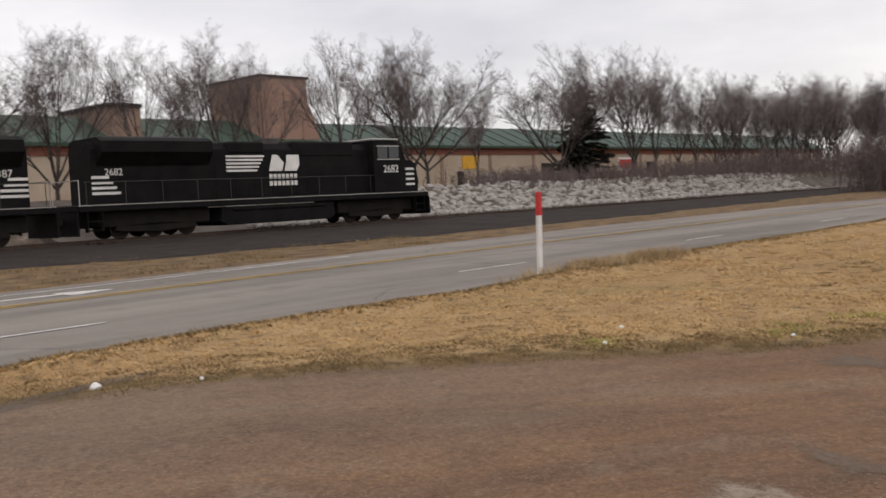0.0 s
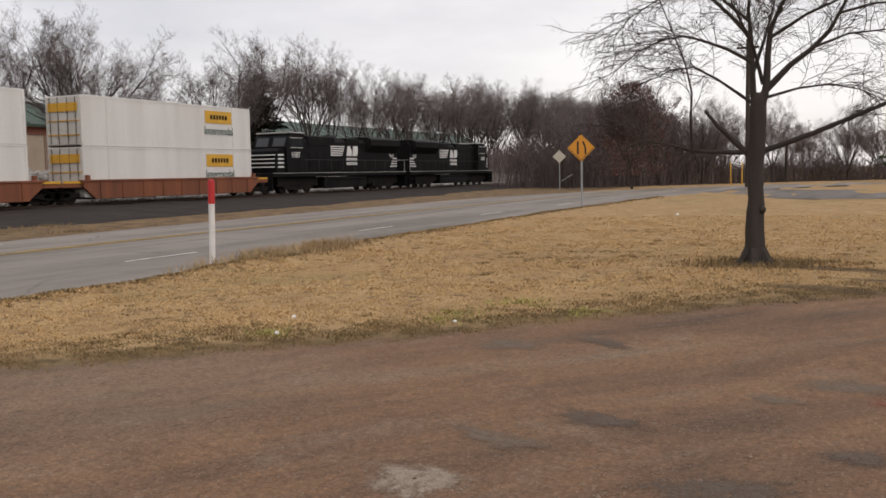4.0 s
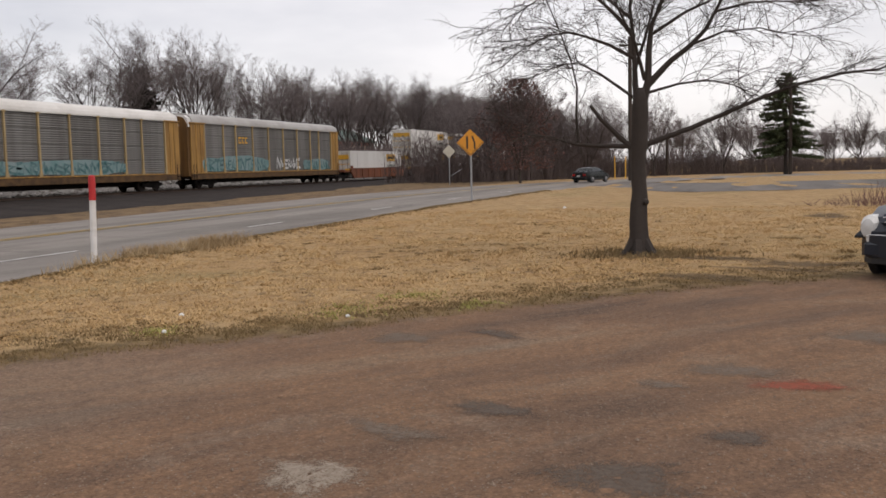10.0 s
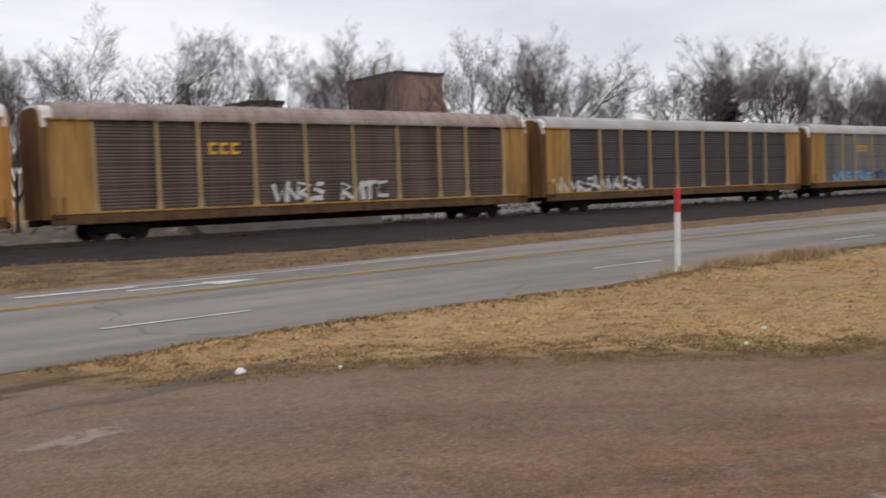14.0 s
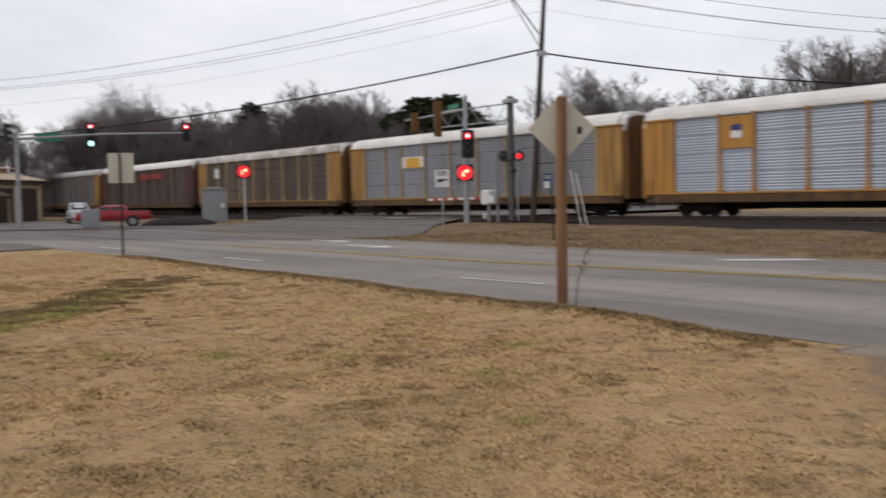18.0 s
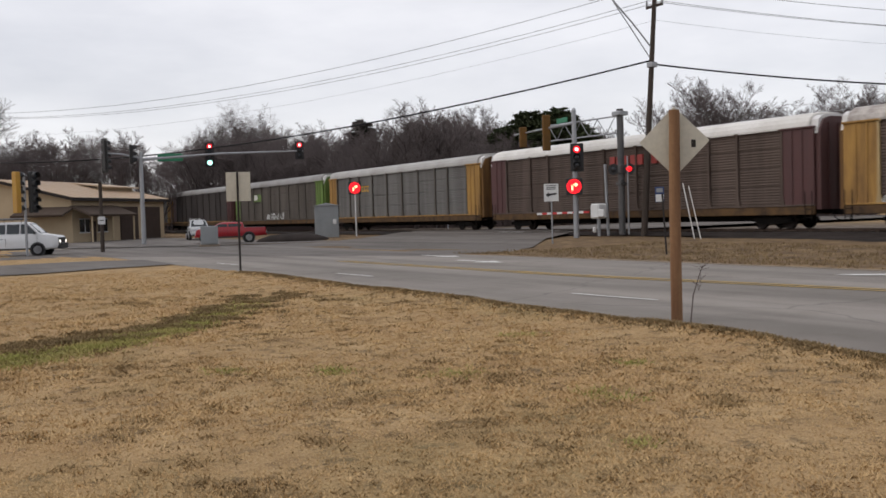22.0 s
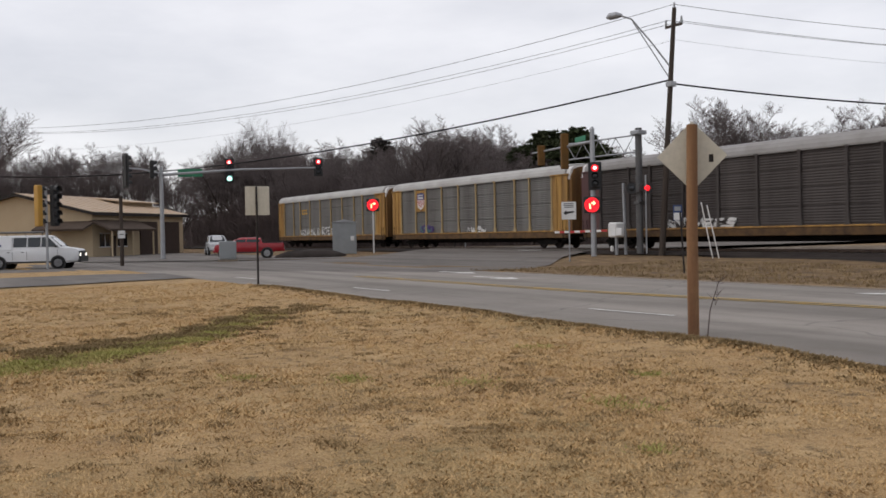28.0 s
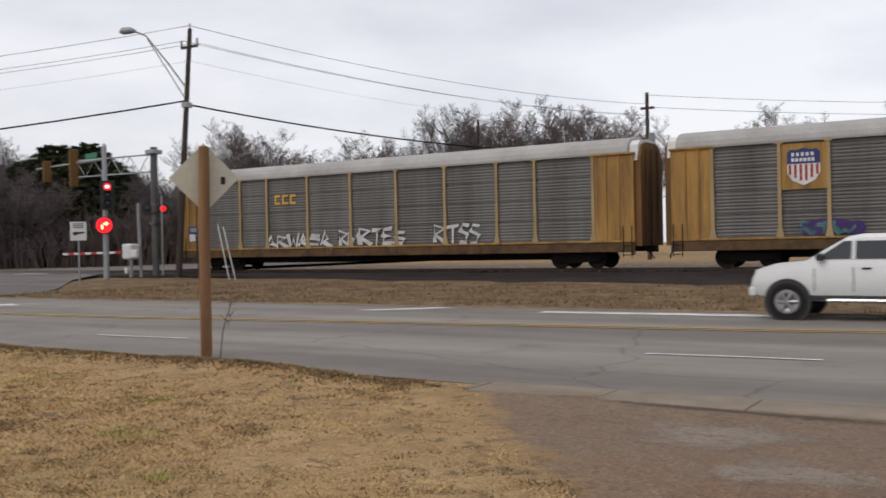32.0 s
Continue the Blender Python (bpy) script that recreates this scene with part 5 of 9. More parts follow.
def make_warehouse():
    w = thing("warehouse", pose(0, 0, 2.4), "long cream warehouse with dark green upper wall", "warehouse")
    x0, x1, y0 = 34.0, 205.0, 80.0
    part("wall", Geo().box(x0, x1, y0, 125, 0, 4.4), CREAM_WALL, w)
    part("brick_band", Geo().box(x0 - 0.1, x1 + 0.1, y0 - 0.12, y0 + 0.3, 4.4, 5.2), BRICK_RED, w)
    part("roof", Geo().slab([(y0 - 0.6, 5.2), (y0 - 0.6, 5.5), (y0 + 6, 8.4), (119, 8.4), (125.6, 5.5), (125.6, 5.2)], "x", x0 - 0.5, x1 + 0.5), GREEN_ROOF, w, "dark green metal roof")
    seam = Geo().slab([(y0 - 0.55, 5.53), (y0 + 6, 8.43), (y0 + 6, 8.50), (y0 - 0.55, 5.60)], "x", -0.05, 0.05).mesh("roof_seam", GREEN_ROOF)
    for i in range(56):
        ob = part("roof_seam", seam, None, w)
        ob.location.x = x0 + 1.5 + i * 3.0
    for i in range(18):
        x = x0 + 6 + i * 9.2
        part("pilaster", Geo().box(x, x + 0.5, y0 - 0.15, y0 + 0.1, 0, 4.4), TAN_PANEL, w)
        if i % 3 == 1:
            door = part("dock_door", Geo().box(x + 2, x + 5, y0 - 0.06, y0 + 0.06, 0, 3.2), DARK_TRIM, w, "dark loading door")
            part("door_frame", Geo().box(x + 1.85, x + 5.15, y0 - 0.10, y0 + 0.02, 3.2, 3.4), CREAM_WALL, door)
        elif i % 3 == 2:
            part("loading_recess", Geo().box(x + 3, x + 4.2, y0 - 0.05, y0 + 0.05, 0.3, 2.3), DARK_TRIM, w)
    part("wall_sign", Geo().box(126, 129.5, y0 - 0.12, y0 - 0.04, 2.2, 3.6), LOGO_RED, w, "red and white wall sign")
    part("wall_sign_border", Geo().box(125.7, 129.8, y0 - 0.09, y0 - 0.03, 1.9, 3.9), SIGN_WHITE, w)
    part("yellow_board", Geo().box(90, 93, y0 - 0.12, y0 - 0.03, 2.6, 4.2), LOGO_YELLOW, w, "yellow board on the wall")
    tower = thing("brick_penthouse", pose(0, 0, 2.4), "wide red-tan brick roof tower of the warehouse", "building", "roof towers of the warehouse")
    part("wall", Geo().slab([(60.3, 0.1), (68.3, 0.1), (67.7, 7.2), (66.4, 10.2), (66.4, 12.5), (60.3, 12.5)], "y", 80.8, 90), TOWER_BRICK, tower)
    part("parapet", Geo().slab([(60.15, 12.5), (66.55, 12.5), (66.55, 12.75), (60.15, 12.75)], "y", 80.6, 90.2), DARK_TRIM, tower)
    for xx in (61.0, 63.4, 65.8):
        part("pier", Geo().box(xx - 0.2, xx + 0.2, 80.68, 80.85, 0.1, 11.2), TOWER_BRICK, tower)
    low = thing("brick_penthouse", pose(0, 0, 2.4), "low tan brick roof tower of the warehouse", "building", "roof towers of the warehouse")
    part("wall", Geo().box(43.3, 46.6, 80.8, 89.8, 0.1, 8.8), TAN_PANEL, low)
    part("parapet", Geo().box(43.15, 46.75, 80.65, 89.95, 8.8, 9.2, 0.04), DARK_TRIM, low)


def make_garage():
    """A tan gabled service garage, set askew to the street."""
    g = thing("garage_building", pose(-100.5, 17.5, 0.06, 0, 0, 136.2), "tan metal-sided garage with brown overhead doors", "building")
    # local x runs along the eave side away from the camera, local y to the gable's far corner
    L, Wd, E, R = 18.0, 17.0, 4.5, 6.3
    part("wall", Geo().slab([(0, 0), (Wd, 0), (Wd, E), (Wd / 2, R), (0, E)], "x", 0, L), TAN_SIDING, g)
    for s in (0, 1):
        a, b = ((-0.5, E - 0.17), (Wd / 2, R + 0.16)) if s == 0 else ((Wd + 0.5, E - 0.17), (Wd / 2, R + 0.16))
        part("roof_slope", Geo().slab([a, b, (b[0], b[1] + 0.14), (a[0], a[1] + 0.14)], "x", -0.5, L + 0.5), TAN_ROOF, g)
    for i in range(13):
        x = -0.3 + i * 1.55
        part("roof_rib", Geo().slab([(-0.5, E - 0.03), (Wd / 2, R + 0.30), (Wd / 2, R + 0.34), (-0.5, E + 0.02)], "x", x, x + 0.06), TAN_ROOF, g)
    part("fascia", Geo().box(-0.5, L + 0.5, -0.62, -0.5, E - 0.35, E - 0.02), DARK_TRIM, g)
    part("rake_trim", Geo().slab([(-0.55, E - 0.35), (Wd / 2, R - 0.02), (Wd + 0.55, E - 0.35), (Wd + 0.55, E - 0.05), (Wd / 2, R + 0.28), (-0.55, E - 0.05)], "x", -0.58, -0.5), DARK_TRIM, g)
    for x in (8.6, 13.4):
        d = part("overhead_door", Geo().box(x, x + 3.6, -0.08, 0.04, 0, 3.6), BROWN_DOOR, g, "dark brown overhead door")
        for k in range(5):
            part("door_panel", Geo().box(x + 0.06, x + 3.54, -0.11, -0.07, 0.05 + k * 0.71, 0.70 + k * 0.71, 0.015), BROWN_DOOR, d)
    part("awning", Geo().slab([(-2.2, 2.55), (0, 3.5), (0, 3.7), (-2.3, 2.75)], "x", -0.3, 8.2), BROWN_AWNING, g, "brown shingled awning")
    part("gable_awning", Geo().slab([(-2.0, 2.6), (0, 3.4), (0, 3.6), (-2.1, 2.8)], "y", -0.3, 5.5), BROWN_AWNING, g)
    for x in (0.2, 4.0, 7.9):
        part("awning_post", Geo().box(x, x + 0.14, -2.1, -1.96, 0, 2.65), TAN_SIDING, g)
    for x in (1.2, 4.4):
        w = part("window", Geo().box(x, x + 1.7, -0.05, 0.03, 1.0, 2.3), WINDOW_DARK, g)
        part("window_frame", Geo().box(x - 0.08, x + 1.78, -0.07, -0.01, 2.3, 2.4).box(x - 0.08, x + 1.78, -0.07, -0.01, 0.9, 1.0).box(x + 0.8, x + 0.9, -0.07, -0.01, 1.0, 2.3), SIGN_WHITE, w)
    part("entry_door", Geo().box(3.1, 4.0, -0.06, 0.03, 0, 2.1), BROWN_DOOR, g)
    part("wall_lamp", Geo().box(-0.25, 0, 5.6, 6.0, 5.2, 5.45, 0.03), DARK_TRIM, g)
    rear = part("rear_gable", Geo().box(12.0, 18.2, 4.0, 9.0, 4.6, 5.9, 0.02), TAN_SIDING, g)
    part("rear_roof", Geo().slab([(3.4, 5.85), (9.0, 6.5), (9.0, 6.62), (3.4, 5.97)], "x", 11.6, 18.6), TAN_ROOF, rear)


# ---- poles, signals and signs ----
def round_sign(parent, x, y, z, face, r=0.45):
    """A lit no-right-turn sign in a square black housing, facing the angle given."""
    house = part("sign_housing", Geo().box(-r * 1.12, r * 1.12, -0.10, 0.10, -r * 1.12, r * 1.12, 0.03), SIGNAL_BLACK, parent, "black housing of a lit turn-ban sign")
    house.matrix_local = pose(x, y, z, 0, 0, face)
    n = 28
    ring = [[(math.cos(2 * math.pi * k / n) * q, -0.125, math.sin(2 * math.pi * k / n) * q) for k in range(n)] for q in (r * 0.80, r * 1.0)]
    part("red_ring", Geo().rings(ring, False), RED_GLOW, house)
    back = [[(math.cos(2 * math.pi * k / n) * q, -0.118, math.sin(2 * math.pi * k / n) * q) for k in range(n)] for q in (0.01, r * 0.8)]
    part("sign_face", Geo().rings(back, False), RED_DIM, house)
    s = r / 0.45
    part("arrow", Geo().slab([(-0.16 * s, -0.24 * s), (-0.06 * s, -0.24 * s), (-0.06 * s, 0.02 * s), (0.08 * s, 0.04 * s), (0.08 * s, -0.05 * s), (0.26 * s, 0.10 * s), (0.08 * s, 0.25 * s), (0.08 * s, 0.15 * s), (-0.16 * s, 0.12 * s)], "y", -0.140, -0.128), ARROW_GLOW, house, "glowing right-turn arrow")
    part("red_slash", Geo().slab([(-0.32 * s, 0.26 * s), (-0.26 * s, 0.32 * s), (0.32 * s, -0.26 * s), (0.26 * s, -0.32 * s)], "y", -0.155, -0.142), RED_GLOW, house)


def signal_head(parent, x, y, z, face, lit=(), sections=3, shell=None, r=0.15, size=1.0, board=False):
    """A traffic signal: housing, visors, lenses."""
    shell = shell or SIGNAL_BLACK
    step_ = 0.36
    h = sections * step_ / 2
    head = part("signal_head", Geo().box(-0.19, 0.19, -0.10, 0.12, -h, h, 0.03), shell, parent)
    head.matrix_local = pose(x, y, z, 0, 0, face) @ Matrix.Diagonal((size, size, size, 1))
    if board:
        part("backplate", Geo().box(-0.30, 0.30, 0.02, 0.035, -h - 0.1, h + 0.1, 0.004), SIGNAL_BLACK, head)
    for k in range(sections):
        zz = h - step_ * (k + 0.5)
        n = 14
        vis = [[(math.cos(a) * r * 1.08, yy, zz + math.sin(a) * r * 1.08) for a in (math.radians(-20 + 220 * i / n) for i in range(n + 1))] for yy in (-0.10, -0.30)]
        v = [p for row in vis for p in row]
        part("visor", Geo().add(v, [(i, i + 1, n + 2 + i, n + 1 + i) for i in range(n)]), SIGNAL_BLACK, head)
        lens = [[(math.cos(2 * math.pi * i / n) * q, yy, zz + math.sin(2 * math.pi * i / n) * q) for i in range(n)] for q, yy in ((r * 0.05, -0.15), (r * 0.7, -0.13), (r, -0.105))]
        mat = lit[k] if k < len(lit) and lit[k] else WINDOW_DARK
        part("lens", Geo().rings(lens, False), mat, head)
        if mat is RED_GLOW:
            core = [[(math.cos(2 * math.pi * i / n) * q, yy, zz + math.sin(2 * math.pi * i / n) * q) for i in range(n)] for q, yy in ((r * 0.04, -0.175), (r * 0.5, -0.165))]
            part("bulb_glow", Geo().rings(core, False), WHITE_GLOW, head)


def mast_signals():
    """The long-armed mast at the far corner."""
    m = thing("signal_mast", pose(-80.3, 19.5, 0), "galvanised mast with long arm and red signals", "traffic signal")
    part("pole", Geo().tube([(0, 0, 0), (0, 0, 4), (0, 0, 7.6)], [0.20, 0.17, 0.14], 12), GALV, m)
    part("base_plate", Geo().box(-0.3, 0.3, -0.3, 0.3, 0, 0.06, 0.02), GALV, m)
    part("arm", Geo().tube([(0, 0, 7.0), (2.0, 6.0, 7.4), (4.1, 12.6, 7.55)], [0.13, 0.10, 0.06], 10), GALV, m)
    part("side_arm", Geo().tube([(0, 0, 7.1), (-0.3, -1.4, 7.45), (-0.6, -3.0, 7.6)], [0.09, 0.07, 0.05], 8), GALV, m)
    signal_head(m, 4.0, 12.3, 7.6, 72, (RED_GLOW,), 3, r=0.17, size=1.2, board=True)
    signal_head(m, 1.5, 5.3, 7.35, 72, (RED_GLOW, None, None, GREEN_GLOW), 4, r=0.17, size=1.25, board=True)
    signal_head(m, -0.55, -2.7, 7.35, 200, (), 5, size=1.4, board=True)
    signal_head(m, -0.1, -0.7, 7.45, 170, (), 3, size=1.4, board=True)
    b = part("street_name_sign", Geo().box(-0.03, 0.03, -1.0, 1.0, -0.32, 0.32, 0.01), SIGN_GREEN, m, "green street name sign")
    b.matrix_local = pose(0.75, 2.2, 7.15, 0, 0, -18)
    g = Geo()
    for i in range(6):
        g.box(0.032, 0.038, -0.75 + i * 0.26, -0.58 + i * 0.26, -0.07, 0.07)
    part("name_bars", g, SIGN_WHITE, b)


def corner_signals():
    """The near pole with two tall yellow heads."""
    m = thing("signal_post", pose(-62.3, 8.2, 0), "grey post with two tall signal heads", "traffic signal")
    part("pole", Geo().tube([(0, 0, 0), (0, 0, 5.0)], 0.08, 10), GALV, m)
    part("bracket", Geo().tube([(0, -0.42, 4.7), (0, 0, 4.95), (0, 0.42, 4.7)], 0.03, 6), GALV, m)
    signal_head(m, 0, -0.42, 3.85, 200, (), 5, SIGNAL_YELLOW, size=1.38)
    signal_head(m, 0, 0.5, 3.85, 120, (), 5, SIGNAL_BLACK, size=1.38)


def crossing_equipment():
    face = 50
    m = thing("signal_pole", pose(-43.4, 35.0, 0.22), "grey signal pole with red light and turn-ban sign", "traffic signal")
    part("pole", Geo().tube([(0, 0, 0), (0, 0, 7.3)], [0.16, 0.13], 12), GALV, m)
    part("pole_cap", Geo().tube([(0, 0, 7.3), (0, 0, 7.45)], [0.15, 0.05], 12), GALV, m)
    part("arm", Geo().tube([(0, 0, 6.6), (-4, 1.0, 6.65), (-9, 2.2, 6.7)], [0.09, 0.07, 0.05], 8), GALV, m)
    signal_head(m, 0.32, -0.10, 4.6, face, (RED_GLOW,), 3, r=0.16, size=1.25, board=True)
    round_sign(m, 0.28, -0.32, 2.95, face, 0.42)
    signal_head(m, -3.6, 0.75, 6.35, 250, (), 5, SIGNAL_OCHRE, size=1.2)
    signal_head(m, -7.2, 1.6, 6.4, 250, (), 3, SIGNAL_OCHRE, size=1.2)
    b = part("street_name_sign", Geo().box(-0.75, 0.75, -0.02, 0.02, -0.15, 0.15, 0.01), SIGN_GREEN, m, "green street name sign")
    b.matrix_local = pose(-1.6, 0.4, 6.9, 0, 0, -14)

    c = thing("crossing_cantilever", pose(-43.2, 38.3, 0.3), "steel crossing cantilever with red flashers", "crossing signal")
    part("mast", Geo().tube([(0, 0, 0), (0, 0, 7.4)], 0.20, 10), DARK_STEEL, c)
    part("mast_bracket", Geo().box(-0.28, 0.28, -0.28, 0.28, 3.6, 4.1, 0.03).box(-0.24, 0.24, -0.24, 0.24, 2.9, 3.1, 0.02), DARK_STEEL, c)
    part("mast_cap", Geo().box(-0.35, 0.35, -0.35, 0.35, 7.0, 7.25, 0.03), GALV, c)
    for z in (6.0, 7.0):
        part("truss_chord", Geo().tube([(0, 0, z), (-6.5, -0.3, z)], 0.05, 6), GALV, c)
    for k in range(8):
        part("truss_web", Geo().tube([(-0.4 - k * 0.8, -0.02, 6.0 if k % 2 else 7.0), (-0.4 - (k + 1) * 0.8, -0.05, 7.0 if k % 2 else 6.0)], 0.025, 5), GALV, c)
    part("ladder_post", Geo().tube([(0.45, 0.1, 0), (0.45, 0.1, 4.6)], 0.05, 6), GALV, c)
    for k, (dx, dy, mat) in enumerate(((-0.18, -0.42, WINDOW_DARK), (0.46, 0.20, RED_GLOW))):
        f = part("flasher", Geo().tube([(0, -0.06, 0), (0, 0.02, 0)], 0.33, 20), SIGNAL_BLACK, c, "round black crossing flasher")
        f.matrix_local = pose(dx, dy, 3.85, 0, 0, face)
        n = 16
        part("flasher_lens", Geo().rings([[(math.cos(2 * math.pi * i / n) * q, yy, math.sin(2 * math.pi * i / n) * q) for i in range(n)] for q, yy in ((0.01, -0.12), (0.15, -0.09), (0.17, -0.065))], False), mat, f)
    part("bell", Geo().tube([(0.2, -0.1, 3.05), (0.2, -0.1, 3.25)], [0.16, 0.06], 12), SIGNAL_BLACK, c)

    g = thing("crossing_gate", pose(-44.6, 37.7, 0.22), "white gate machine with lowered striped arm", "crossing gate")
    part("machine", Geo().box(-0.40, 0.40, -0.35, 0.35, 1.05, 1.95, 0.08), SIGN_WHITE, g)
    part("pedestal", Geo().tube([(0, 0, 0), (0, 0, 1.1)], 0.10, 10), GALV, g)
    part("counterweight", Geo().box(0.45, 0.95, -0.45, -0.30, 1.15, 1.6, 0.04), SIGN_WHITE, g)
    part("foot_lamp", Geo().box(-0.28, -0.08, -0.3, -0.1, 0.2, 0.55, 0.05), SIGN_WHITE, g)
    for k in range(10):
        a, b = -0.4 - k * 0.52, -0.4 - (k + 1) * 0.52
        part("arm_segment", Geo().box(b, a, -0.42, -0.38, 1.40 - k * 0.005, 1.53 - k * 0.005), SIGN_WHITE if k % 2 else MARKER_RED, g)
    part("stand_pole", Geo().tube([(0.25, 0.5, 0), (0.10, 0.5, 4.3)], 0.09, 8), GALV, g)

    s = thing("turn_ban_sign", pose(-73.6, 35.6, 0.05), "lit red turn-ban sign on a thin post", "traffic signal")
    part("post", Geo().tube([(0, 0, 0), (0, 0, 3.7)], 0.07, 8), SIGN_WHITE, s)
    round_sign(s, 0.05, -0.05, 4.2, 64, 0.48)

    k = thing("signal_bungalow", pose(-74.5, 33.3, 0.06, 0, 0, 66), "grey metal railway equipment hut", "equipment hut")
    part("hut", Geo().box(-1.0, 1.0, -0.8, 0.8, 0.1, 2.75, 0.02), CABINET, k)
    part("hut_roof", Geo().slab([(-1.1, 2.75), (1.1, 2.75), (0, 3.0)], "y", -0.9, 0.9), GALV, k)
    part("hut_base", Geo().box(-1.05, 1.05, -0.85, 0.85, -0.2, 0.1), CONCRETE, k)
    part("hut_door", Geo().box(-0.45, 0.45, -0.83, -0.79, 0.2, 2.2, 0.01), CABINET, k)
    part("meter_box", Geo().box(0.5, 0.8, -0.92, -0.79, 1.2, 1.6, 0.02), SIGN_WHITE, k)

    b = thing("control_cabinet", pose(-67.2, 20.9, 0.05, 0, 0, 74), "short grey traffic control cabinet", "cabinet")
    part("cabinet_body", Geo().box(-0.6, 0.6, -0.4, 0.4, 0.1, 1.4, 0.03), CABINET, b)
    part("plinth", Geo().box(-0.7, 0.7, -0.5, 0.5, -0.1, 0.1), CONCRETE, b)
    part("cabinet_door", Geo().box(-0.5, 0.5, -0.43, -0.39, 0.2, 1.3, 0.01), CABINET, b)
    mound = Geo().rings([[(math.cos(2 * math.pi * i / 18) * 3.0 * q, math.sin(2 * math.pi * i / 18) * 1.6 * q, z) for i in range(18)] for q, z in ((1.0, -0.1), (0.9, 0.25), (0.6, 0.55), (0.1, 0.65))])
    mo = setting("mulch_mound", mound, BALLAST, "low dark mulch mound at the street corner", True, "", "mound")
    mo.matrix_world = pose(-70.5, 28.6, 0.0, 0, 0, 66)


def signs():
    d = thing("warning_sign_back", pose(-11.2, 11.0, 0.05), "back of a diamond sign on a wooden post", "sign")
    part("post", Geo().tube([(0, 0, -0.15), (0.0, 0, 1.6), (0.02, 0.01, 3.29)], [0.090, 0.088, 0.084], 12), POST_WOOD, d)
    pl = part("plate", Geo().slab([(-0.545, 0), (0, -0.56), (0.545, 0), (0, 0.56)], "y", -0.006, 0.006), SIGN_BACK, d, "bare aluminium diamond plate")
    pl.matrix_local = pose(-0.08, 0.10, 2.80, 0, 0, 48)
    part("sticker", Geo().box(0.26, 0.33, -0.012, -0.006, -0.10, 0.02), DARK_TRIM, pl)
    part("bolt", Geo().tube([(0, -0.02, 0.25), (0, 0.02, 0.25)], 0.02, 8).tube([(0, -0.02, -0.25), (0, 0.02, -0.25)], 0.02, 8), GALV, pl)

    r = thing("regulatory_sign_back", pose(-32.6, 11.2, 0.03), "back of a rectangular sign on a steel post", "sign")
    part("post", Geo().box(-0.035, 0.035, -0.03, 0.03, -0.1, 3.45, 0.01), DARK_TRIM, r)
    pl = part("plate", Geo().box(-0.42, 0.42, -0.006, 0.006, -0.51, 0.51, 0.004), SIGN_BACK, r)
    pl.matrix_local = pose(-0.03, 0.04, 2.95, 0, 0, 68)

    n = thing("merge_warning_sign", pose(45.35, 12.6, -0.12), "orange diamond lane-narrowing sign on a steel post", "sign")
    part("post", Geo().box(-0.045, 0.045, -0.04, 0.04, -0.1, 2.9, 0.01), GALV, n)
    pl = part("plate", Geo().slab([(-0.66, 0), (0, -0.66), (0.66, 0), (0, 0.66)], "y", -0.008, 0.008), SIGN_ORANGE, n, "orange diamond plate")
    pl.matrix_local = pose(-0.06, 0.0, 3.0, 0, 0, -75)
    part("sign_border", Geo().slab([(-0.60, 0), (0, -0.60), (0.60, 0), (0.57, 0), (0, -0.57), (-0.57, 0)], "y", -0.014, -0.009), SIGN_BLACK, pl)
    part("symbol_bar", Geo().slab([(-0.20, -0.30), (-0.11, -0.30), (-0.11, 0.32), (-0.20, 0.32)], "y", -0.016, -0.009), SIGN_BLACK, pl)
    part("symbol_bar", Geo().slab([(0.17, -0.30), (0.25, -0.30), (0.25, 0.0), (0.14, 0.32), (0.05, 0.32), (0.17, 0.0)], "y", -0.016, -0.009), SIGN_BLACK, pl)

    b = thing("crossing_warning_sign", pose(88.0, 26.6, 0.1), "small pale diamond sign back on a leaning post", "sign")
    part("post", Geo().tube([(0, 0, -0.1), (0, 0, 3.0)], 0.05, 6).tube([(0, 0, 0.7), (0.5, -1.1, 1.4)], 0.03, 5), GALV, b)
    pl = part("plate", Geo().slab([(-0.62, 0), (0, -0.62), (0.62, 0), (0, 0.62)], "y", -0.006, 0.006), SIGN_BACK, b)
    pl.matrix_local = pose(-0.06, 0, 3.1, 0, 0, -73)

    w = thing("lane_use_sign", pose(-40.2, 30.8, 0.15), "white sign with a black arrow", "sign")
    part("post", Geo().tube([(0, 0, -0.1), (0, 0, 3.0)], 0.04, 6), GALV, w)
    pl = part("plate", Geo().box(-0.38, 0.38, -0.006, 0.006, -0.46, 0.46, 0.004), SIGN_WHITE, w)
    pl.matrix_local = pose(0.05, -0.05, 2.62, 0, 0, 50)
    part("arrow", Geo().slab([(-0.30, -0.12), (-0.12, 0.02), (-0.12, -0.05), (0.28, -0.02), (0.28, -0.10), (-0.12, -0.18), (-0.12, -0.25)], "y", -0.013, -0.007), SIGN_BLACK, pl)
    g = Geo()
    for i in range(3):
        g.box(-0.25, 0.25, -0.012, -0.007, 0.16 + i * 0.09, 0.20 + i * 0.09)
    part("text_bar", g, SIGN_BLACK, pl)

    e = thing("blue_sign", pose(-27.6, 26.6, 0.05), "blue and white sign on a thin post", "sign")
    part("post", Geo().tube([(0.10, 0, -0.1), (-0.08, 0, 2.3)], 0.035, 6), DARK_TRIM, e)
    pl = part("plate", Geo().box(-0.17, 0.17, -0.006, 0.006, -0.30, 0.30, 0.004), SIGN_BLUE, e)
    pl.matrix_local = pose(-0.16, -0.06, 2.28, 0, 0, 46)
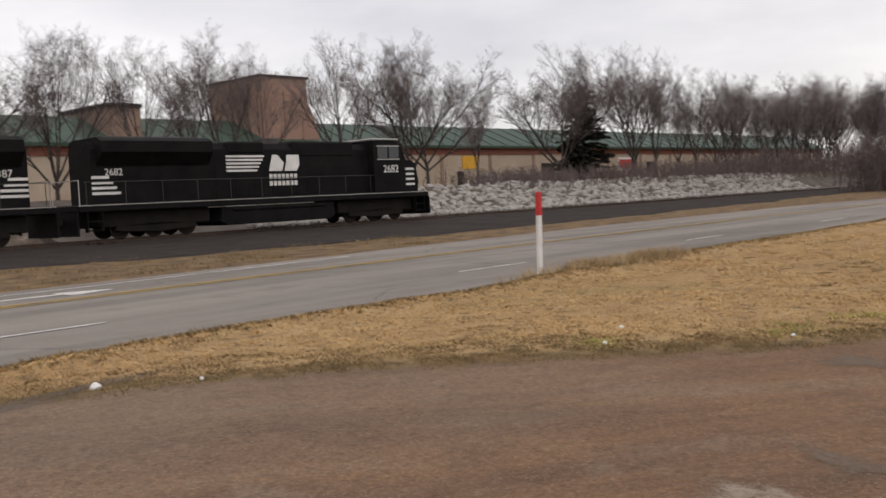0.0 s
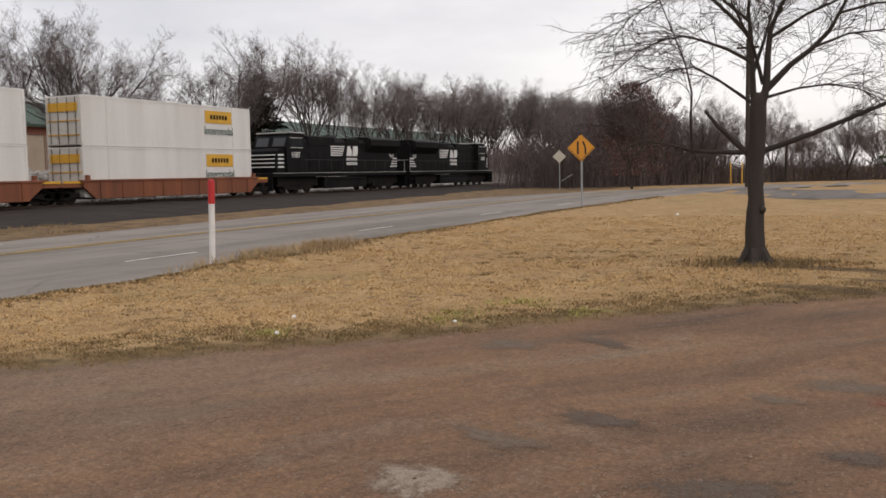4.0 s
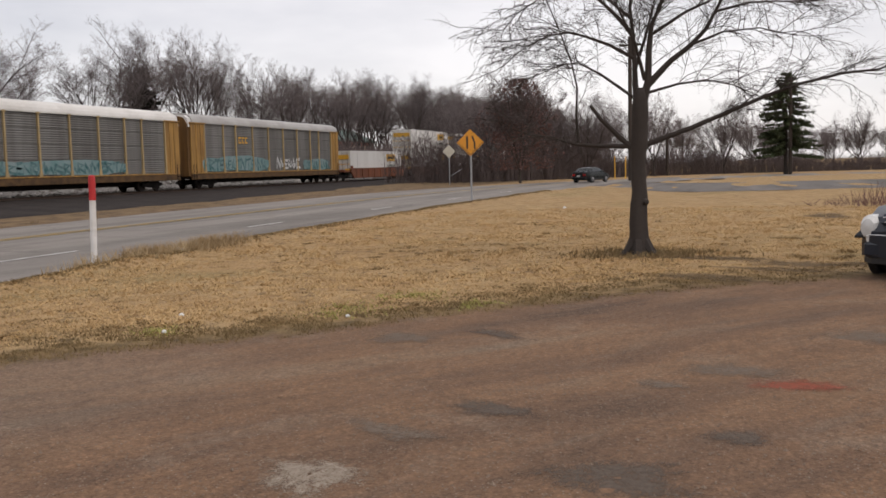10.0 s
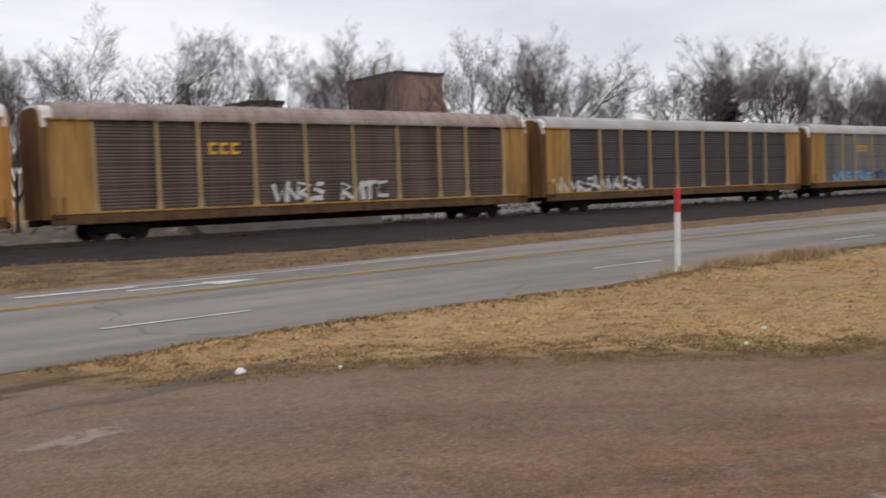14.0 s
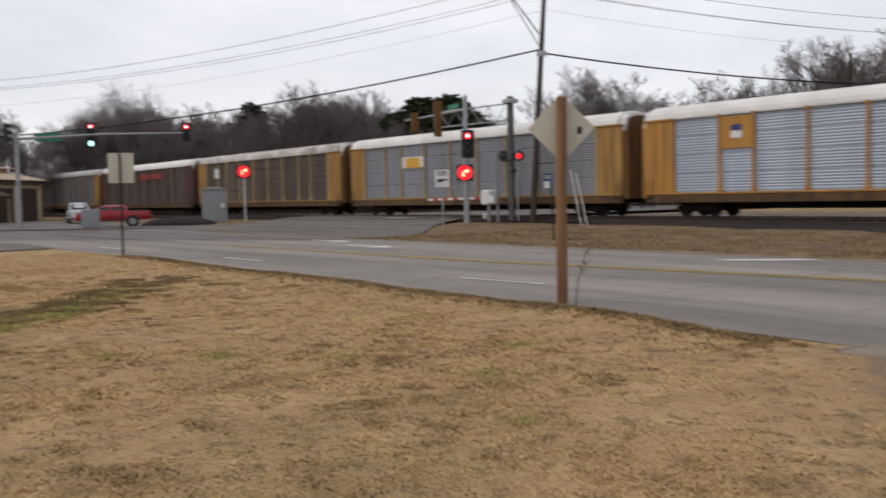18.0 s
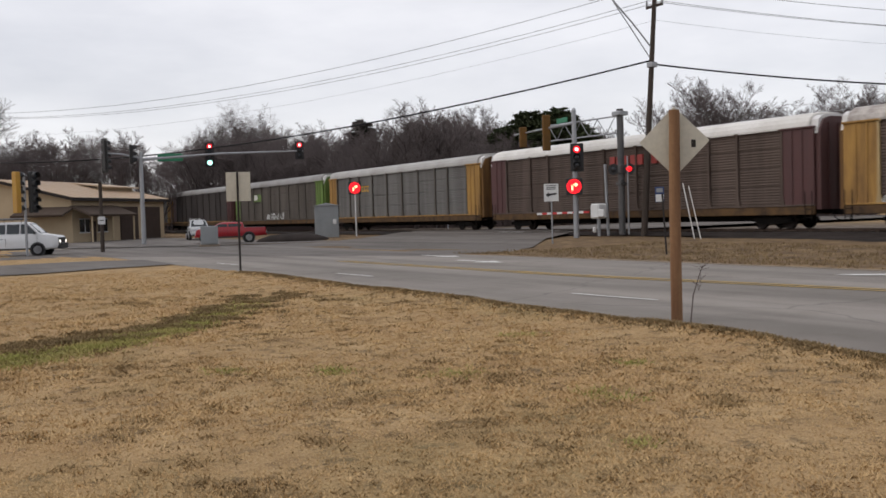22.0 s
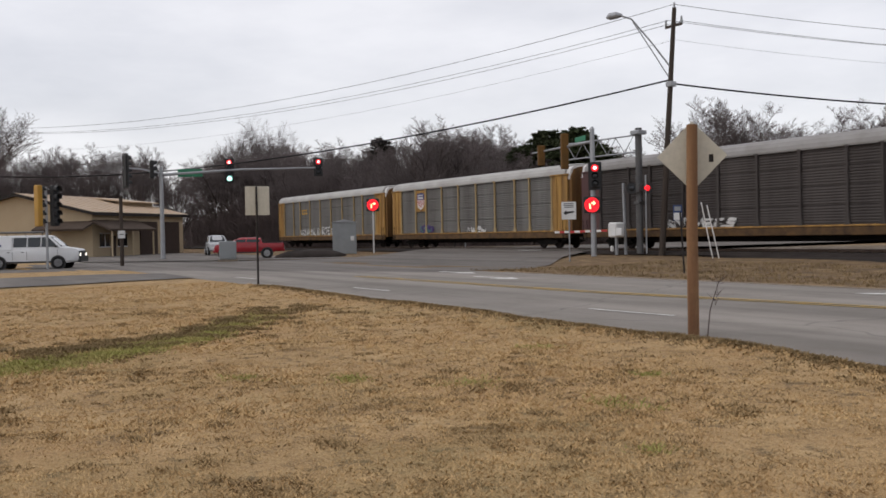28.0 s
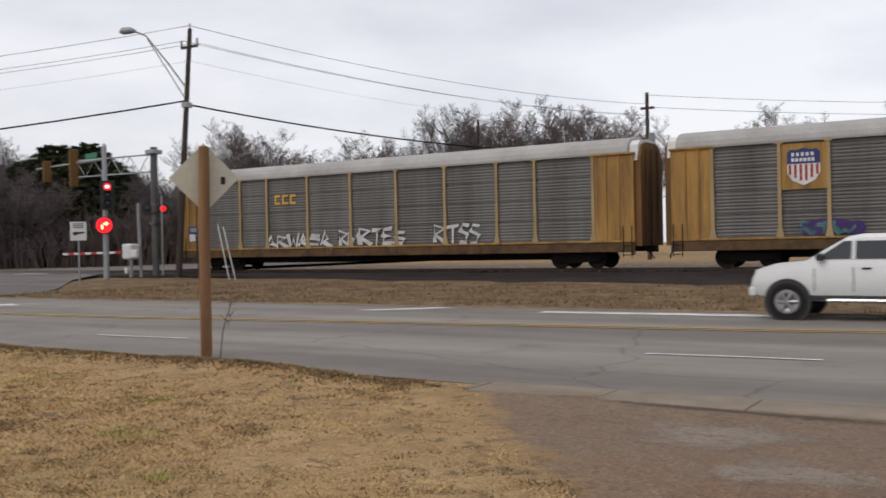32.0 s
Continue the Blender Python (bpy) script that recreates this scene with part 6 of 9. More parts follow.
    part("white_panel", Geo().box(-0.15, 0.15, -0.012, -0.007, -0.28, 0.0), SIGN_WHITE, pl)
    part("white_panel", Geo().box(-0.12, 0.12, -0.012, -0.007, 0.08, 0.24), CABINET, pl)

    for k, (dx, lean) in enumerate(((0, -0.55), (0.62, -0.58))):
        s = thing("marker_rod", pose(-35.2 + dx * 0.4, 36.0 + dx * 0.3, 0.28), "slanting white plastic marker rod", "marker rod", "marker rods by the track")
        part("rod", Geo().tube([(0, 0, -0.1), (lean * 0.7, lean * 0.65, 2.75 - k * 0.15)], 0.030, 6), MARKER_WHITE, s)

    m = thing("marker_post", pose(15.79, 12.05, 0.02, 0.6, 1.2, 0), "white utility marker post with red top", "marker post")
    part("post", Geo().rings([[(math.cos(2 * math.pi * i / 12) * 0.062, math.sin(2 * math.pi * i / 12) * 0.062, z) for i in range(12)] for z in (-0.2, 1.26)]), MARKER_WHITE, m)
    part("red_cap", Geo().rings([[(math.cos(2 * math.pi * i / 12) * r, math.sin(2 * math.pi * i / 12) * r, z) for i in range(12)] for r, z in ((0.067, 1.24), (0.067, 1.66), (0.062, 1.71), (0.03, 1.73))]), MARKER_RED, m, "red reflective top")

    for i, (x, y) in enumerate(((101.5, 12.6), (102.2, 11.6))):
        p = thing("yellow_marker", pose(x, y, 0), "thin yellow guy-wire marker", "marker", "yellow markers")
        part("rod", Geo().tube([(0, 0, 0), (-0.2 + 0.5 * i, 0, 2.4)], 0.06, 6), LOGO_YELLOW, p)
    z = thing("yellow_sign", pose(101, -17.5, 0), "small yellow roadside sign", "sign")
    part("post", Geo().tube([(0, 0, 0), (0, 0, 2.4)], 0.05, 6), GALV, z)
    part("plate", Geo().box(-0.05, 0.05, -0.6, 0.6, 2.0, 3.0, 0.02), LOGO_YELLOW, z)

    k = thing("stub_pole", pose(-64.4, 13.0, 0), "short brown wooden pole with a small white sign", "sign")
    part("shaft", Geo().tube([(0, 0, -0.2), (0, 0, 4.5)], [0.13, 0.11], 10), POLE_WOOD, k)
    pl = part("plate", Geo().box(-0.22, 0.22, -0.008, 0.008, -0.25, 0.25, 0.004), SIGN_WHITE, k)
    pl.matrix_local = pose(0.14, -0.03, 2.05, 0, 0, 78)
    part("text_bar", Geo().box(-0.14, 0.14, -0.014, -0.008, -0.02, 0.03), SIGN_BLACK, pl)

    y = thing("yard_lamp", pose(-91.0, 55.3, 0.2), "thin grey lamp post beside the wood", "lamp post")
    part("post", Geo().tube([(0, 0, -0.2), (0, 0, 3.0)], 0.07, 8), GALV, y)
    part("lantern", Geo().tube([(0, 0, 3.0), (0, 0, 3.1), (0, 0, 3.35), (0, 0, 3.5)], [0.08, 0.22, 0.2, 0.05], 10), SIGN_WHITE, y, "pale round lantern")


def utility_poles():
    p = thing("utility_pole", pose(-41.35, 38.7, 0.25), "dark wooden utility pole with street lamp arm", "utility pole")
    part("shaft", Geo().tube([(-0.25, -0.2, -0.3), (0.1, 0.1, 7), (0.45, 0.4, 14.1)], [0.19, 0.16, 0.12], 12), POLE_WOOD, p)
    part("cross_bracket", Geo().box(-0.25, 1.1, 0.30, 0.42, 13.0, 13.15, 0.02), POLE_WOOD, p)
    for dx in (-0.2, 1.05):
        part("insulator", Geo().tube([(dx, 0.36, 13.1), (dx, 0.36, 13.5)], [0.07, 0.05], 8), CABINET, p)
    part("top_pin", Geo().tube([(0.45, 0.4, 14.05), (0.45, 0.4, 14.4)], 0.05, 6), GALV, p)
    part("lamp_arm", Geo().tube([(0.35, 0.25, 10.6), (-0.4, -0.6, 12.2), (-1.15, -1.4, 13.6), (-1.6, -1.85, 13.85)], 0.05, 6), GALV, p)
    part("arm_brace", Geo().tube([(0.3, 0.25, 9.9), (-0.4, -0.55, 11.7), (-1.1, -1.35, 13.45)], 0.035, 6), GALV, p)
    part("lamp_head", Geo().tube([(-1.5, -1.78, 13.85), (-1.75, -2.0, 13.88), (-2.05, -2.25, 13.84), (-2.2, -2.38, 13.78)], [0.08, 0.20, 0.20, 0.06], 10), GALV, p, "grey cobra-head street lamp")
    part("cable_clamp", Geo().box(0.05, 0.5, 0.0, 0.45, 9.6, 9.9, 0.03), GALV, p)
    q = thing("utility_pole", pose(-27.7, 77.7, 0.4), "wooden utility pole with a transformer", "utility pole")
    part("shaft", Geo().tube([(0, 0, -0.3), (0, 0, 13.8)], [0.20, 0.15], 10), POLE_WOOD, q)
    part("cross_arm", Geo().box(-0.6, 0.6, -0.08, 0.08, 12.4, 12.6, 0.02), POLE_WOOD, q)
    part("transformer", Geo().tube([(0.35, 0, 9.3), (0.35, 0, 10.4)], 0.28, 12), CABINET, q)
    r = thing("utility_pole", pose(-128, 2, 0), "wooden utility pole beyond the crossing", "utility pole")
    part("shaft", Geo().tube([(0, 0, -0.3), (0, 0, 15.7)], [0.18, 0.13], 10), POLE_WOOD, r)
    s = thing("utility_pole", pose(-46.5, 82, 0.4), "wooden utility pole behind the track", "utility pole")
    part("shaft", Geo().tube([(0, 0, -0.3), (0, 0, 13.6)], [0.18, 0.13], 8), POLE_WOOD, s)
    u = thing("utility_pole", pose(92.5, 10.0, 0), "weathered grey roadside utility pole", "utility pole")
    part("shaft", Geo().tube([(0, 0, -0.3), (0, 0, 13.5)], [0.24, 0.17], 10), POLE_WOOD, u)
    part("cross_arm", Geo().box(-0.06, 0.06, -1.0, 1.0, 12.6, 12.8, 0.02), POLE_WOOD, u)
    v = thing("utility_pole", pose(111, -5.1, 0), "weathered grey pole before the evergreen", "utility pole")
    part("shaft", Geo().tube([(0, 0, -0.3), (0, 0, 10.5)], [0.22, 0.15], 10), POLE_WOOD, v)
    x = thing("utility_pole", pose(120, 8.6, 0), "weathered roadside utility pole", "utility pole")
    part("shaft", Geo().tube([(0, 0, -0.3), (0, 0, 5.2)], [0.2, 0.15], 8), POLE_WOOD, x)

    def span(name, a, b, sag, r_, mat, label):
        pts = []
        for i in range(25):
            t = i / 24
            pts.append((a[0] + (b[0] - a[0]) * t, a[1] + (b[1] - a[1]) * t, a[2] + (b[2] - a[2]) * t - 4 * sag * t * (1 - t)))
        setting(name, Geo().tube(pts, r_, 4), mat, label, True, "", "cable")

    top = (-40.9, 39.1, 14.6)
    for dx, z0, z1, sag, w in ((0, 14.54, 15.83, 3.0, 0.016), (-0.5, 13.72, 15.6, 3.05, 0.014), (0.6, 13.48, 15.7, 3.2, 0.014), (0, 12.52, 13.2, 2.75, 0.007)):
        span("power_line", (top[0] + dx, top[1], z0), (-128, 2, z1), sag, w, WIRE_THIN, "thin overhead power line")
        span("power_line", (top[0] + dx, top[1], z0), (-27.7 + dx, 77.7, z0 - 1.3), 0.8, w, WIRE_THIN, "thin overhead power line")
    span("telephone_cable", (-41.1, 38.9, 10.25), (-128, 2, 10.4), 2.75, 0.05, WIRE, "thick black overhead cable")
    span("telephone_cable", (-41.1, 38.9, 10.05), (-27.7, 77.7, 9.2), 0.9, 0.05, WIRE, "thick black overhead cable")
    span("power_line", (-27.7, 77.7, 14.0), (20, 110, 13.5), 0.8, 0.018, WIRE_THIN, "thin overhead power line")
    span("power_line", (-27.1, 77.7, 12.9), (20, 110, 12.5), 0.8, 0.018, WIRE_THIN, "thin overhead power line")


make_warehouse()
make_garage()
mast_signals()
corner_signals()
crossing_equipment()
signs()
utility_poles()


# ---- vehicles ----
TYRE = surf("tyre_rubber", (0.018, 0.018, 0.019), (0.035, 0.032, 0.03), 0.85, fine=30)
RIM = surf("alloy_rim", (0.42, 0.42, 0.43), (0.18, 0.17, 0.16), 0.35, 0.8, fine=30)
HUBCAP = surf("steel_wheel", (0.30, 0.30, 0.31), (0.14, 0.13, 0.13), 0.45, 0.6)
CAR_GLASS = glass("car_glass", (0.025, 0.030, 0.034), 0.05)
PLASTIC = surf("black_plastic", (0.022, 0.022, 0.023), (0.035, 0.035, 0.035), 0.6, fine=40)
LAMP_CLEAR = glass("headlamp", (0.62, 0.62, 0.60), 0.12)
LAMP_RED = surf("tail_lamp", (0.36, 0.012, 0.012), None, 0.25, amount=0.1)
PLATE_PALE = surf("number_plate", (0.46, 0.46, 0.45), (0.38, 0.38, 0.37), 0.5)
CHROME = surf("chrome_trim", (0.62, 0.62, 0.63), (0.45, 0.45, 0.45), 0.2, 0.95, fine=40, amount=0.2)


def paint(name, c, rough=0.28):
    return surf(name, c, tuple(k * 0.72 for k in c), rough, 0.0, fine=60, coarse=1.0, amount=0.35, bump=0.02, coat=0.12)


def vehicle(name, label, category, m, paint_, L, Wd, deck, cabin, roof_z, wheels, clear=0.26, r=0.33, side_cuts=(), rim=None, bed=None, two_box=False, group="", narrow=0.80):
    """deck: (x, top) of the lower body from tail to nose; cabin: x of rear foot, rear top, front top, front foot; side_cuts: x of the pillars."""
    v = thing(name, m, label, category, group)
    hw = Wd / 2
    rim = rim or RIM
    xs, tops = [d[0] for d in deck], [d[1] for d in deck]
    a, b, c, d = cabin

    def belt(x):
        return float(np.interp(x, xs, tops))

    def crown(x):
        """Top of the car at x: hood, windscreen, roof, tail."""
        if x <= a or x >= d:
            return belt(x)
        return float(np.interp(x, [a, a + (b - a) * 0.7, b, b + 0.25, c - 0.3, c, d - (d - c) * 0.7, d], [belt(a), belt(a) + (roof_z - belt(a)) * 0.80, roof_z - 0.06, roof_z - 0.01, roof_z, roof_z - 0.05, belt(d) + (roof_z - 0.05 - belt(d)) * 0.72, belt(d)]))
    cut = sorted(set(xs) | {a, a + (b - a) * 0.7, b, b + 0.25, c - 0.3, c, d - (d - c) * 0.7, d} | {(b + c) / 2})
    rings = []
    for x in cut:
        e = min(x - xs[0], xs[-1] - x)
        k = narrow + (1 - narrow) * min(1.0, (max(e, 0) / 0.75)) ** 0.5
        low = clear + max(0.0, 0.16 - e * 0.4)
        zb, zt = min(belt(x), crown(x)), crown(x)
        up = max(zt - zb, 0.0)
        wt = hw * k * (0.955 - 0.27 * up)
        half = [(hw * k * 0.90, low), (hw * k * 0.985, low + 0.12), (hw * k, low + (zb - low) * 0.55), (hw * k * 0.985, zb - 0.10), (hw * k * 0.955, zb - 0.02), (wt, max(zt - 0.07, zb - 0.01)), (wt - 0.10, zt - 0.012), (wt * 0.5, zt + 0.012)]
        rings.append([(x, -y, z) for y, z in half] + [(x, y, z) for y, z in reversed(half)])
    me = Geo().rings(rings).mesh("body", paint_, True)
    me.set_sharp_from_angle(angle=radians(32))
    body = part("body", me, None, v)

    def pane(pts, nm):
        """A pane lying proud of the quad pts."""
        p = [Vector(q) for q in pts]
        n = (p[1] - p[0]).cross(p[2] - p[0]).normalized()
        mid = sum(p, Vector()) / 4
        if n.dot(mid - Vector(((a + d) / 2, 0, roof_z - 0.5))) < 0:
            n = -n
        o = n * 0.016
        part(nm, Geo().add([q - o for q in p] + [q + o for q in p], [(0, 1, 2, 3), (7, 6, 5, 4), (0, 1, 5, 4), (1, 2, 6, 5), (2, 3, 7, 6), (3, 0, 4, 7)]), CAR_GLASS, body)

    def half_at(x, z):
        """Half width of the glasshouse at height z."""
        zb = belt(x)
        t = (z - zb) / max(roof_z - 0.07 - zb, 0.05)
        return hw * 0.955 + (hw * (0.955 - 0.27 * (roof_z - zb)) - hw * 0.955) * t
    # windscreen and rear window
    for fx, tx, nm in ((d, c, "windscreen"), (a, b, "rear_window")):
        z0, z1 = belt(fx) + 0.05, roof_z - 0.13
        x0, x1 = fx + (tx - fx) * 0.08, fx + (tx - fx) * 0.93
        y0, y1 = half_at(fx, belt(fx)) - 0.16, half_at(tx, z1) - 0.13
        zm = belt(fx) + (roof_z - 0.05 - belt(fx)) * 0.72
        pane([(x0, -y0, z0), (x0, y0, z0), (x1, y1, z1 + 0.03), (x1, -y1, z1 + 0.03)], nm)
    zl, zh = max(belt(a), belt((a + d) / 2), belt(d)) + 0.05, roof_z - 0.14
    rise = roof_z - zl

    def rear_edge(z):
        return a + (b - a) * (z - belt(a)) / (roof_z - belt(a)) + 0.16

    def front_edge(z):
        return d + (c - d) * (z - belt(d)) / (roof_z - belt(d)) - 0.16
    cuts = [None, *side_cuts, None]
    for s in (-1, 1):
        for u0, u1 in zip(cuts, cuts[1:]):
            p = []
            for z, left in ((zl, 1), (zl, 0), (zh, 0), (zh, 1)):
                x = (rear_edge(z) if u0 is None else max(u0 + 0.04, rear_edge(z))) if left else (front_edge(z) if u1 is None else min(u1 - 0.04, front_edge(z)))
                p.append((x, s * (half_at(x, z) + 0.004), z))
            pane(p, "side_window")
        for x in list(side_cuts)[:2]:
            part("door_handle", Geo().box(x - 0.34, x - 0.16, s * hw * 0.99 - 0.02, s * hw * 0.99 + 0.02, belt(x) - 0.17, belt(x) - 0.13, 0.01), PLASTIC, body)
            part("door_seam", Geo().box(x - 0.008, x + 0.008, s * hw - 0.012, s * hw + 0.003, clear + 0.2, belt(x) - 0.12), PLASTIC, body)
        part("door_seam", Geo().box(d - 0.22, d - 0.205, s * hw - 0.012, s * hw + 0.003, clear + 0.2, belt(d) - 0.14), PLASTIC, body)
        part("mirror", Geo().box(d - 0.42, d - 0.26, s * (hw + 0.05) - 0.10, s * (hw + 0.05) + 0.09, belt(d) + 0.02, belt(d) + 0.17, 0.04), PLASTIC, v)
        part("sill_trim", Geo().box(wheels[0] + r + 0.06, wheels[1] - r - 0.06, s * hw * 0.985 - 0.03, s * hw * 0.985 + 0.015, clear + 0.02, clear + 0.12, 0.015), PLASTIC, v)
    nose, tail = deck[-1], deck[0]
    for s in (-1, 1):
        part("headlight", Geo().box(nose[0] - 0.14, nose[0] + 0.02, s * hw * 0.60 - 0.17, s * hw * 0.60 + 0.17, nose[1] - 0.22, nose[1] - 0.04, 0.03), LAMP_CLEAR, v)
        part("tail_light", Geo().box(tail[0] - 0.02, tail[0] + 0.12, s * hw * 0.62 - 0.15, s * hw * 0.62 + 0.15, tail[1] - 0.26, tail[1] - 0.08, 0.03), LAMP_RED, v)
    part("front_bumper", Geo().box(nose[0] - 0.10, nose[0] + 0.07, -hw * 0.84, hw * 0.84, clear + 0.06, clear + 0.30, 0.05), paint_ if not two_box else PLASTIC, v)
    part("rear_bumper", Geo().box(tail[0] - 0.08, tail[0] + 0.10, -hw * 0.84, hw * 0.84, clear + 0.10, clear + 0.32, 0.05), paint_ if not two_box else PLASTIC, v)
    part("grille", Geo().box(nose[0] - 0.04, nose[0] + 0.03, -hw * 0.40, hw * 0.40, nose[1] - 0.24, nose[1] - 0.08, 0.02), PLASTIC, v)
    part("rear_plate", Geo().box(tail[0] - 0.11, tail[0] - 0.08, -0.16, 0.16, clear + 0.34, clear + 0.50), PLATE_PALE, v)
    if bed:
        x0, x1, zb = bed
        part("cargo_bed", Geo().box(x0, x1, -hw + 0.12, hw - 0.12, zb + 0.002, zb + 0.03), PLASTIC, v)
    tyre = Geo().wheel((0, 0, 0), r, 0.22, n=26, dish=0.1).mesh("wheel", TYRE)
    hub = Geo().wheel((0, 0, 0), r * 0.66, 0.18, n=20, dish=0.05)
    for k in range(6):
        t = 2 * math.pi * k / 6
        hub.tube([(0, -0.105, 0), (math.cos(t) * r * 0.56, -0.105, math.sin(t) * r * 0.56)], 0.035, 5)
    hub = hub.mesh("rim", rim)
    for x in wheels:
        for s in (-1, 1):
            part("wheel_arch", Geo().tube([(x, s * hw * 0.90, r + 0.01), (x, s * (hw + 0.012), r + 0.01)], r * 1.22, 24), PLASTIC, v)
            w = part("wheel", tyre, None, v)
            w.matrix_local = pose(x, s * (hw - 0.07), r, 0, 0, 0 if s < 0 else 180)
            h = part("rim", hub, None, w)
            h.location = (0, -0.035, 0)
    return v


def sedan(m, label, paint_, group=""):
    return vehicle("sedan", label, "car", m, paint_, 4.4, 1.72,
                   [(-2.20, 0.86), (-2.12, 0.96), (-1.25, 0.98), (0.0, 0.93), (0.85, 0.92), (1.75, 0.80), (2.08, 0.69), (2.20, 0.58)],
                   (-1.62, -0.90, 0.22, 1.05), 1.38, (-1.30, 1.27), 0.20, 0.31, (-0.36,), group=group)


def pickup(m, label, paint_, name="pickup_truck", tall=1.76):
    return vehicle(name, label, "pickup truck", m, paint_, 5.4, 1.88,
                   [(-2.72, 1.12), (-2.66, 1.18), (-1.10, 1.18), (-1.05, 1.20), (0.95, 1.22), (1.58, 1.21), (2.2, 1.16), (2.55, 1.06), (2.66, 0.86)],
                   (-1.05, -0.92, 0.76, 1.58), tall, (-1.40, 1.90), 0.40, 0.385, (-0.25, 0.62) if tall > 1.7 else (0.2,), bed=(-2.58, -1.12, 1.19))


BLACK_CAR = paint("sedan_black_green", (0.005, 0.008, 0.008), 0.3)
BLACK_CAR.node_tree.nodes["Principled BSDF"].inputs["Coat Weight"].default_value = 0.0
BLACK_CAR.node_tree.nodes["Principled BSDF"].inputs["Specular IOR Level"].default_value = 0.3
WHITE_TRUCK = paint("truck_white", (0.74, 0.74, 0.73), 0.3)
RED_TRUCK = paint("truck_red", (0.33, 0.010, 0.018), 0.35)
VAN_LAMP = glow("lit_headlamp", (1.0, 0.95, 0.85), 1.5)
SILVER_CAR = paint("silver_paint", (0.42, 0.43, 0.44), 0.3)
VAN_WHITE = paint("van_white", (0.70, 0.71, 0.72), 0.35)
STEEL_BLUE_CAR = paint("steel_blue_paint", (0.012, 0.018, 0.030), 0.35)
RED_CAR = paint("red_paint", (0.28, 0.02, 0.02), 0.3)

black_car = sedan(pose(10.8, 13.5, 0.0), "black four-door sedan driving away on the road", BLACK_CAR)
white_truck = pickup(pose(110, -60, 0.0, 0, 0, 90), "white four-door pickup driving on the far lane", WHITE_TRUCK)
part("side_step", Geo().tube([(-0.9, -0.98, 0.42), (1.1, -0.98, 0.42)], 0.045, 8), CHROME, white_truck)
part("side_step", Geo().tube([(-0.9, 0.98, 0.42), (1.1, 0.98, 0.42)], 0.045, 8), CHROME, white_truck)
red_truck = pickup(pose(-73.6, 24.6, 0.06, 0, 0, -108), "red pickup parked in the garage yard", RED_TRUCK, tall=1.62)
pickup(pose(-92.0, 27.5, 0.06, 0, 0, -12), "silver pickup parked in the yard, facing the street", SILVER_CAR, tall=1.9)
sedan(pose(-98.5, 33.5, 0.06, 0, 0, -30), "white sedan parked beside the garage", VAN_WHITE)
sedan(pose(-70.0, 2.4, 0.0, 0, 0, 84), "white sedan waiting behind the van", VAN_WHITE)

# parked cars on the terrace by the warehouse
for x, c, lab in ((86, SILVER_CAR, "silver sedan parked by the warehouse"), (92.5, BLACK_CAR, "black sedan parked by the warehouse"), (99, BLACK_CAR, "black sedan parked by the warehouse wall"),
                  (105, VAN_WHITE, "white sedan parked by the warehouse"), (112, RED_CAR, "red sedan parked by the warehouse"), (119, SILVER_CAR, "silver sedan parked near a tree"), (140, BLACK_CAR, "dark sedan parked by the warehouse")):
    sedan(pose(x, 72.0 + (x * 7 % 3) * 0.4, 2.58, 0, 0, 90 + (x * 13 % 9) - 4), lab, c, "cars parked by the warehouse")


def van(m):
    v = vehicle("cargo_van", "white cargo van with roof ladder rack, waiting", "van", m, VAN_WHITE, 5.9, 2.0,
                [(-2.95, 1.10), (-2.9, 1.18), (-2.6, 1.18), (0.5, 1.20), (1.8, 1.32), (2.3, 1.28), (2.8, 1.20), (2.95, 1.05)],
                (-2.88, -2.80, 1.15, 1.95), 2.08, (-1.75, 1.75), 0.36, 0.37, (-0.95, -0.1, 0.72), HUBCAP, two_box=True, narrow=0.9)
    for s in (-1, 1):
        part("cargo_panel", Geo().slab([(s * 0.985, 1.2), (s * 0.80, 1.97), (s * 0.76, 1.97), (s * 0.94, 1.2)], "x", -2.78, -0.99), VAN_WHITE, v)
    for y in (-0.7, 0.7):
        part("rack_rail", Geo().tube([(-2.6, y, 2.24), (0.9, y, 2.24)], 0.03, 6), PLASTIC, v)
    for x in (-2.4, -1.3, -0.2, 0.8):
        part("rack_bar", Geo().tube([(x, -0.8, 2.04), (x, -0.8, 2.24), (x, 0.8, 2.24), (x, 0.8, 2.04)], 0.025, 6), PLASTIC, v)
    part("ladder", Geo().box(-2.7, 0.7, -0.55, -0.50, 2.27, 2.33).box(-2.7, 0.7, -0.15, -0.10, 2.27, 2.33), HUBCAP, v)
    part("side_logo", Geo().box(-2.3, -1.6, -0.955, -0.930, 1.40, 1.52), SIGN_BLUE, v)
    part("front_grille", Geo().box(2.80, 2.99, -0.78, 0.78, 0.62, 1.08, 0.03), PLASTIC, v)
    part("push_bar", Geo().box(2.93, 3.10, -0.85, 0.85, 0.40, 0.75, 0.03), PLASTIC, v)
    for y in (-0.66, 0.66):
        part("lamp_glow", Geo().tube([(2.98, y, 0.85), (3.02, y, 0.85)], [0.11, 0.10], 10), VAN_LAMP, v, "lit headlamp")
    return v


van(pose(-64.6, 7.7, 0.0, 0, 0, 66))


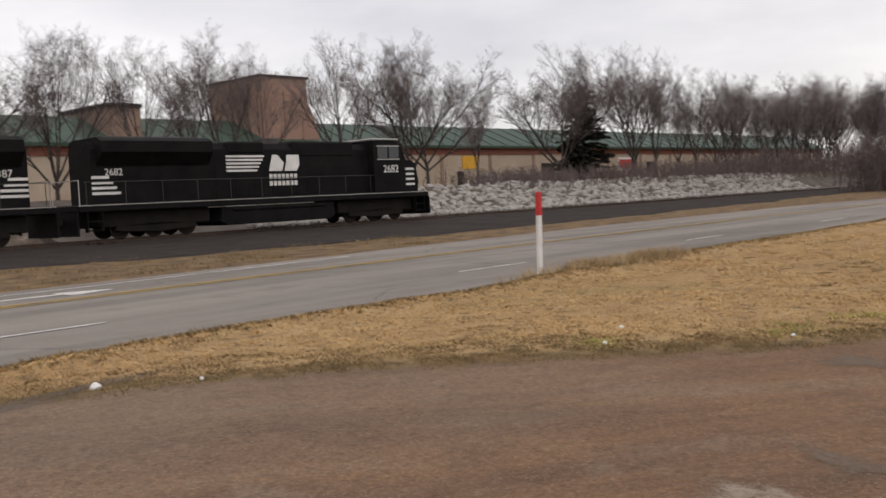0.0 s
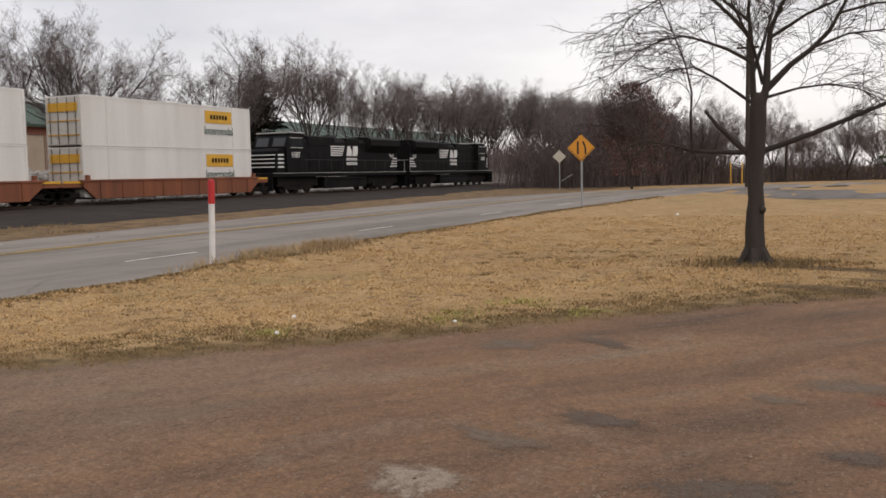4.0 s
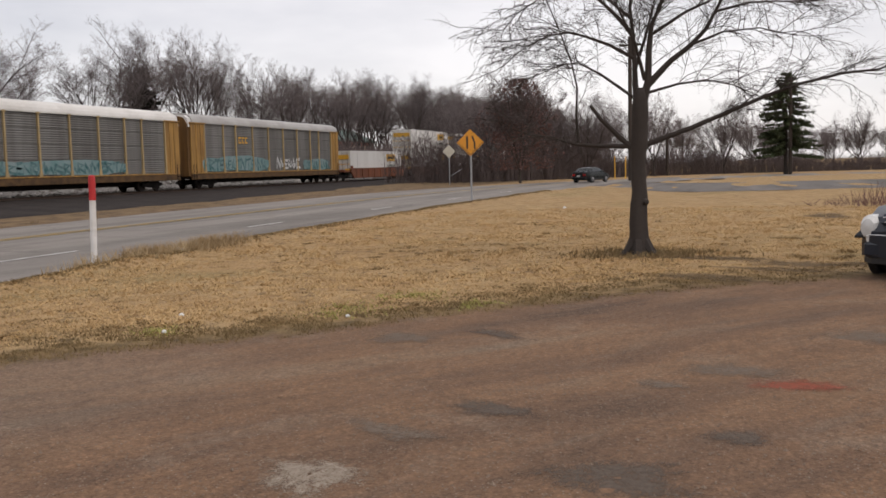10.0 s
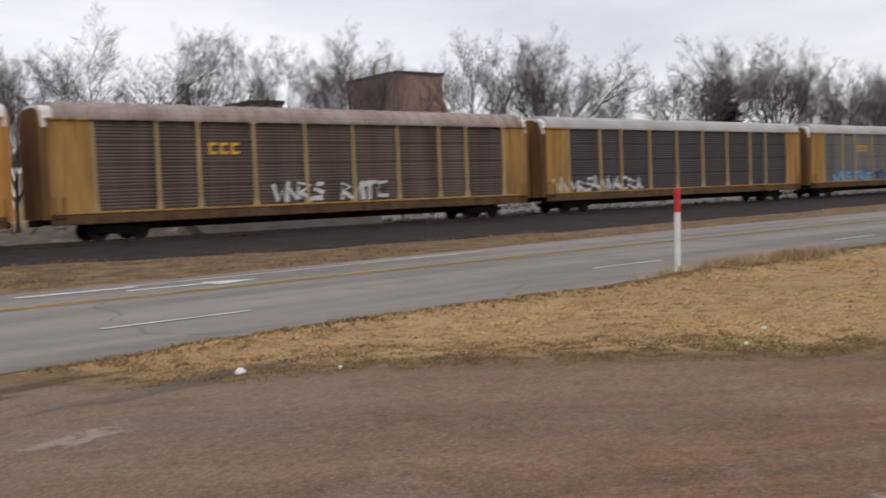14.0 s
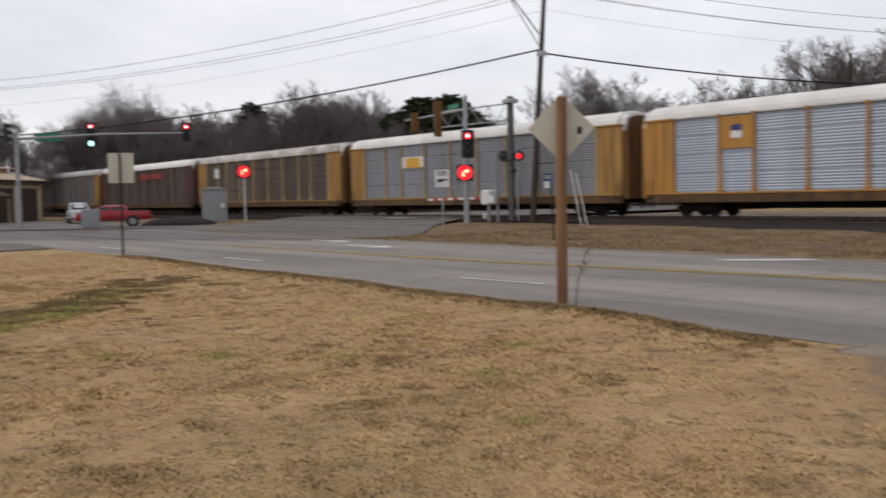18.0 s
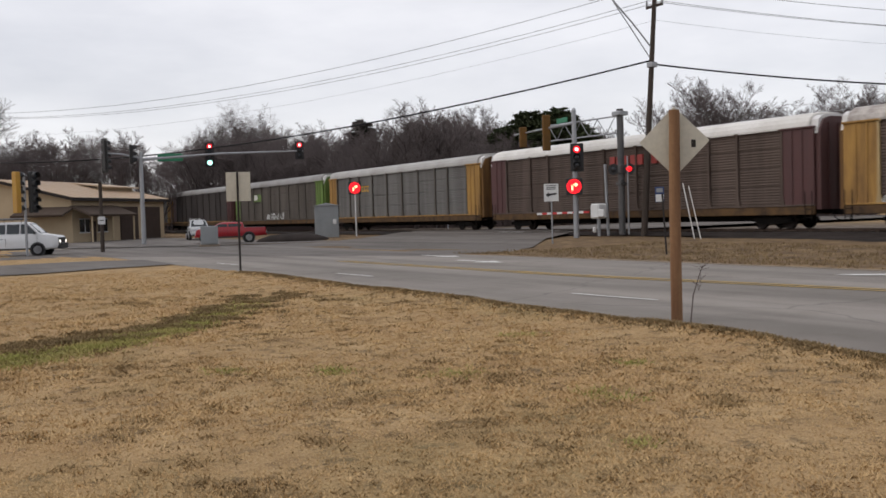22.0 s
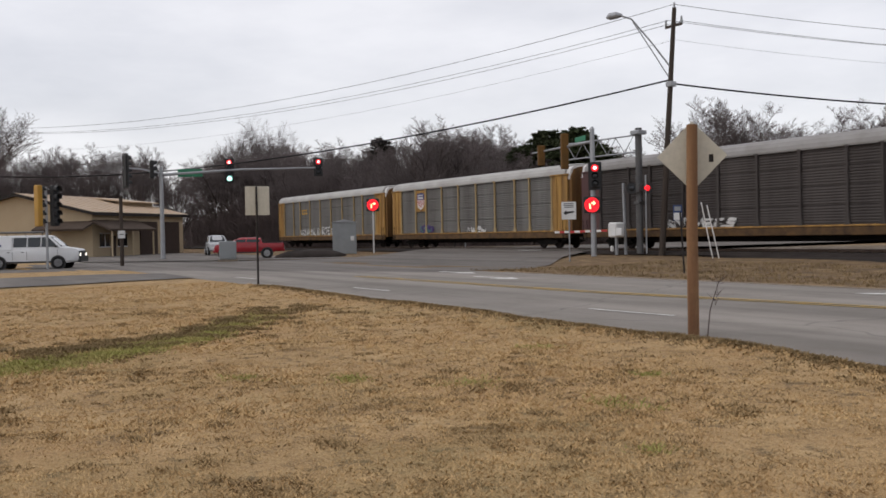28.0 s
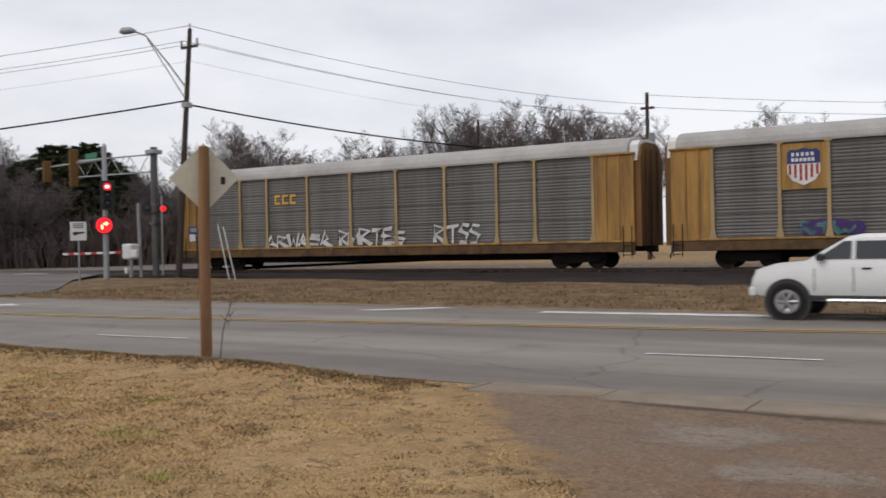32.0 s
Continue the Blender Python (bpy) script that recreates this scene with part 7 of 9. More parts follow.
def retro_wagon(m):
    """The tall retro hatchback at the edge of the lot: round wings, barred grille."""
    v = vehicle("retro_hatchback", "steel-blue retro hatchback parked on the lot", "car", m, STEEL_BLUE_CAR, 4.3, 1.70,
                [(-2.12, 0.95), (-2.05, 1.05), (-1.0, 1.06), (0.4, 1.04), (0.85, 1.03), (1.5, 0.98), (1.95, 0.86), (2.08, 0.66)],
                (-1.98, -1.55, 0.10, 0.95), 1.60, (-1.32, 1.30), 0.22, 0.33, (-1.0, -0.2), narrow=0.74)
    for s in (-1, 1):
        wing = [[(x, s * (0.72 + 0.16 * math.cos(t)) , z0 + hgt * math.sin(t)) for t in (math.pi * k / 8 for k in range(9))] for x, z0, hgt in ((0.75, 0.62, 0.16), (1.2, 0.62, 0.24), (1.7, 0.60, 0.20), (2.02, 0.55, 0.10))]
        part("front_wing", Geo().rings(wing), STEEL_BLUE_CAR, v, "", True)
        part("round_headlight", Geo().rings([[(2.02 + dx, s * 0.66 + math.cos(2 * math.pi * i / 14) * q * 0.9, 0.70 + math.sin(2 * math.pi * i / 14) * q * 1.15) for i in range(14)] for q, dx in ((0.165, -0.2), (0.16, -0.02), (0.11, 0.05), (0.02, 0.07))]), LAMP_CLEAR, v, "round clear headlight")
    part("hood_crest", Geo().slab([(0.9, 1.02), (1.6, 0.99), (2.0, 0.90), (2.1, 0.78), (1.95, 0.70), (0.9, 0.8)], "y", -0.46, 0.46), STEEL_BLUE_CAR, v)
    for k in range(5):
        part("grille_bar", Geo().box(2.06, 2.13, -0.42 + 0.02 * k, 0.42 - 0.02 * k, 0.84 - 0.062 * k, 0.865 - 0.062 * k, 0.008), CHROME, v)
    part("badge_bar", Geo().box(2.02, 2.11, -0.25, 0.25, 0.885, 0.91, 0.01), CHROME, v)
    part("lower_bumper", Geo().slab([(1.5, -0.86), (1.95, -0.80), (2.12, -0.60), (2.20, -0.25), (2.20, 0.25), (2.12, 0.60), (1.95, 0.80), (1.5, 0.86)], "z", 0.30, 0.60), STEEL_BLUE_CAR, v)
    part("bumper_lip", Geo().slab([(1.5, -0.84), (1.93, -0.77), (2.09, -0.58), (2.16, -0.25), (2.16, 0.25), (2.09, 0.58), (1.93, 0.77), (1.5, 0.84)], "z", 0.20, 0.30), PLASTIC, v)
    pl = part("front_plate", Geo().box(2.20, 2.215, -0.18, 0.18, 0.40, 0.56), PLATE_PALE, v)
    part("plate_bar", Geo().box(2.216, 2.22, -0.12, 0.12, 0.45, 0.51), PLASTIC, pl)
    return v


retro_wagon(pose(16.1, -3.38, 0.03, 0, 0, 147))


# ---- trees ----
BARK_GREY = surf("grey_bark", (0.072, 0.060, 0.056), (0.040, 0.033, 0.031), 0.95, fine=12, coarse=2.0, streak=True, bump=0.5)
BARK_DARK = surf("dark_bark", (0.060, 0.050, 0.044), (0.032, 0.026, 0.023), 0.95, fine=14, coarse=3.0, streak=True, bump=0.7)
TWIG = surf("twig_bark", (0.165, 0.138, 0.134), (0.110, 0.091, 0.088), 0.95, fine=6, coarse=0.6, bump=0, jitter=0.35)
TWIG_PALE = surf("pale_twig_bark", (0.170, 0.143, 0.138), (0.112, 0.093, 0.090), 0.95, fine=6, coarse=0.6, bump=0, jitter=0.3)
NEEDLE_DARK = surf("dark_needles", (0.018, 0.020, 0.014), (0.032, 0.022, 0.018), 0.9, fine=5, coarse=0.7, bump=0, jitter=0.3)
NEEDLE_GREEN = surf("green_needles", (0.052, 0.068, 0.032), (0.072, 0.062, 0.036), 0.9, fine=5, coarse=0.7, bump=0, jitter=0.3)
LEAF_RUST = surf("rust_leaves", (0.215, 0.120, 0.105), (0.130, 0.080, 0.073), 0.9, fine=5, coarse=0.8, bump=0, jitter=0.3)
BRUSH = surf("brush_stems", (0.135, 0.106, 0.100), (0.085, 0.066, 0.062), 0.95, fine=5, coarse=0.5, bump=0, jitter=0.3)


# near-black colour that paints the shade between the trees of the far wood
WOOD_SHADE = surf("wood_shade", (0.022, 0.017, 0.015), (0.035, 0.027, 0.022), 1.0, fine=3, coarse=0.4, bump=0.6)


def limb(rnd, start, direction, length, r0, r1, bend, up, k=4):
    """Points and radii of a bending limb."""
    pts, d = [Vector(start)], Vector(direction).normalized()
    for i in range(k):
        d = (d + Vector((rnd.uniform(-bend, bend), rnd.uniform(-bend, bend), rnd.uniform(-bend, bend) + up))).normalized()
        pts.append(pts[-1] + d * (length / k))
    return pts, [r0 + (r1 - r0) * i / k for i in range(k + 1)], d


def bare_tree(name, seed, height, spread, bark, twig, group, label, stems=6, clear_=0.16, fan=0.8, tip=0.008):
    """A leafless tree: a short trunk, fanning limbs that fork again and again into a round crown."""
    rnd = random.Random(seed)
    t = thing(name, Matrix(), label, "tree", group)
    wood, twigs = Geo(), Geo()
    r = height * 0.015
    top = height * clear_
    tp, tr, td = limb(rnd, (0, 0, -0.15), (rnd.uniform(-0.08, 0.08), rnd.uniform(-0.08, 0.08), 1), top + 0.15, r, r * 0.8, 0.05, 0.05, 4)
    wood.tube(tp, [tr[0] * 1.4] + tr[1:], 8)

    def grow(p, d, length, rad, level):
        """One limb and its children; outer levels are twigs."""
        k = (6, 5, 3, 2, 1)[level]
        pts, rr, dd = limb(rnd, p, d, length, rad, max(rad * 0.35, tip * 0.7), (0.10, 0.15, 0.18, 0.18, 0.1)[level], (0.03, 0.02, 0.02, 0.0, 0.0)[level], k)
        (wood if level < 2 else twigs).tube(pts, rr, (6, 4, 3, 3, 3)[level], False)
        if level == 4:
            return
        count = (8, 6, 6, 4)[level]
        for i in range(count):
            u = 0.22 + 0.78 * (i + rnd.uniform(0.2, 0.95)) / count
            f = min(u, 0.999) * k
            q = pts[int(f)].lerp(pts[int(f) + 1], f - int(f))
            a_ = rnd.uniform(0, 6.283)
            side = Vector((math.cos(a_), math.sin(a_), rnd.uniform(-0.2, 0.6)))
            e = (dd * (0.9, 0.85, 0.75, 0.7)[level] + side * (0.72, 0.80, 0.90, 0.90)[level]).normalized()
            if level < 2 and e.z < 0.05:
                e.z = 0.12
            grow(q, e, length * rnd.uniform(*((0.40, 0.61), (0.42, 0.63), (0.41, 0.67), (0.45, 0.75))[level]) * (1.2 - 0.5 * u), max(rad * (0.55 - 0.25 * u), tip), level + 1)
    for k in range(stems):
        a_ = k * 6.283 / stems + rnd.uniform(-0.5, 0.5)
        lean = fan * rnd.uniform(0.55, 1.1) if k else 0.1
        d = Vector((math.cos(a_) * math.sin(lean), math.sin(a_) * math.sin(lean), math.cos(lean)))
        q = tp[-1] if k % 2 else tp[-2]
        grow(q, d, (height - top) * rnd.uniform(0.72, 0.86) * (1 - 0.12 * lean), r * rnd.uniform(0.42, 0.6), 0)
    # the crown's top and width as asked for
    zs = sorted(v[2] for v in twigs.v)
    rs = sorted(math.hypot(v[0], v[1]) for v in twigs.v)
    fz, fr = height / zs[int(len(zs) * 0.996)], spread / rs[int(len(rs) * 0.97)]
    for g in (wood, twigs):
        g.v = [(v[0] * fr, v[1] * fr, v[2] * fz) for v in g.v]
    part("trunk", wood, bark, t)
    part("crown", twigs, twig, t)
    return t


def conifer(name, seed, height, width, mat, label, group="", gap=0.0, bare=0.08, taper=0.75, thick=1.0):
    """An evergreen: whorls of drooping boughs set with needle sprays."""
    rnd = random.Random(seed)
    t = thing(name, Matrix(), label, "tree", group)
    part("trunk", Geo().tube([(0, 0, -0.15), (0, 0, height * 0.5), (0, 0, height)], [height * 0.022, height * 0.014, 0.02], 7), BARK_DARK, t)
    g, b = Geo(), Geo()
    n = int(height * 5 * thick)
    for k in range(n):
        u = bare + (1 - bare) * k / n
        if rnd.random() < gap:
            continue
        z = height * u
        reach = width / 2 * (1 - u) ** taper * rnd.uniform(0.6, 1.12) + 0.15
        for q in range(5):
            a = rnd.uniform(0, 6.28)
            end = Vector((math.cos(a) * reach, math.sin(a) * reach, z - reach * 0.12 + rnd.uniform(-0.15, 0.3)))
            root = Vector((0, 0, z))
            b.tube([root, end], [0.035, 0.012], 3, False)
            m = max(5, int(reach * 7 * thick))
            for i in range(m):
                c = root.lerp(end, 0.2 + 0.8 * (i + rnd.random()) / m)
                s = 0.34 + 0.26 * rnd.random()
                for _ in range(3):
                    d = Vector((rnd.uniform(-1, 1), rnd.uniform(-1, 1), rnd.uniform(-0.5, 0.6))).normalized() * s
                    w = d.cross(Vector((rnd.uniform(-1, 1), rnd.uniform(-1, 1), 1))).normalized() * s * 0.42
                    g.add([c - w, c + d * 0.5 + w * 0.6, c + d, c + w], [(0, 1, 2, 3)])
    part("bough", b, BARK_DARK, t)
    part("crown", g, mat, t)
    return t


def leafy_oak(name, seed, height, width, label):
    """A wide tree that keeps its rust-brown leaves."""
    t = bare_tree(name, seed, height, width * 0.5, BARK_DARK, BRUSH, "", label, 6, 0.12, 0.9, 0.014)
    rnd = random.Random(seed)
    g = Geo()
    for _ in range(8000):
        u = rnd.uniform(0.12, 1)
        a, q = rnd.uniform(0, 6.28), math.sqrt(rnd.random())
        reach = width / 2 * math.sin(math.pi * (0.14 + 0.76 * u)) ** 0.9 * q * (0.8 + 0.35 * math.sin(3 * a + seed) * math.sin(7 * u))
        c = Vector((math.cos(a) * reach, math.sin(a) * reach, height * u * 0.97))
        if noise.noise(c * 0.7 + Vector((seed, 0, 0))) < 0.0:
            continue
        d = Vector((rnd.uniform(-1, 1), rnd.uniform(-1, 1), rnd.uniform(-1, 1))).normalized() * 0.17
        w = d.cross(Vector((0.3, 0.5, 1))).normalized() * 0.10
        g.add([c - w, c + d, c + w], [(0, 1, 2)])
    part("leaf_clumps", g, LEAF_RUST, t, "", False, "stuff")
    return t


def place(src, spots):
    """Copies of a tree at (x, y, z, scale, turn); the first one is the source itself."""
    for i, (x, y, z, s, a) in enumerate(spots):
        m = pose(x, y, z, 0, 0, a) @ Matrix.Diagonal((s, s, s, 1))
        if i == 0:
            src.matrix_world = m
        else:
            copy_thing(src, pose(x, y, z, 0, 0, a) @ Matrix.Diagonal((s / src.scale.x,) * 3 + (1,)))


def make_background_trees():
    rnd = random.Random(5)
    kinds = []
    for i, (h, sp, stems, clear_, fan) in enumerate(((13, 6.0, 7, 0.14, 0.85), (12, 6.2, 7, 0.15, 0.9), (13.5, 5.0, 6, 0.18, 0.7), (12.5, 3.7, 5, 0.2, 0.55), (14, 4.0, 6, 0.2, 0.55), (11.5, 6.4, 7, 0.12, 0.95))):
        kinds.append((bare_tree("bare_tree", 20 + i, h, sp, BARK_GREY, TWIG if i % 2 else TWIG_PALE, "bare trees behind the track", "leafless grey-brown tree behind the railway", stems, clear_, fan, 0.0062), h))
    # closer-grown trees of the far wood
    for i, (h, sp, stems, clear_, fan) in enumerate(((13, 5.2, 7, 0.22, 0.75), (13.5, 4.6, 6, 0.25, 0.65), (12, 5.6, 8, 0.2, 0.9))):
        kinds.append((bare_tree("wood_tree", 60 + i, h, sp, BARK_GREY, TWIG, "bare trees of the far wood", "dense leafless tree of the far wood", stems, clear_, fan, 0.0125), h))
    spots = [[] for _ in kinds]

    def tree(k, x, y, top):
        z = ground_height(x, y) - 0.05
        spots[k].append((x, y, z, (top - z) / kinds[k][1], rnd.uniform(0, 360)))
    # the row behind the track: place along the track and height of the top
    row = [(-3.2, 12.2, 3), (1.7, 13.8, 0), (4.6, 13.2, 3), (10.0, 12.0, 4), (12.0, 10.8, 1), (16.2, 12.6, 3), (21.2, 13.6, 1), (27.5, 13.2, 0), (32.3, 12.4, 3), (36.4, 12.6, 4), (40.6, 14.2, 4),
           (44.0, 13.4, 3), (51.5, 14.8, 2), (56.5, 14.6, 0), (59.5, 15.3, 1), (69.5, 12.0, 3), (79.5, 15.6, 5), (84.5, 14.8, 2), (92.5, 15.6, 4), (96.0, 17.0, 2), (102.0, 15.4, 4), (108.0, 14.8, 3), (114.0, 15.0, 2)]
    for x, top, k in row:
        tree(k, x, 57.5 + rnd.uniform(-1.5, 2.5), top * (1.01 if x < 78 else 1.05))
    x = 118.0
    while x < 300:
        for dy in (0, 6):
            tree(rnd.choice((2, 3, 4, 4, 2, 0)), x + rnd.uniform(-2, 2), 57 + dy + rnd.uniform(-2, 3), 15.0 + rnd.uniform(-1.4, 1.8) + (x - 118) * 0.036)
        x += 6.6
    # behind the garage and the crossing, a far wood: bearing and height of the skyline at 115 m
    sky_az = [10.0, 46.0, 47.5, 52, 55, 57, 58.8, 60.8, 64.2, 66.5, 68.5, 70.8, 72.4, 74.5, 76, 78, 80.5, 83, 84, 85.5, 88, 95, 104]
    sky_top = [3, 4, 11, 14.5, 15.2, 15.4, 16.0, 14.8, 14.2, 14.4, 14.4, 15.4, 13.6, 11.0, 10.5, 13.6, 13.2, 13.4, 11.5, 14, 13, 13, 13]
    for layer, (d0, d1, gap, low) in enumerate(((112, 124, 1.05, 0.75), (126, 150, 0.9, 0.92))):
        for az in np.arange(47.5, 104, gap):
            az += rnd.uniform(-0.4, 0.4)
            d = rnd.uniform(d0, d1)
            if az < 75:
                d = max(d, rnd.uniform(54, 60) / math.cos(radians(az)))
            else:
                d = max(d, rnd.uniform(138, 160))
                if d * math.cos(radians(az)) > 38:
                    d = max(132.0, 38 / math.cos(radians(az)))
            a = radians(az)
            if az > 71 and layer == 0 and az < 84:
                continue
            top = 1.75 + (float(np.interp(az, sky_az, sky_top)) - 1.75) * d / 115 * low * rnd.uniform(0.86, 1.0)
            tree(rnd.choice((6, 7, 8)), -math.sin(a) * d, math.cos(a) * d, top)
    for az, top, k in ((86.6, 18.2, 0), (60.6, 15.3, 2), (59.0, 14.4, 0), (44.6, 15.4, 5), (43.2, 16.4, 1), (41.4, 14.2, 3), (37.0, 14.9, 2), (35.6, 14.3, 3),
                       (32.4, 16.4, 3), (30.3, 18.6, 1), (28.2, 18.4, 0), (26.3, 16.9, 2), (24.9, 18.8, 0), (22.2, 17.8, 1), (20.6, 15.9, 3), (12.8, 16.5, 5), (11.2, 15.2, 3), (4.5, 15, 1)):
        a = radians(az)
        tree(6 + k % 3, -math.sin(a) * 115, math.cos(a) * 115, top)
    for az, d, top in ((72.4, 182, 20.5), (70.8, 172, 22.5), (70.0, 168, 20)):
        tree(2, -math.sin(radians(az)) * d, math.cos(radians(az)) * d, top)
    # right-hand distance
    for x, y, top, k in ((104, 27, 11.5, 1), (112, 25, 11.0, 2), (122, 16, 9.0, 0), (118, 10, 10, 2), (150, -16, 9.0, 3), (60, -10.2, 8.6, 3), (63, -14.5, 7, 3), (126, 2, 9.5, 0), (130, -2.5, 8.5, 5), (140, -12, 7.5, 1), (104, 22, 11, 4), (112, 17, 10, 0)):
        tree(k, x, y, top)
    # the wood closing the far end of the road
    for y in range(-28, 46, 4):
        top = float(np.interp(y, [-28, -4, 2, 8, 14, 21, 30, 46], [6.5, 7.0, 7.6, 8.6, 11.2, 9.4, 11.5, 14.5]))
        tree(6 + y // 4 % 3, 150 + rnd.uniform(-4, 5), y + rnd.uniform(-1.5, 1.5), top * rnd.uniform(0.86, 1.04))
    for (src, _), s in zip(kinds, spots):
        place(src, s)
    # evergreens
    c = conifer("cedar_tree", 3, 10.0, 7.4, NEEDLE_DARK, "dark cedar standing between the bare trees", "", 0.05, 0.05, 0.6, 1.2)
    place(c, [(85.5, 58.5, 2.5, 1.0, 0)])
    c = conifer("far_cedar", 4, 12.0, 8.0, NEEDLE_DARK, "dark evergreen in the far wood", "far evergreens", 0.0, 0.03, 0.42, 1.4)
    place(c, [(-131.5, 65.0, 0.3, 1.34, 0), (-127.5, 71.5, 0.3, 1.28, 70), (-140, 60, 0.3, 0.95, 130)])
    p = conifer("pine_tree", 6, 12.5, 11.0, NEEDLE_GREEN, "olive-green pine in the far wood", "pines in the wood", 0.1, 0.28, 0.35, 1.6)
    place(p, [(-92.0, 72.0, 0.3, 1.10, 0), (-98.0, 72.0, 0.3, 1.12, 120), (-104, 72, 0.3, 1.0, 200), (-108, 70, 0.3, 0.92, 40), (-96.5, 79, 0.3, 0.98, 300)])
    s = conifer("spruce_tree", 8, 10.8, 8.4, NEEDLE_GREEN, "tall dark spruce beyond the field", "", 0.22, 0.20, 0.52, 1.0)
    place(s, [(112.5, -4.7, 0.0, 1.02, 0)])
    o = leafy_oak("rusty_oak", 11, 10.2, 9.0, "oak holding rust-brown leaves beside the road")
    place(o, [(91.0, 20.4, 0.1, 1.0, 0)])


def brush_band(name, line, height, depth_, count, seed, label, lean=0.3, w=0.03):
    """A thicket of stems along a line, past counting."""
    rnd = random.Random(seed)
    g = Geo()
    pts = np.array(line, float)
    seg = np.hypot(*np.diff(pts[:, :2], axis=0).T)
    cum = np.concatenate([[0], np.cumsum(seg)])
    for _ in range(count):
        s = rnd.uniform(0, cum[-1])
        x, y, hz = (float(np.interp(s, cum, pts[:, k])) for k in range(3))
        x += rnd.uniform(-depth_, depth_)
        y += rnd.uniform(-depth_, depth_)
        z = ground_height(x, y)
        h = height * hz * rnd.uniform(0.35, 1.0) * (0.75 + 0.5 * noise.noise((x * 0.12, y * 0.12, seed)))
        a = Vector((x, y, z))
        b = a + Vector((rnd.uniform(-lean, lean) * h, rnd.uniform(-lean, lean) * h, h))
        mid = a.lerp(b, 0.5) + Vector((rnd.uniform(-0.1, 0.1) * h, rnd.uniform(-0.1, 0.1) * h, 0))
        g.tube([a, mid, b], [w, w * 0.8, w * 0.4], 3, False)
        for _ in range(4):
            c = a.lerp(b, rnd.uniform(0.3, 0.95))
            e = c + Vector((rnd.uniform(-1, 1), rnd.uniform(-1, 1), rnd.uniform(0.2, 1))).normalized() * h * rnd.uniform(0.2, 0.4)
            g.tube([c, e], [w * 0.6, w * 0.3], 3, False)
    setting(name, g, BRUSH, label, False, "stuff", "brush")


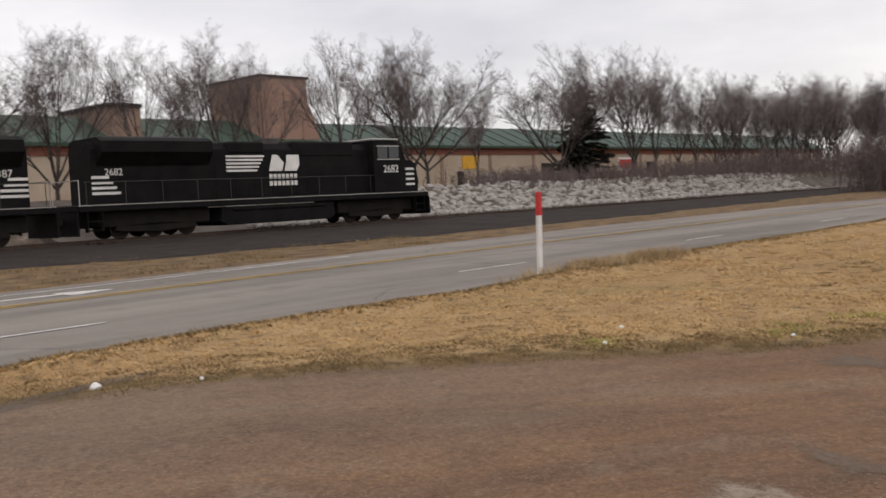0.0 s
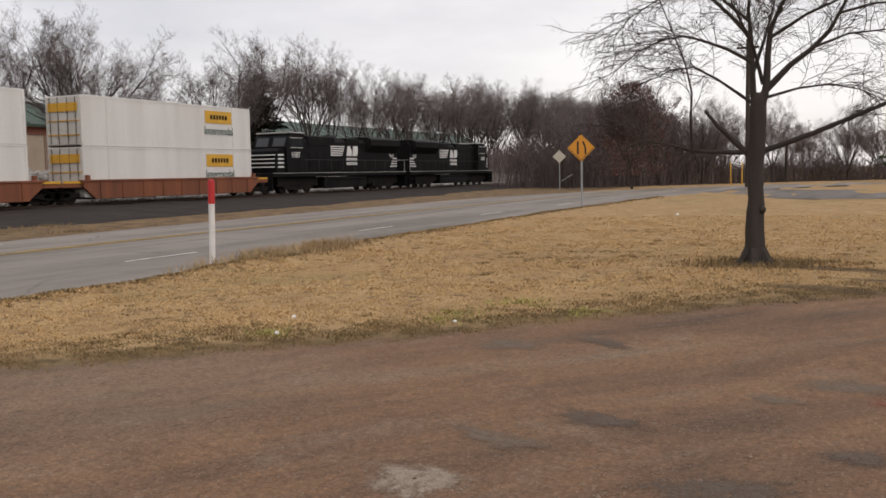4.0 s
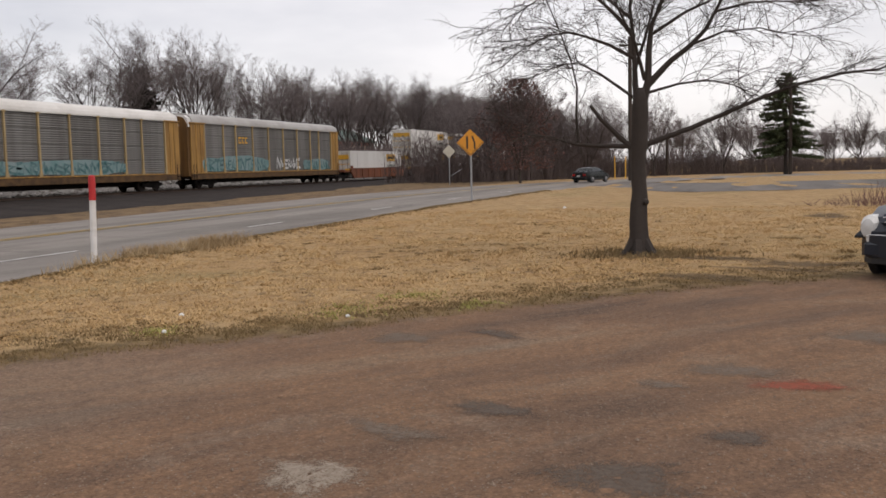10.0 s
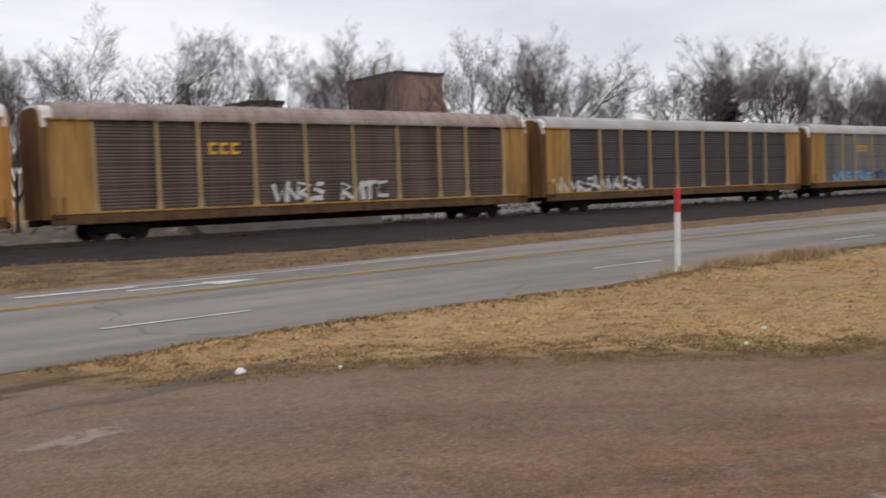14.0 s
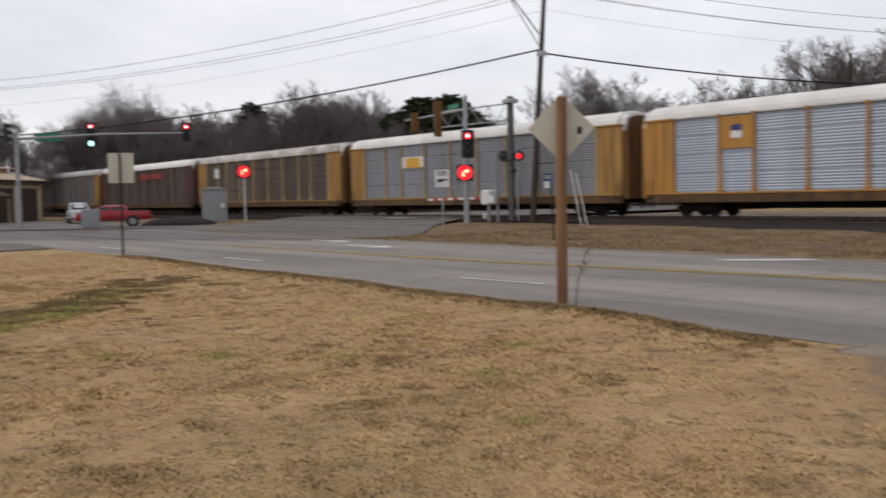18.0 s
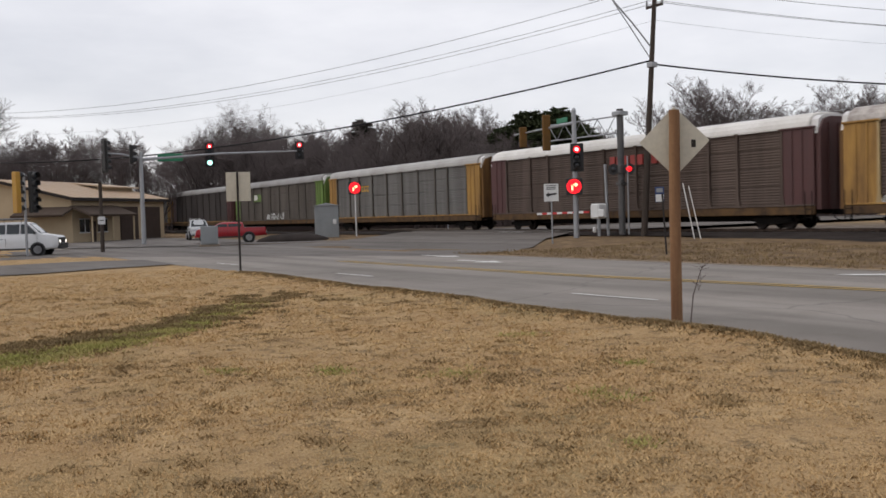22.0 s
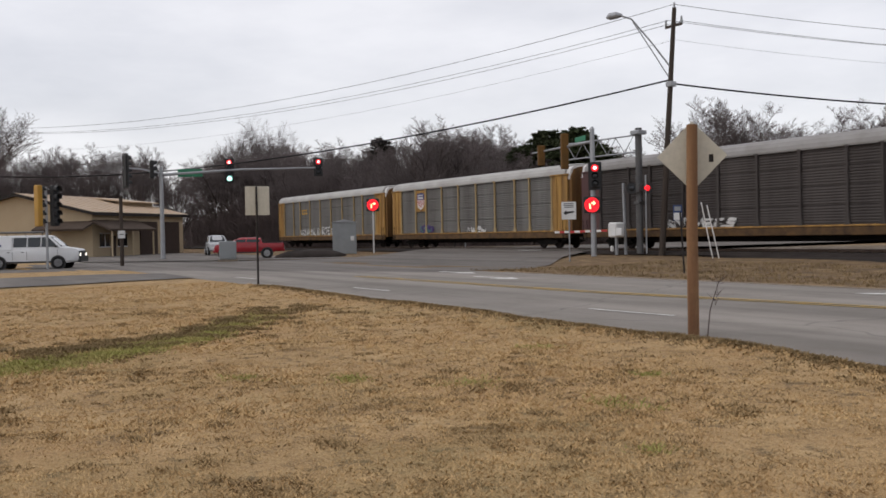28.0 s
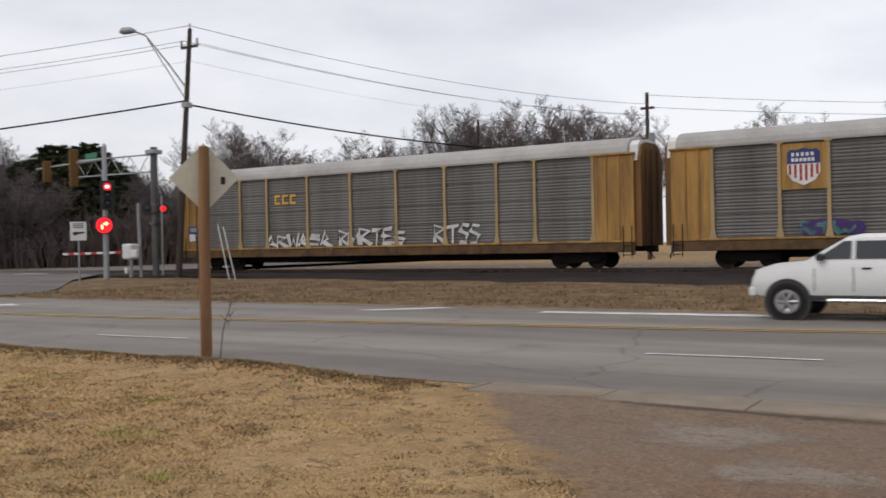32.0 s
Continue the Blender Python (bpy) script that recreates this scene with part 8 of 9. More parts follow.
def make_near_tree():
    """The single tree on the lawn: trunk with a knot, a snapped limb, long low boughs."""
    rnd = random.Random(77)
    t = thing("lawn_tree", pose(18.0, 1.81, 0.03), "leafless tree on the lawn with a broken limb", "tree")
    wood, twigs = Geo(), Geo()
    n = 22
    trunk = [(0, 0, -0.1, 0.25), (0, 0, 0.06, 0.215), (0.0, 0, 0.22, 0.182), (0, 0, 0.42, 0.168), (0.0, 0.01, 0.6, 0.163), (0, 0, 0.8, 0.152), (0, 0.0, 0.95, 0.150), (0, -0.01, 1.05, 0.146), (0, -0.01, 1.18, 0.136), (0, 0, 1.36, 0.138),
             (0, -0.01, 1.48, 0.146), (0, 0.0, 1.6, 0.134), (0, -0.01, 1.85, 0.138), (0, -0.02, 2.02, 0.156), (0, -0.02, 2.15, 0.146), (0, -0.03, 2.4, 0.142), (0, -0.03, 2.65, 0.150), (0, -0.04, 2.85, 0.135), (0, -0.06, 3.05, 0.09)]
    wood.rings([[(x + math.cos(a) * q, y + math.sin(a) * q, z) for a, q in ((a, r * (1 + 0.07 * noise.noise((math.cos(a) * 1.5, math.sin(a) * 1.5, z * 2.6)) + 0.10 * noise.noise((math.cos(a) * 5, math.sin(a) * 5, z * 1.2)))) for a in (2 * math.pi * i / n for i in range(n)))] for x, y, z, r in trunk])
    part("trunk", wood, BARK_DARK, t, "dark ridged trunk", True)
    part("knot", Geo().rings([[(-0.07 + math.cos(a) * q, -0.10 - u, 0.98 + math.sin(a) * q * 0.8) for a in (k * 0.7 for k in range(9))] for u, q in ((0.0, 0.09), (0.04, 0.085), (0.075, 0.06), (0.09, 0.02))]), BARK_DARK, t, "", True)
    for k in range(6):
        a = k * 1.05
        part("root_flare", Geo().tube([(math.cos(a) * 0.12, math.sin(a) * 0.12, 0.26), (math.cos(a) * 0.25, math.sin(a) * 0.25, 0.06), (math.cos(a) * 0.44, math.sin(a) * 0.44, -0.05)], [0.09, 0.07, 0.03], 6), BARK_DARK, t)
    # each limb: points (sideways, height), its drift in depth, radii, number of branches
    limbs = [
        ([(-0.14, 1.98), (-0.43, 2.27), (-0.68, 2.52), (-0.86, 2.77)], -0.1, 0.075, 0.035, 0),
        ([(-0.12, 2.00), (-0.70, 2.02), (-1.14, 2.06), (-1.57, 2.20), (-2.0, 2.27), (-2.35, 2.40)], -0.2, 0.060, 0.010, 8),
        ([(-1.10, 2.08), (-1.13, 2.60), (-1.10, 3.10), (-1.20, 3.60), (-1.42, 4.20), (-1.70, 4.90), (-1.85, 5.6)], -0.3, 0.034, 0.010, 12),
        ([(0.08, 2.00), (0.95, 2.30), (1.60, 2.56), (2.20, 2.80), (2.75, 2.98), (3.46, 3.13), (4.0, 3.16), (4.7, 3.38), (5.2, 3.75)], -0.3, 0.068, 0.012, 24),
        ([(-0.02, 2.75), (-0.05, 3.15), (-0.06, 3.5), (-0.09, 4.05), (-0.14, 4.5), (-0.07, 5.2), (-0.1, 6.2), (0.0, 7.2)], 0.1, 0.085, 0.016, 20),
        ([(0.08, 2.75), (0.18, 3.15), (0.20, 3.7), (0.25, 4.15), (0.40, 4.5), (0.62, 4.85), (1.0, 5.6), (1.2, 6.6)], -0.1, 0.105, 0.016, 20),
        ([(-0.07, 4.0), (-0.36, 4.35), (-0.70, 4.7), (-1.1, 5.05), (-1.6, 5.5), (-2.1, 6.1)], -0.5, 0.058, 0.012, 16),
        ([(0.18, 3.10), (0.57, 3.50), (0.93, 3.77), (1.2, 4.05), (1.36, 4.35), (1.57, 4.75), (1.75, 5.4), (2.0, 6.2)], 0.2, 0.080, 0.014, 18),
        ([(1.36, 4.33), (1.93, 4.46), (2.4, 4.47), (2.8, 4.44), (3.3, 4.52)], 0.5, 0.032, 0.009, 12),
        ([(-0.08, 3.6), (-0.5, 3.85), (-0.93, 4.02), (-1.2, 4.10), (-1.57, 4.05), (-2.0, 3.85), (-2.4, 3.5)], -0.6, 0.046, 0.009, 16),
        ([(0.25, 4.0), (0.86, 4.35), (1.3, 4.5), (1.9, 4.75), (2.6, 4.85), (3.2, 5.2)], -0.7, 0.042, 0.009, 14),
        ([(0.14, 2.95), (0.7, 3.10), (1.2, 3.16), (1.7, 3.05), (2.2, 2.80)], 0.6, 0.036, 0.008, 12),
        ([(-0.03, 2.85), (-0.7, 3.35), (-1.14, 3.60), (-1.6, 3.58), (-2.1, 3.40)], 0.7, 0.040, 0.008, 14),
        ([(-0.10, 4.3), (-0.6, 4.75), (-1.3, 4.9), (-1.8, 4.85), (-2.3, 4.6), (-2.6, 4.3)], 0.4, 0.040, 0.008, 16),
        ([(0.93, 3.77), (1.5, 3.95), (2.1, 3.95), (2.7, 3.75)], -0.6, 0.034, 0.008, 12),
        ([(-0.05, 3.4), (0.1, 4.0), (0.25, 4.8), (0.2, 5.8)], 1.4, 0.05, 0.010, 12),
        ([(0.12, 3.2), (0.0, 3.8), (-0.3, 4.5), (-0.4, 5.6)], -1.5, 0.05, 0.010, 12),
    ]

    def spray(p, d, length, rad, level):
        """A slender shoot that arches over and forks into finer ones."""
        bp, br, bd = limb(rnd, p, d, length, rad, rad * 0.45, 0.22, -0.05, 5)
        bp, br = bp[:5], br[:5]
        twigs.tube(bp, br, (4, 3, 3)[level], False)
        if level == 2:
            return
        for _ in range((6, 4)[level]):
            q = rnd.randrange(1, 4)
            e = (bd * 0.9 + Vector((rnd.uniform(-1, 1), rnd.uniform(-1, 1), rnd.uniform(-0.5, 0.6)))).normalized()
            spray(bp[q].lerp(bp[q + 1], rnd.random()), e, length * rnd.uniform(0.35, 0.7), max(rad * 0.55, 0.0026), level + 1)
    for i, (flat, drift, r0, r1, n_sub) in enumerate(limbs):
        k = len(flat) - 1
        pts = [Vector((drift * (j / k) ** 1.2, -u, w)) for j, (u, w) in enumerate(flat)]
        part("broken_limb" if i == 0 else "limb", Geo().tube(pts, [0.8 * (r0 + (r1 - r0) * (j / k) ** 0.7) for j in range(k + 1)], 8), BARK_DARK, t, "snapped bare limb stub" if i == 0 else "")
        n_sub = int(n_sub * 1.4)
        for j in range(n_sub):
            u = 0.20 + 0.80 * (j + rnd.random()) / n_sub
            f = min(u, 0.999) * k
            p0 = pts[int(f)].lerp(pts[int(f) + 1], f - int(f))
            d = (pts[int(f) + 1] - pts[int(f)]).normalized()
            d = (d * 0.9 + Vector((rnd.uniform(-0.9, 0.9), rnd.uniform(-0.9, 0.9), rnd.uniform(-0.25, 0.8)))).normalized()
            spray(p0, d, rnd.uniform(0.6, 1.4), 0.0075, 0)
    part("twig_spray", twigs, BARK_DARK, t, "fine dark hanging twigs", False, "stuff")


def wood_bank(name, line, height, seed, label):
    """An uneven solid bank along a line; its dark colour stands in for the shade deep in a wood."""
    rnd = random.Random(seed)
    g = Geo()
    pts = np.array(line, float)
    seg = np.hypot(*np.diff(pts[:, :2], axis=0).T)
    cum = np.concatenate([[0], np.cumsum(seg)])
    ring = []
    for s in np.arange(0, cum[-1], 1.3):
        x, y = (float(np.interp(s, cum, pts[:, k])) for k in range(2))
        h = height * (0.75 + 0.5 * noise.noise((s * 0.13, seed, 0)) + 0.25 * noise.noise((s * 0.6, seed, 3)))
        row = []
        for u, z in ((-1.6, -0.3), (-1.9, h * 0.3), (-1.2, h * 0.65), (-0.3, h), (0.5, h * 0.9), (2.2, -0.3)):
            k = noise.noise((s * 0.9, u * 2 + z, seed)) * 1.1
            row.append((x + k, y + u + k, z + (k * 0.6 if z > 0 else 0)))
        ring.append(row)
    setting(name, g.rings(ring), WOOD_SHADE, label, False, "stuff", "wood")


make_background_trees()
make_near_tree()
# added filler behind the trunks: closes off the sky and paints the wood's inner shade
wood_bank("dark_wood_depth", [(-230, 70), (-170, 70), (-142, 70), (-128, 76), (-112, 94), (-96, 104), (-84, 110)], 9.0, 3, "dark filler bank standing in for the shade inside the far wood")
brush_band("wood_undergrowth", [(-200, 56, 0.9), (-160, 56, 1.0), (-132, 57, 1.1), (-112, 61, 1.1), (-97, 63, 1.1), (-85, 73, 1.1), (-78, 84, 0.8), (-70, 94, 0.4)], 9.0, 4.5, 9500, 1, "dense dark undergrowth of the far wood", 0.25, 0.07)
brush_band("garage_brush", [(-170, -30, 0.8), (-160, 0, 0.9), (-150, 20, 0.9), (-146, 34, 0.7)], 8.0, 6, 2600, 9, "bare brown brush behind the garage", 0.25, 0.06)
brush_band("trackside_brush", [(62, 54, 0.35), (100, 54, 0.4), (120, 54, 0.8), (160, 52, 1.0), (220, 50, 1.2), (300, 50, 1.3)], 6.0, 4, 6500, 2, "tangled grey brush beside the railway", 0.3, 0.035)
brush_band("roadside_thicket", [(96, 33, 1.2), (104, 26, 1.35), (112, 20, 1.3), (122, 12, 0.95), (130, 0, 0.65), (135, -12, 0.55), (140, -30, 0.55), (140, -45, 0.55)], 5.5, 3.5, 6500, 3, "brown winter thicket along the road", 0.3, 0.030)


# ---- small things on the ground ----
STRAW = surf("dead_grass_blades", (0.60, 0.420, 0.212), (0.42, 0.268, 0.128), 0.95, fine=3, coarse=1.3, amount=0.95, bump=0)
STRAW_PALE = surf("tall_dead_grass", (0.46, 0.345, 0.20), (0.26, 0.175, 0.095), 0.95, fine=3, coarse=1.2, amount=0.9, bump=0)
TUFT_BLADE = surf("dull_tuft_blades", (0.345, 0.240, 0.122), (0.205, 0.142, 0.072), 0.95, fine=3, coarse=2.0, amount=0.9, bump=0)
GREEN_BLADE = surf("green_grass_blades", (0.31, 0.315, 0.085), (0.39, 0.31, 0.135), 0.95, fine=3, coarse=0.9, amount=0.9, bump=0)
BANK_BLADE = surf("bank_grass_blades", (0.30, 0.215, 0.115), (0.095, 0.066, 0.036), 0.95, fine=3, coarse=0.5, amount=0.95, bump=0)
BROWN_BLADE = surf("brown_verge_grass", (0.27, 0.190, 0.095), (0.120, 0.085, 0.043), 0.95, fine=3, coarse=0.9, amount=0.9, bump=0)


def patch_material(name, base, dirt, coarse=16.0, cover=0.72):
    """A surface that breaks up towards its rim."""
    m = surf(name, base, dirt, 0.95, fine=18, coarse=coarse, amount=0.9, bump=0.8)
    n, l, p = m.node_tree.nodes, m.node_tree.links, m.node_tree.nodes["Principled BSDF"]
    geo = n.new("ShaderNodeNewGeometry")
    at = n.new("ShaderNodeAttribute")
    at.attribute_name = "inner"
    w = math_of(n, l, "ADD", math_of(n, l, "MULTIPLY", noise_of(n, l, geo.outputs["Position"], 7.0, 8, 0.85), 2.4), math_of(n, l, "MULTIPLY", noise_of(n, l, geo.outputs["Position"], 85.0, 3, 0.8), 1.8))
    k = math_of(n, l, "ADD", at.outputs["Fac"], math_of(n, l, "SUBTRACT", w, 2.38))
    l.new(ramp_of(n, l, k, [(0.30, 0.0), (0.62, cover)]), p.inputs["Alpha"])
    return m


PATCH_GREY = patch_material("grey_crushed_stone", (0.225, 0.180, 0.142), (0.135, 0.100, 0.075), 24.0, 0.70)
PATCH_PALE = patch_material("pale_concrete_patch", (0.38, 0.318, 0.252), (0.24, 0.185, 0.138), 20.0, 0.8)
PATCH_WHITE = patch_material("white_gravel_spill", (0.40, 0.345, 0.29), (0.17, 0.125, 0.09), 45.0, 0.7)
PATCH_DARK = patch_material("dark_old_asphalt", (0.155, 0.124, 0.100), (0.080, 0.060, 0.047), 30.0, 0.80)
PATCH_SOIL = patch_material("dark_soil_and_leaves", (0.145, 0.098, 0.056), (0.088, 0.060, 0.036), 18.0, 0.65)
PATCH_RED = patch_material("red_brick_dust", (0.34, 0.095, 0.060), (0.24, 0.085, 0.055), 20.0, 0.8)
LITTER = surf("white_litter", (0.78, 0.77, 0.75), (0.6, 0.6, 0.58), 0.7)
PEBBLE = surf("pebbles", (0.26, 0.195, 0.145), (0.15, 0.105, 0.08), 0.9, fine=8, coarse=5, amount=0.9, bump=0.2)


def blades(name, spots, mat, label, h0, h1, seed, wide=0.010, per=3, lean=0.7):
    """Grass blades past counting: narrow bent triangles."""
    rnd = random.Random(seed)
    v, f = [], []
    for x, y, s in spots:
        z = ground_height(x, y) - 0.01
        for _ in range(per):
            h = rnd.uniform(h0, h1) * s
            a = rnd.uniform(0, 6.283)
            bx, by = x + rnd.uniform(-0.07, 0.07), y + rnd.uniform(-0.07, 0.07)
            lx, ly = math.cos(a) * h * lean * rnd.random(), math.sin(a) * h * lean * rnd.random()
            w = wide * rnd.uniform(0.7, 1.4) * min(1.0, 0.35 + 0.05 * math.hypot(x, y))
            b = rnd.uniform(0, 3.14)
            wx, wy = math.cos(b) * w, math.sin(b) * w
            n = len(v)
            v += [(bx - wx, by - wy, z), (bx + wx, by + wy, z), (bx + lx, by + ly, z + h)]
            f.append((n, n + 1, n + 2))
    me = bpy.data.meshes.new(name)
    me.from_pydata(v, [], f)
    me.materials.append(mat)
    tagged(new(name, me), label, "grass", "", "stuff")


SOIL = [(18.0, 1.75, 0.7, 0.8, 0), (17.5, 0.4, 0.35, 1.1, 5), (16.9, -1.2, 0.5, 1.2, 10), (14.6, 0.5, 0.4, 1.0, -12), (15.8, -0.6, 0.4, 0.9, -10), (30.6, -2.4, 1.8, 0.7, 0)]
DITCH = [(-13.2, -1.5), (-14.1, 1.2), (-15.0, 2.9), (-16.9, 4.9), (-20.0, 7.0), (-24.0, 9.0)]
GREEN_SPOTS = [(-7.18, 6.13, 0.34), (-11.42, 8.12, 0.30), (-11.11, 3.62, 0.24), (-10.34, 4.63, 0.30), (-5.49, 4.97, 0.15), (-8.4, 7.5, 0.2), (-9.2, 5.6, 0.3), (10.8, 4.6, 0.5), (12.2, 4.2, 0.4), (11.6, 3.2, 0.3), (9.0, 6.1, 0.3)]


def clumpy(x, y):
    """How thick the dead grass stands: below zero it thins out to dark thatch."""
    return 0.55 * noise.noise((x * 1.1, y * 1.1, 4)) + 0.8 * noise.noise((x * 4.3, y * 4.3, 7)) + 0.5 * noise.noise((x * 10, y * 10, 1))


def off_line(line, x, y):
    """Distance from a line of points."""
    best = 1e9
    for (ax, ay), (bx, by) in zip(line, line[1:]):
        t = max(0, min(1, ((x - ax) * (bx - ax) + (y - ay) * (by - ay)) / ((bx - ax) ** 2 + (by - ay) ** 2)))
        best = min(best, math.hypot(x - ax - t * (bx - ax), y - ay - t * (by - ay)))
    return best


def make_grass():
    rnd = random.Random(31)
    lawn, green, verge, thatch, litter_bed = [], [], [], [], []

    def spot(far, power):
        """A place on the lawn; density falls with distance from the eye."""
        while True:
            d = 3.0 + far * rnd.random() ** power
            a = rnd.uniform(radians(-101), radians(97))
            x, y = math.sin(a) * d, math.cos(a) * d
            if y > along(ROAD_NEAR, x) - 0.15 or x < -37.5 or x > 42:
                continue
            k = lot_depth(x, y) if -14 < x < 30 else -9
            if k > (-0.30 - 0.8 * rnd.random() if x > 2 else -0.05 - 0.6 * rnd.random()):
                continue
            return x, y, d, k
    while len(lawn) < 60000:
        x, y, d, k = spot(34.0, 1.5)
        c = clumpy(x, y) + (0.35 if k < -1.2 else -0.42 if x > 0 else -0.25)
        if c + rnd.uniform(-0.25, 0.25) < 0.0:
            continue
        ditch = off_line(DITCH, x, y) if x < -11 else 9
        if ditch < 0.55 and rnd.random() < 0.75:
            continue
        if any(((x - a) / p) ** 2 + ((y - b) / q) ** 2 < 1.0 + rnd.uniform(-0.4, 0.6) for a, b, p, q, _ in SOIL) and rnd.random() < 0.85:
            continue
        lawn.append((x, y, (0.7 + 0.02 * d) * (0.75 + 0.5 * noise.noise((x * 0.5, y * 0.5, 9)))))
    # dark thatch and weeds where the straw thins, more of it in worn stretches
    while len(thatch) < 24000:
        x, y, d, k = spot(26.0, 1.35)
        worn = 0.5 * noise.noise((x * 0.3, y * 0.3, 12)) + (0.3 if -1.6 < k < 0 and x > 2 else -0.22 if x > 2 else 0.0)
        if clumpy(x, y) > -0.30 + worn + rnd.uniform(-0.15, 0.15):
            continue
        r_ = rnd.uniform(0.015, 0.05)
        for _ in range(rnd.randrange(2, 6)):
            thatch.append((x + rnd.gauss(0, r_), y + rnd.gauss(0, r_), 0.75 + 0.025 * d))
    # a dark wet ditch with green on its near side
    for _ in range(9000):
        i = rnd.randrange(len(DITCH) - 1)
        t = rnd.random()
        x, y = DITCH[i][0] + (DITCH[i + 1][0] - DITCH[i][0]) * t, DITCH[i][1] + (DITCH[i + 1][1] - DITCH[i][1]) * t
        if rnd.random() < 0.5:
            if i + t < 3.4 + rnd.uniform(-1.4, 1.0):
                for _ in range(2):
                    green.append((x + rnd.gauss(0.35, 0.32), y + rnd.gauss(-0.2, 0.26), 1.3))
        else:
            lx, ly = x + rnd.gauss(-0.9, 0.5), y + rnd.gauss(0.65, 0.45)
            if noise.noise((lx * 1.3, ly * 1.3, 30)) > 0.0 and 0.8 < i + t < 4.3:
                for _ in range(5):
                    litter_bed.append((lx + rnd.gauss(0, 0.08), ly + rnd.gauss(0, 0.06), 1.3))
    for gx, gy, r_ in GREEN_SPOTS:
        for _ in range(int(300 * r_)):
            green.append((gx + rnd.gauss(0, r_ * 0.6), gy + rnd.gauss(0, r_ * 0.5), 1.0))
    # ragged dark tussocks, thickest on the worn rise before the signpost
    n_tuft = 0
    while n_tuft < 200:
        x, y, d, k = spot(22.0, 1.1)
        if noise.noise((x * 0.35, y * 0.35, 21)) + (0.30 if -9 < x < -1 else -0.15 if x > 2 and k < -1.8 else 0.0) < 0.12:
            continue
        n_tuft += 1
        r_ = rnd.uniform(0.05, 0.16)
        for _ in range(int(r_ * 260)):
            thatch.append((x + rnd.gauss(0, r_), y + rnd.gauss(0, r_ * 0.6), 1.15 + 0.03 * d))
    blades("brown_thatch", thatch, TUFT_BLADE, "dark brown thatch and weeds in the lawn", 0.015, 0.042, 8, 0.014, 3, 2.2)
    blades("ditch_litter", litter_bed, BROWN_BLADE, "dark wet leaf litter above the green ditch", 0.02, 0.05, 9, 0.02, 3, 2.2)
    blades("lawn_grass", lawn, STRAW, "short dead tan lawn grass", 0.022, 0.055, 1, 0.013, 7, 2.2)
    blades("green_lawn_patches", green, GREEN_BLADE, "patches of green in the dead lawn", 0.02, 0.055, 2, 0.012, 3, 2.0)
    for _ in range(13000):
        x = rnd.uniform(-31, -6.5) if rnd.random() < 0.5 else rnd.uniform(3, 60)
        y = along(ROAD_NEAR, x) - 0.12 - abs(rnd.gauss(0, 0.26))
        verge.append((x, y, 1.0 + 0.8 * max(0.0, noise.noise((x * 0.9, 5, 1)))))
    blades("verge_grass", verge, BROWN_BLADE, "brown grass overhanging the road edge", 0.02, 0.065, 3, 0.013, 4, 1.8)
    # ragged rim of the gravel lot
    rim = []
    for (ax, ay), (bx, by) in zip(LOT[9:20], LOT[10:21]):
        for _ in range(800):
            t = rnd.random()
            x, y = ax + (bx - ax) * t + rnd.gauss(0.30, 0.40), ay + (by - ay) * t + rnd.gauss(0.28, 0.40)
            if lot_depth(x, y) < 0.2 and noise.noise((x * 2.2, y * 2.2, 6)) > -0.25:
                rim.append((x, y, 1.0))
    blades("lot_edge_grass", rim, BROWN_BLADE, "trampled brown grass at the lot's edge", 0.015, 0.045, 4, 0.011, 3, 0.9)
    tuft = []
    for cx, cy, r_, k in ((16.8, 11.7, 0.35, 420), (18.7, 11.6, 0.5, 620), (19.9, 11.5, 0.5, 260), (14.9, 11.7, 0.4, 90)):
        for _ in range(k):
            tuft.append((cx + rnd.gauss(0, r_), cy + rnd.gauss(0, 0.22), 1.0))
    blades("tall_verge_tufts", tuft, STRAW_PALE, "pale tall dead grass by the marker post", 0.08, 0.32, 5, 0.012, 2, 1.1)
    bank = [(rnd.uniform(-38, 30), 0, 1.0) for _ in range(16000)]
    bank = [(x, along(ROAD_FAR, x) + 0.4 + rnd.random() * 10.0, s) for x, _, s in bank]
    bank = [(x, y, s) for x, y, s in bank if not (x < -36 and y > 26) and noise.noise((x * 0.35, y * 0.8, 3)) + (0.25 if x < -4 else -0.1) > 0]
    blades("bank_grass", bank, BANK_BLADE, "dead grass on the bank below the track", 0.05, 0.13, 6, 0.02, 2, 0.8)
    tree_ring = [(18 + rnd.gauss(0, 0.5), 1.75 + rnd.gauss(0, 0.7), 1.0) for _ in range(900)]
    blades("tree_foot_grass", tree_ring, BROWN_BLADE, "brown grass and leaves round the tree foot", 0.04, 0.13, 7, 0.012, 2, 0.9)


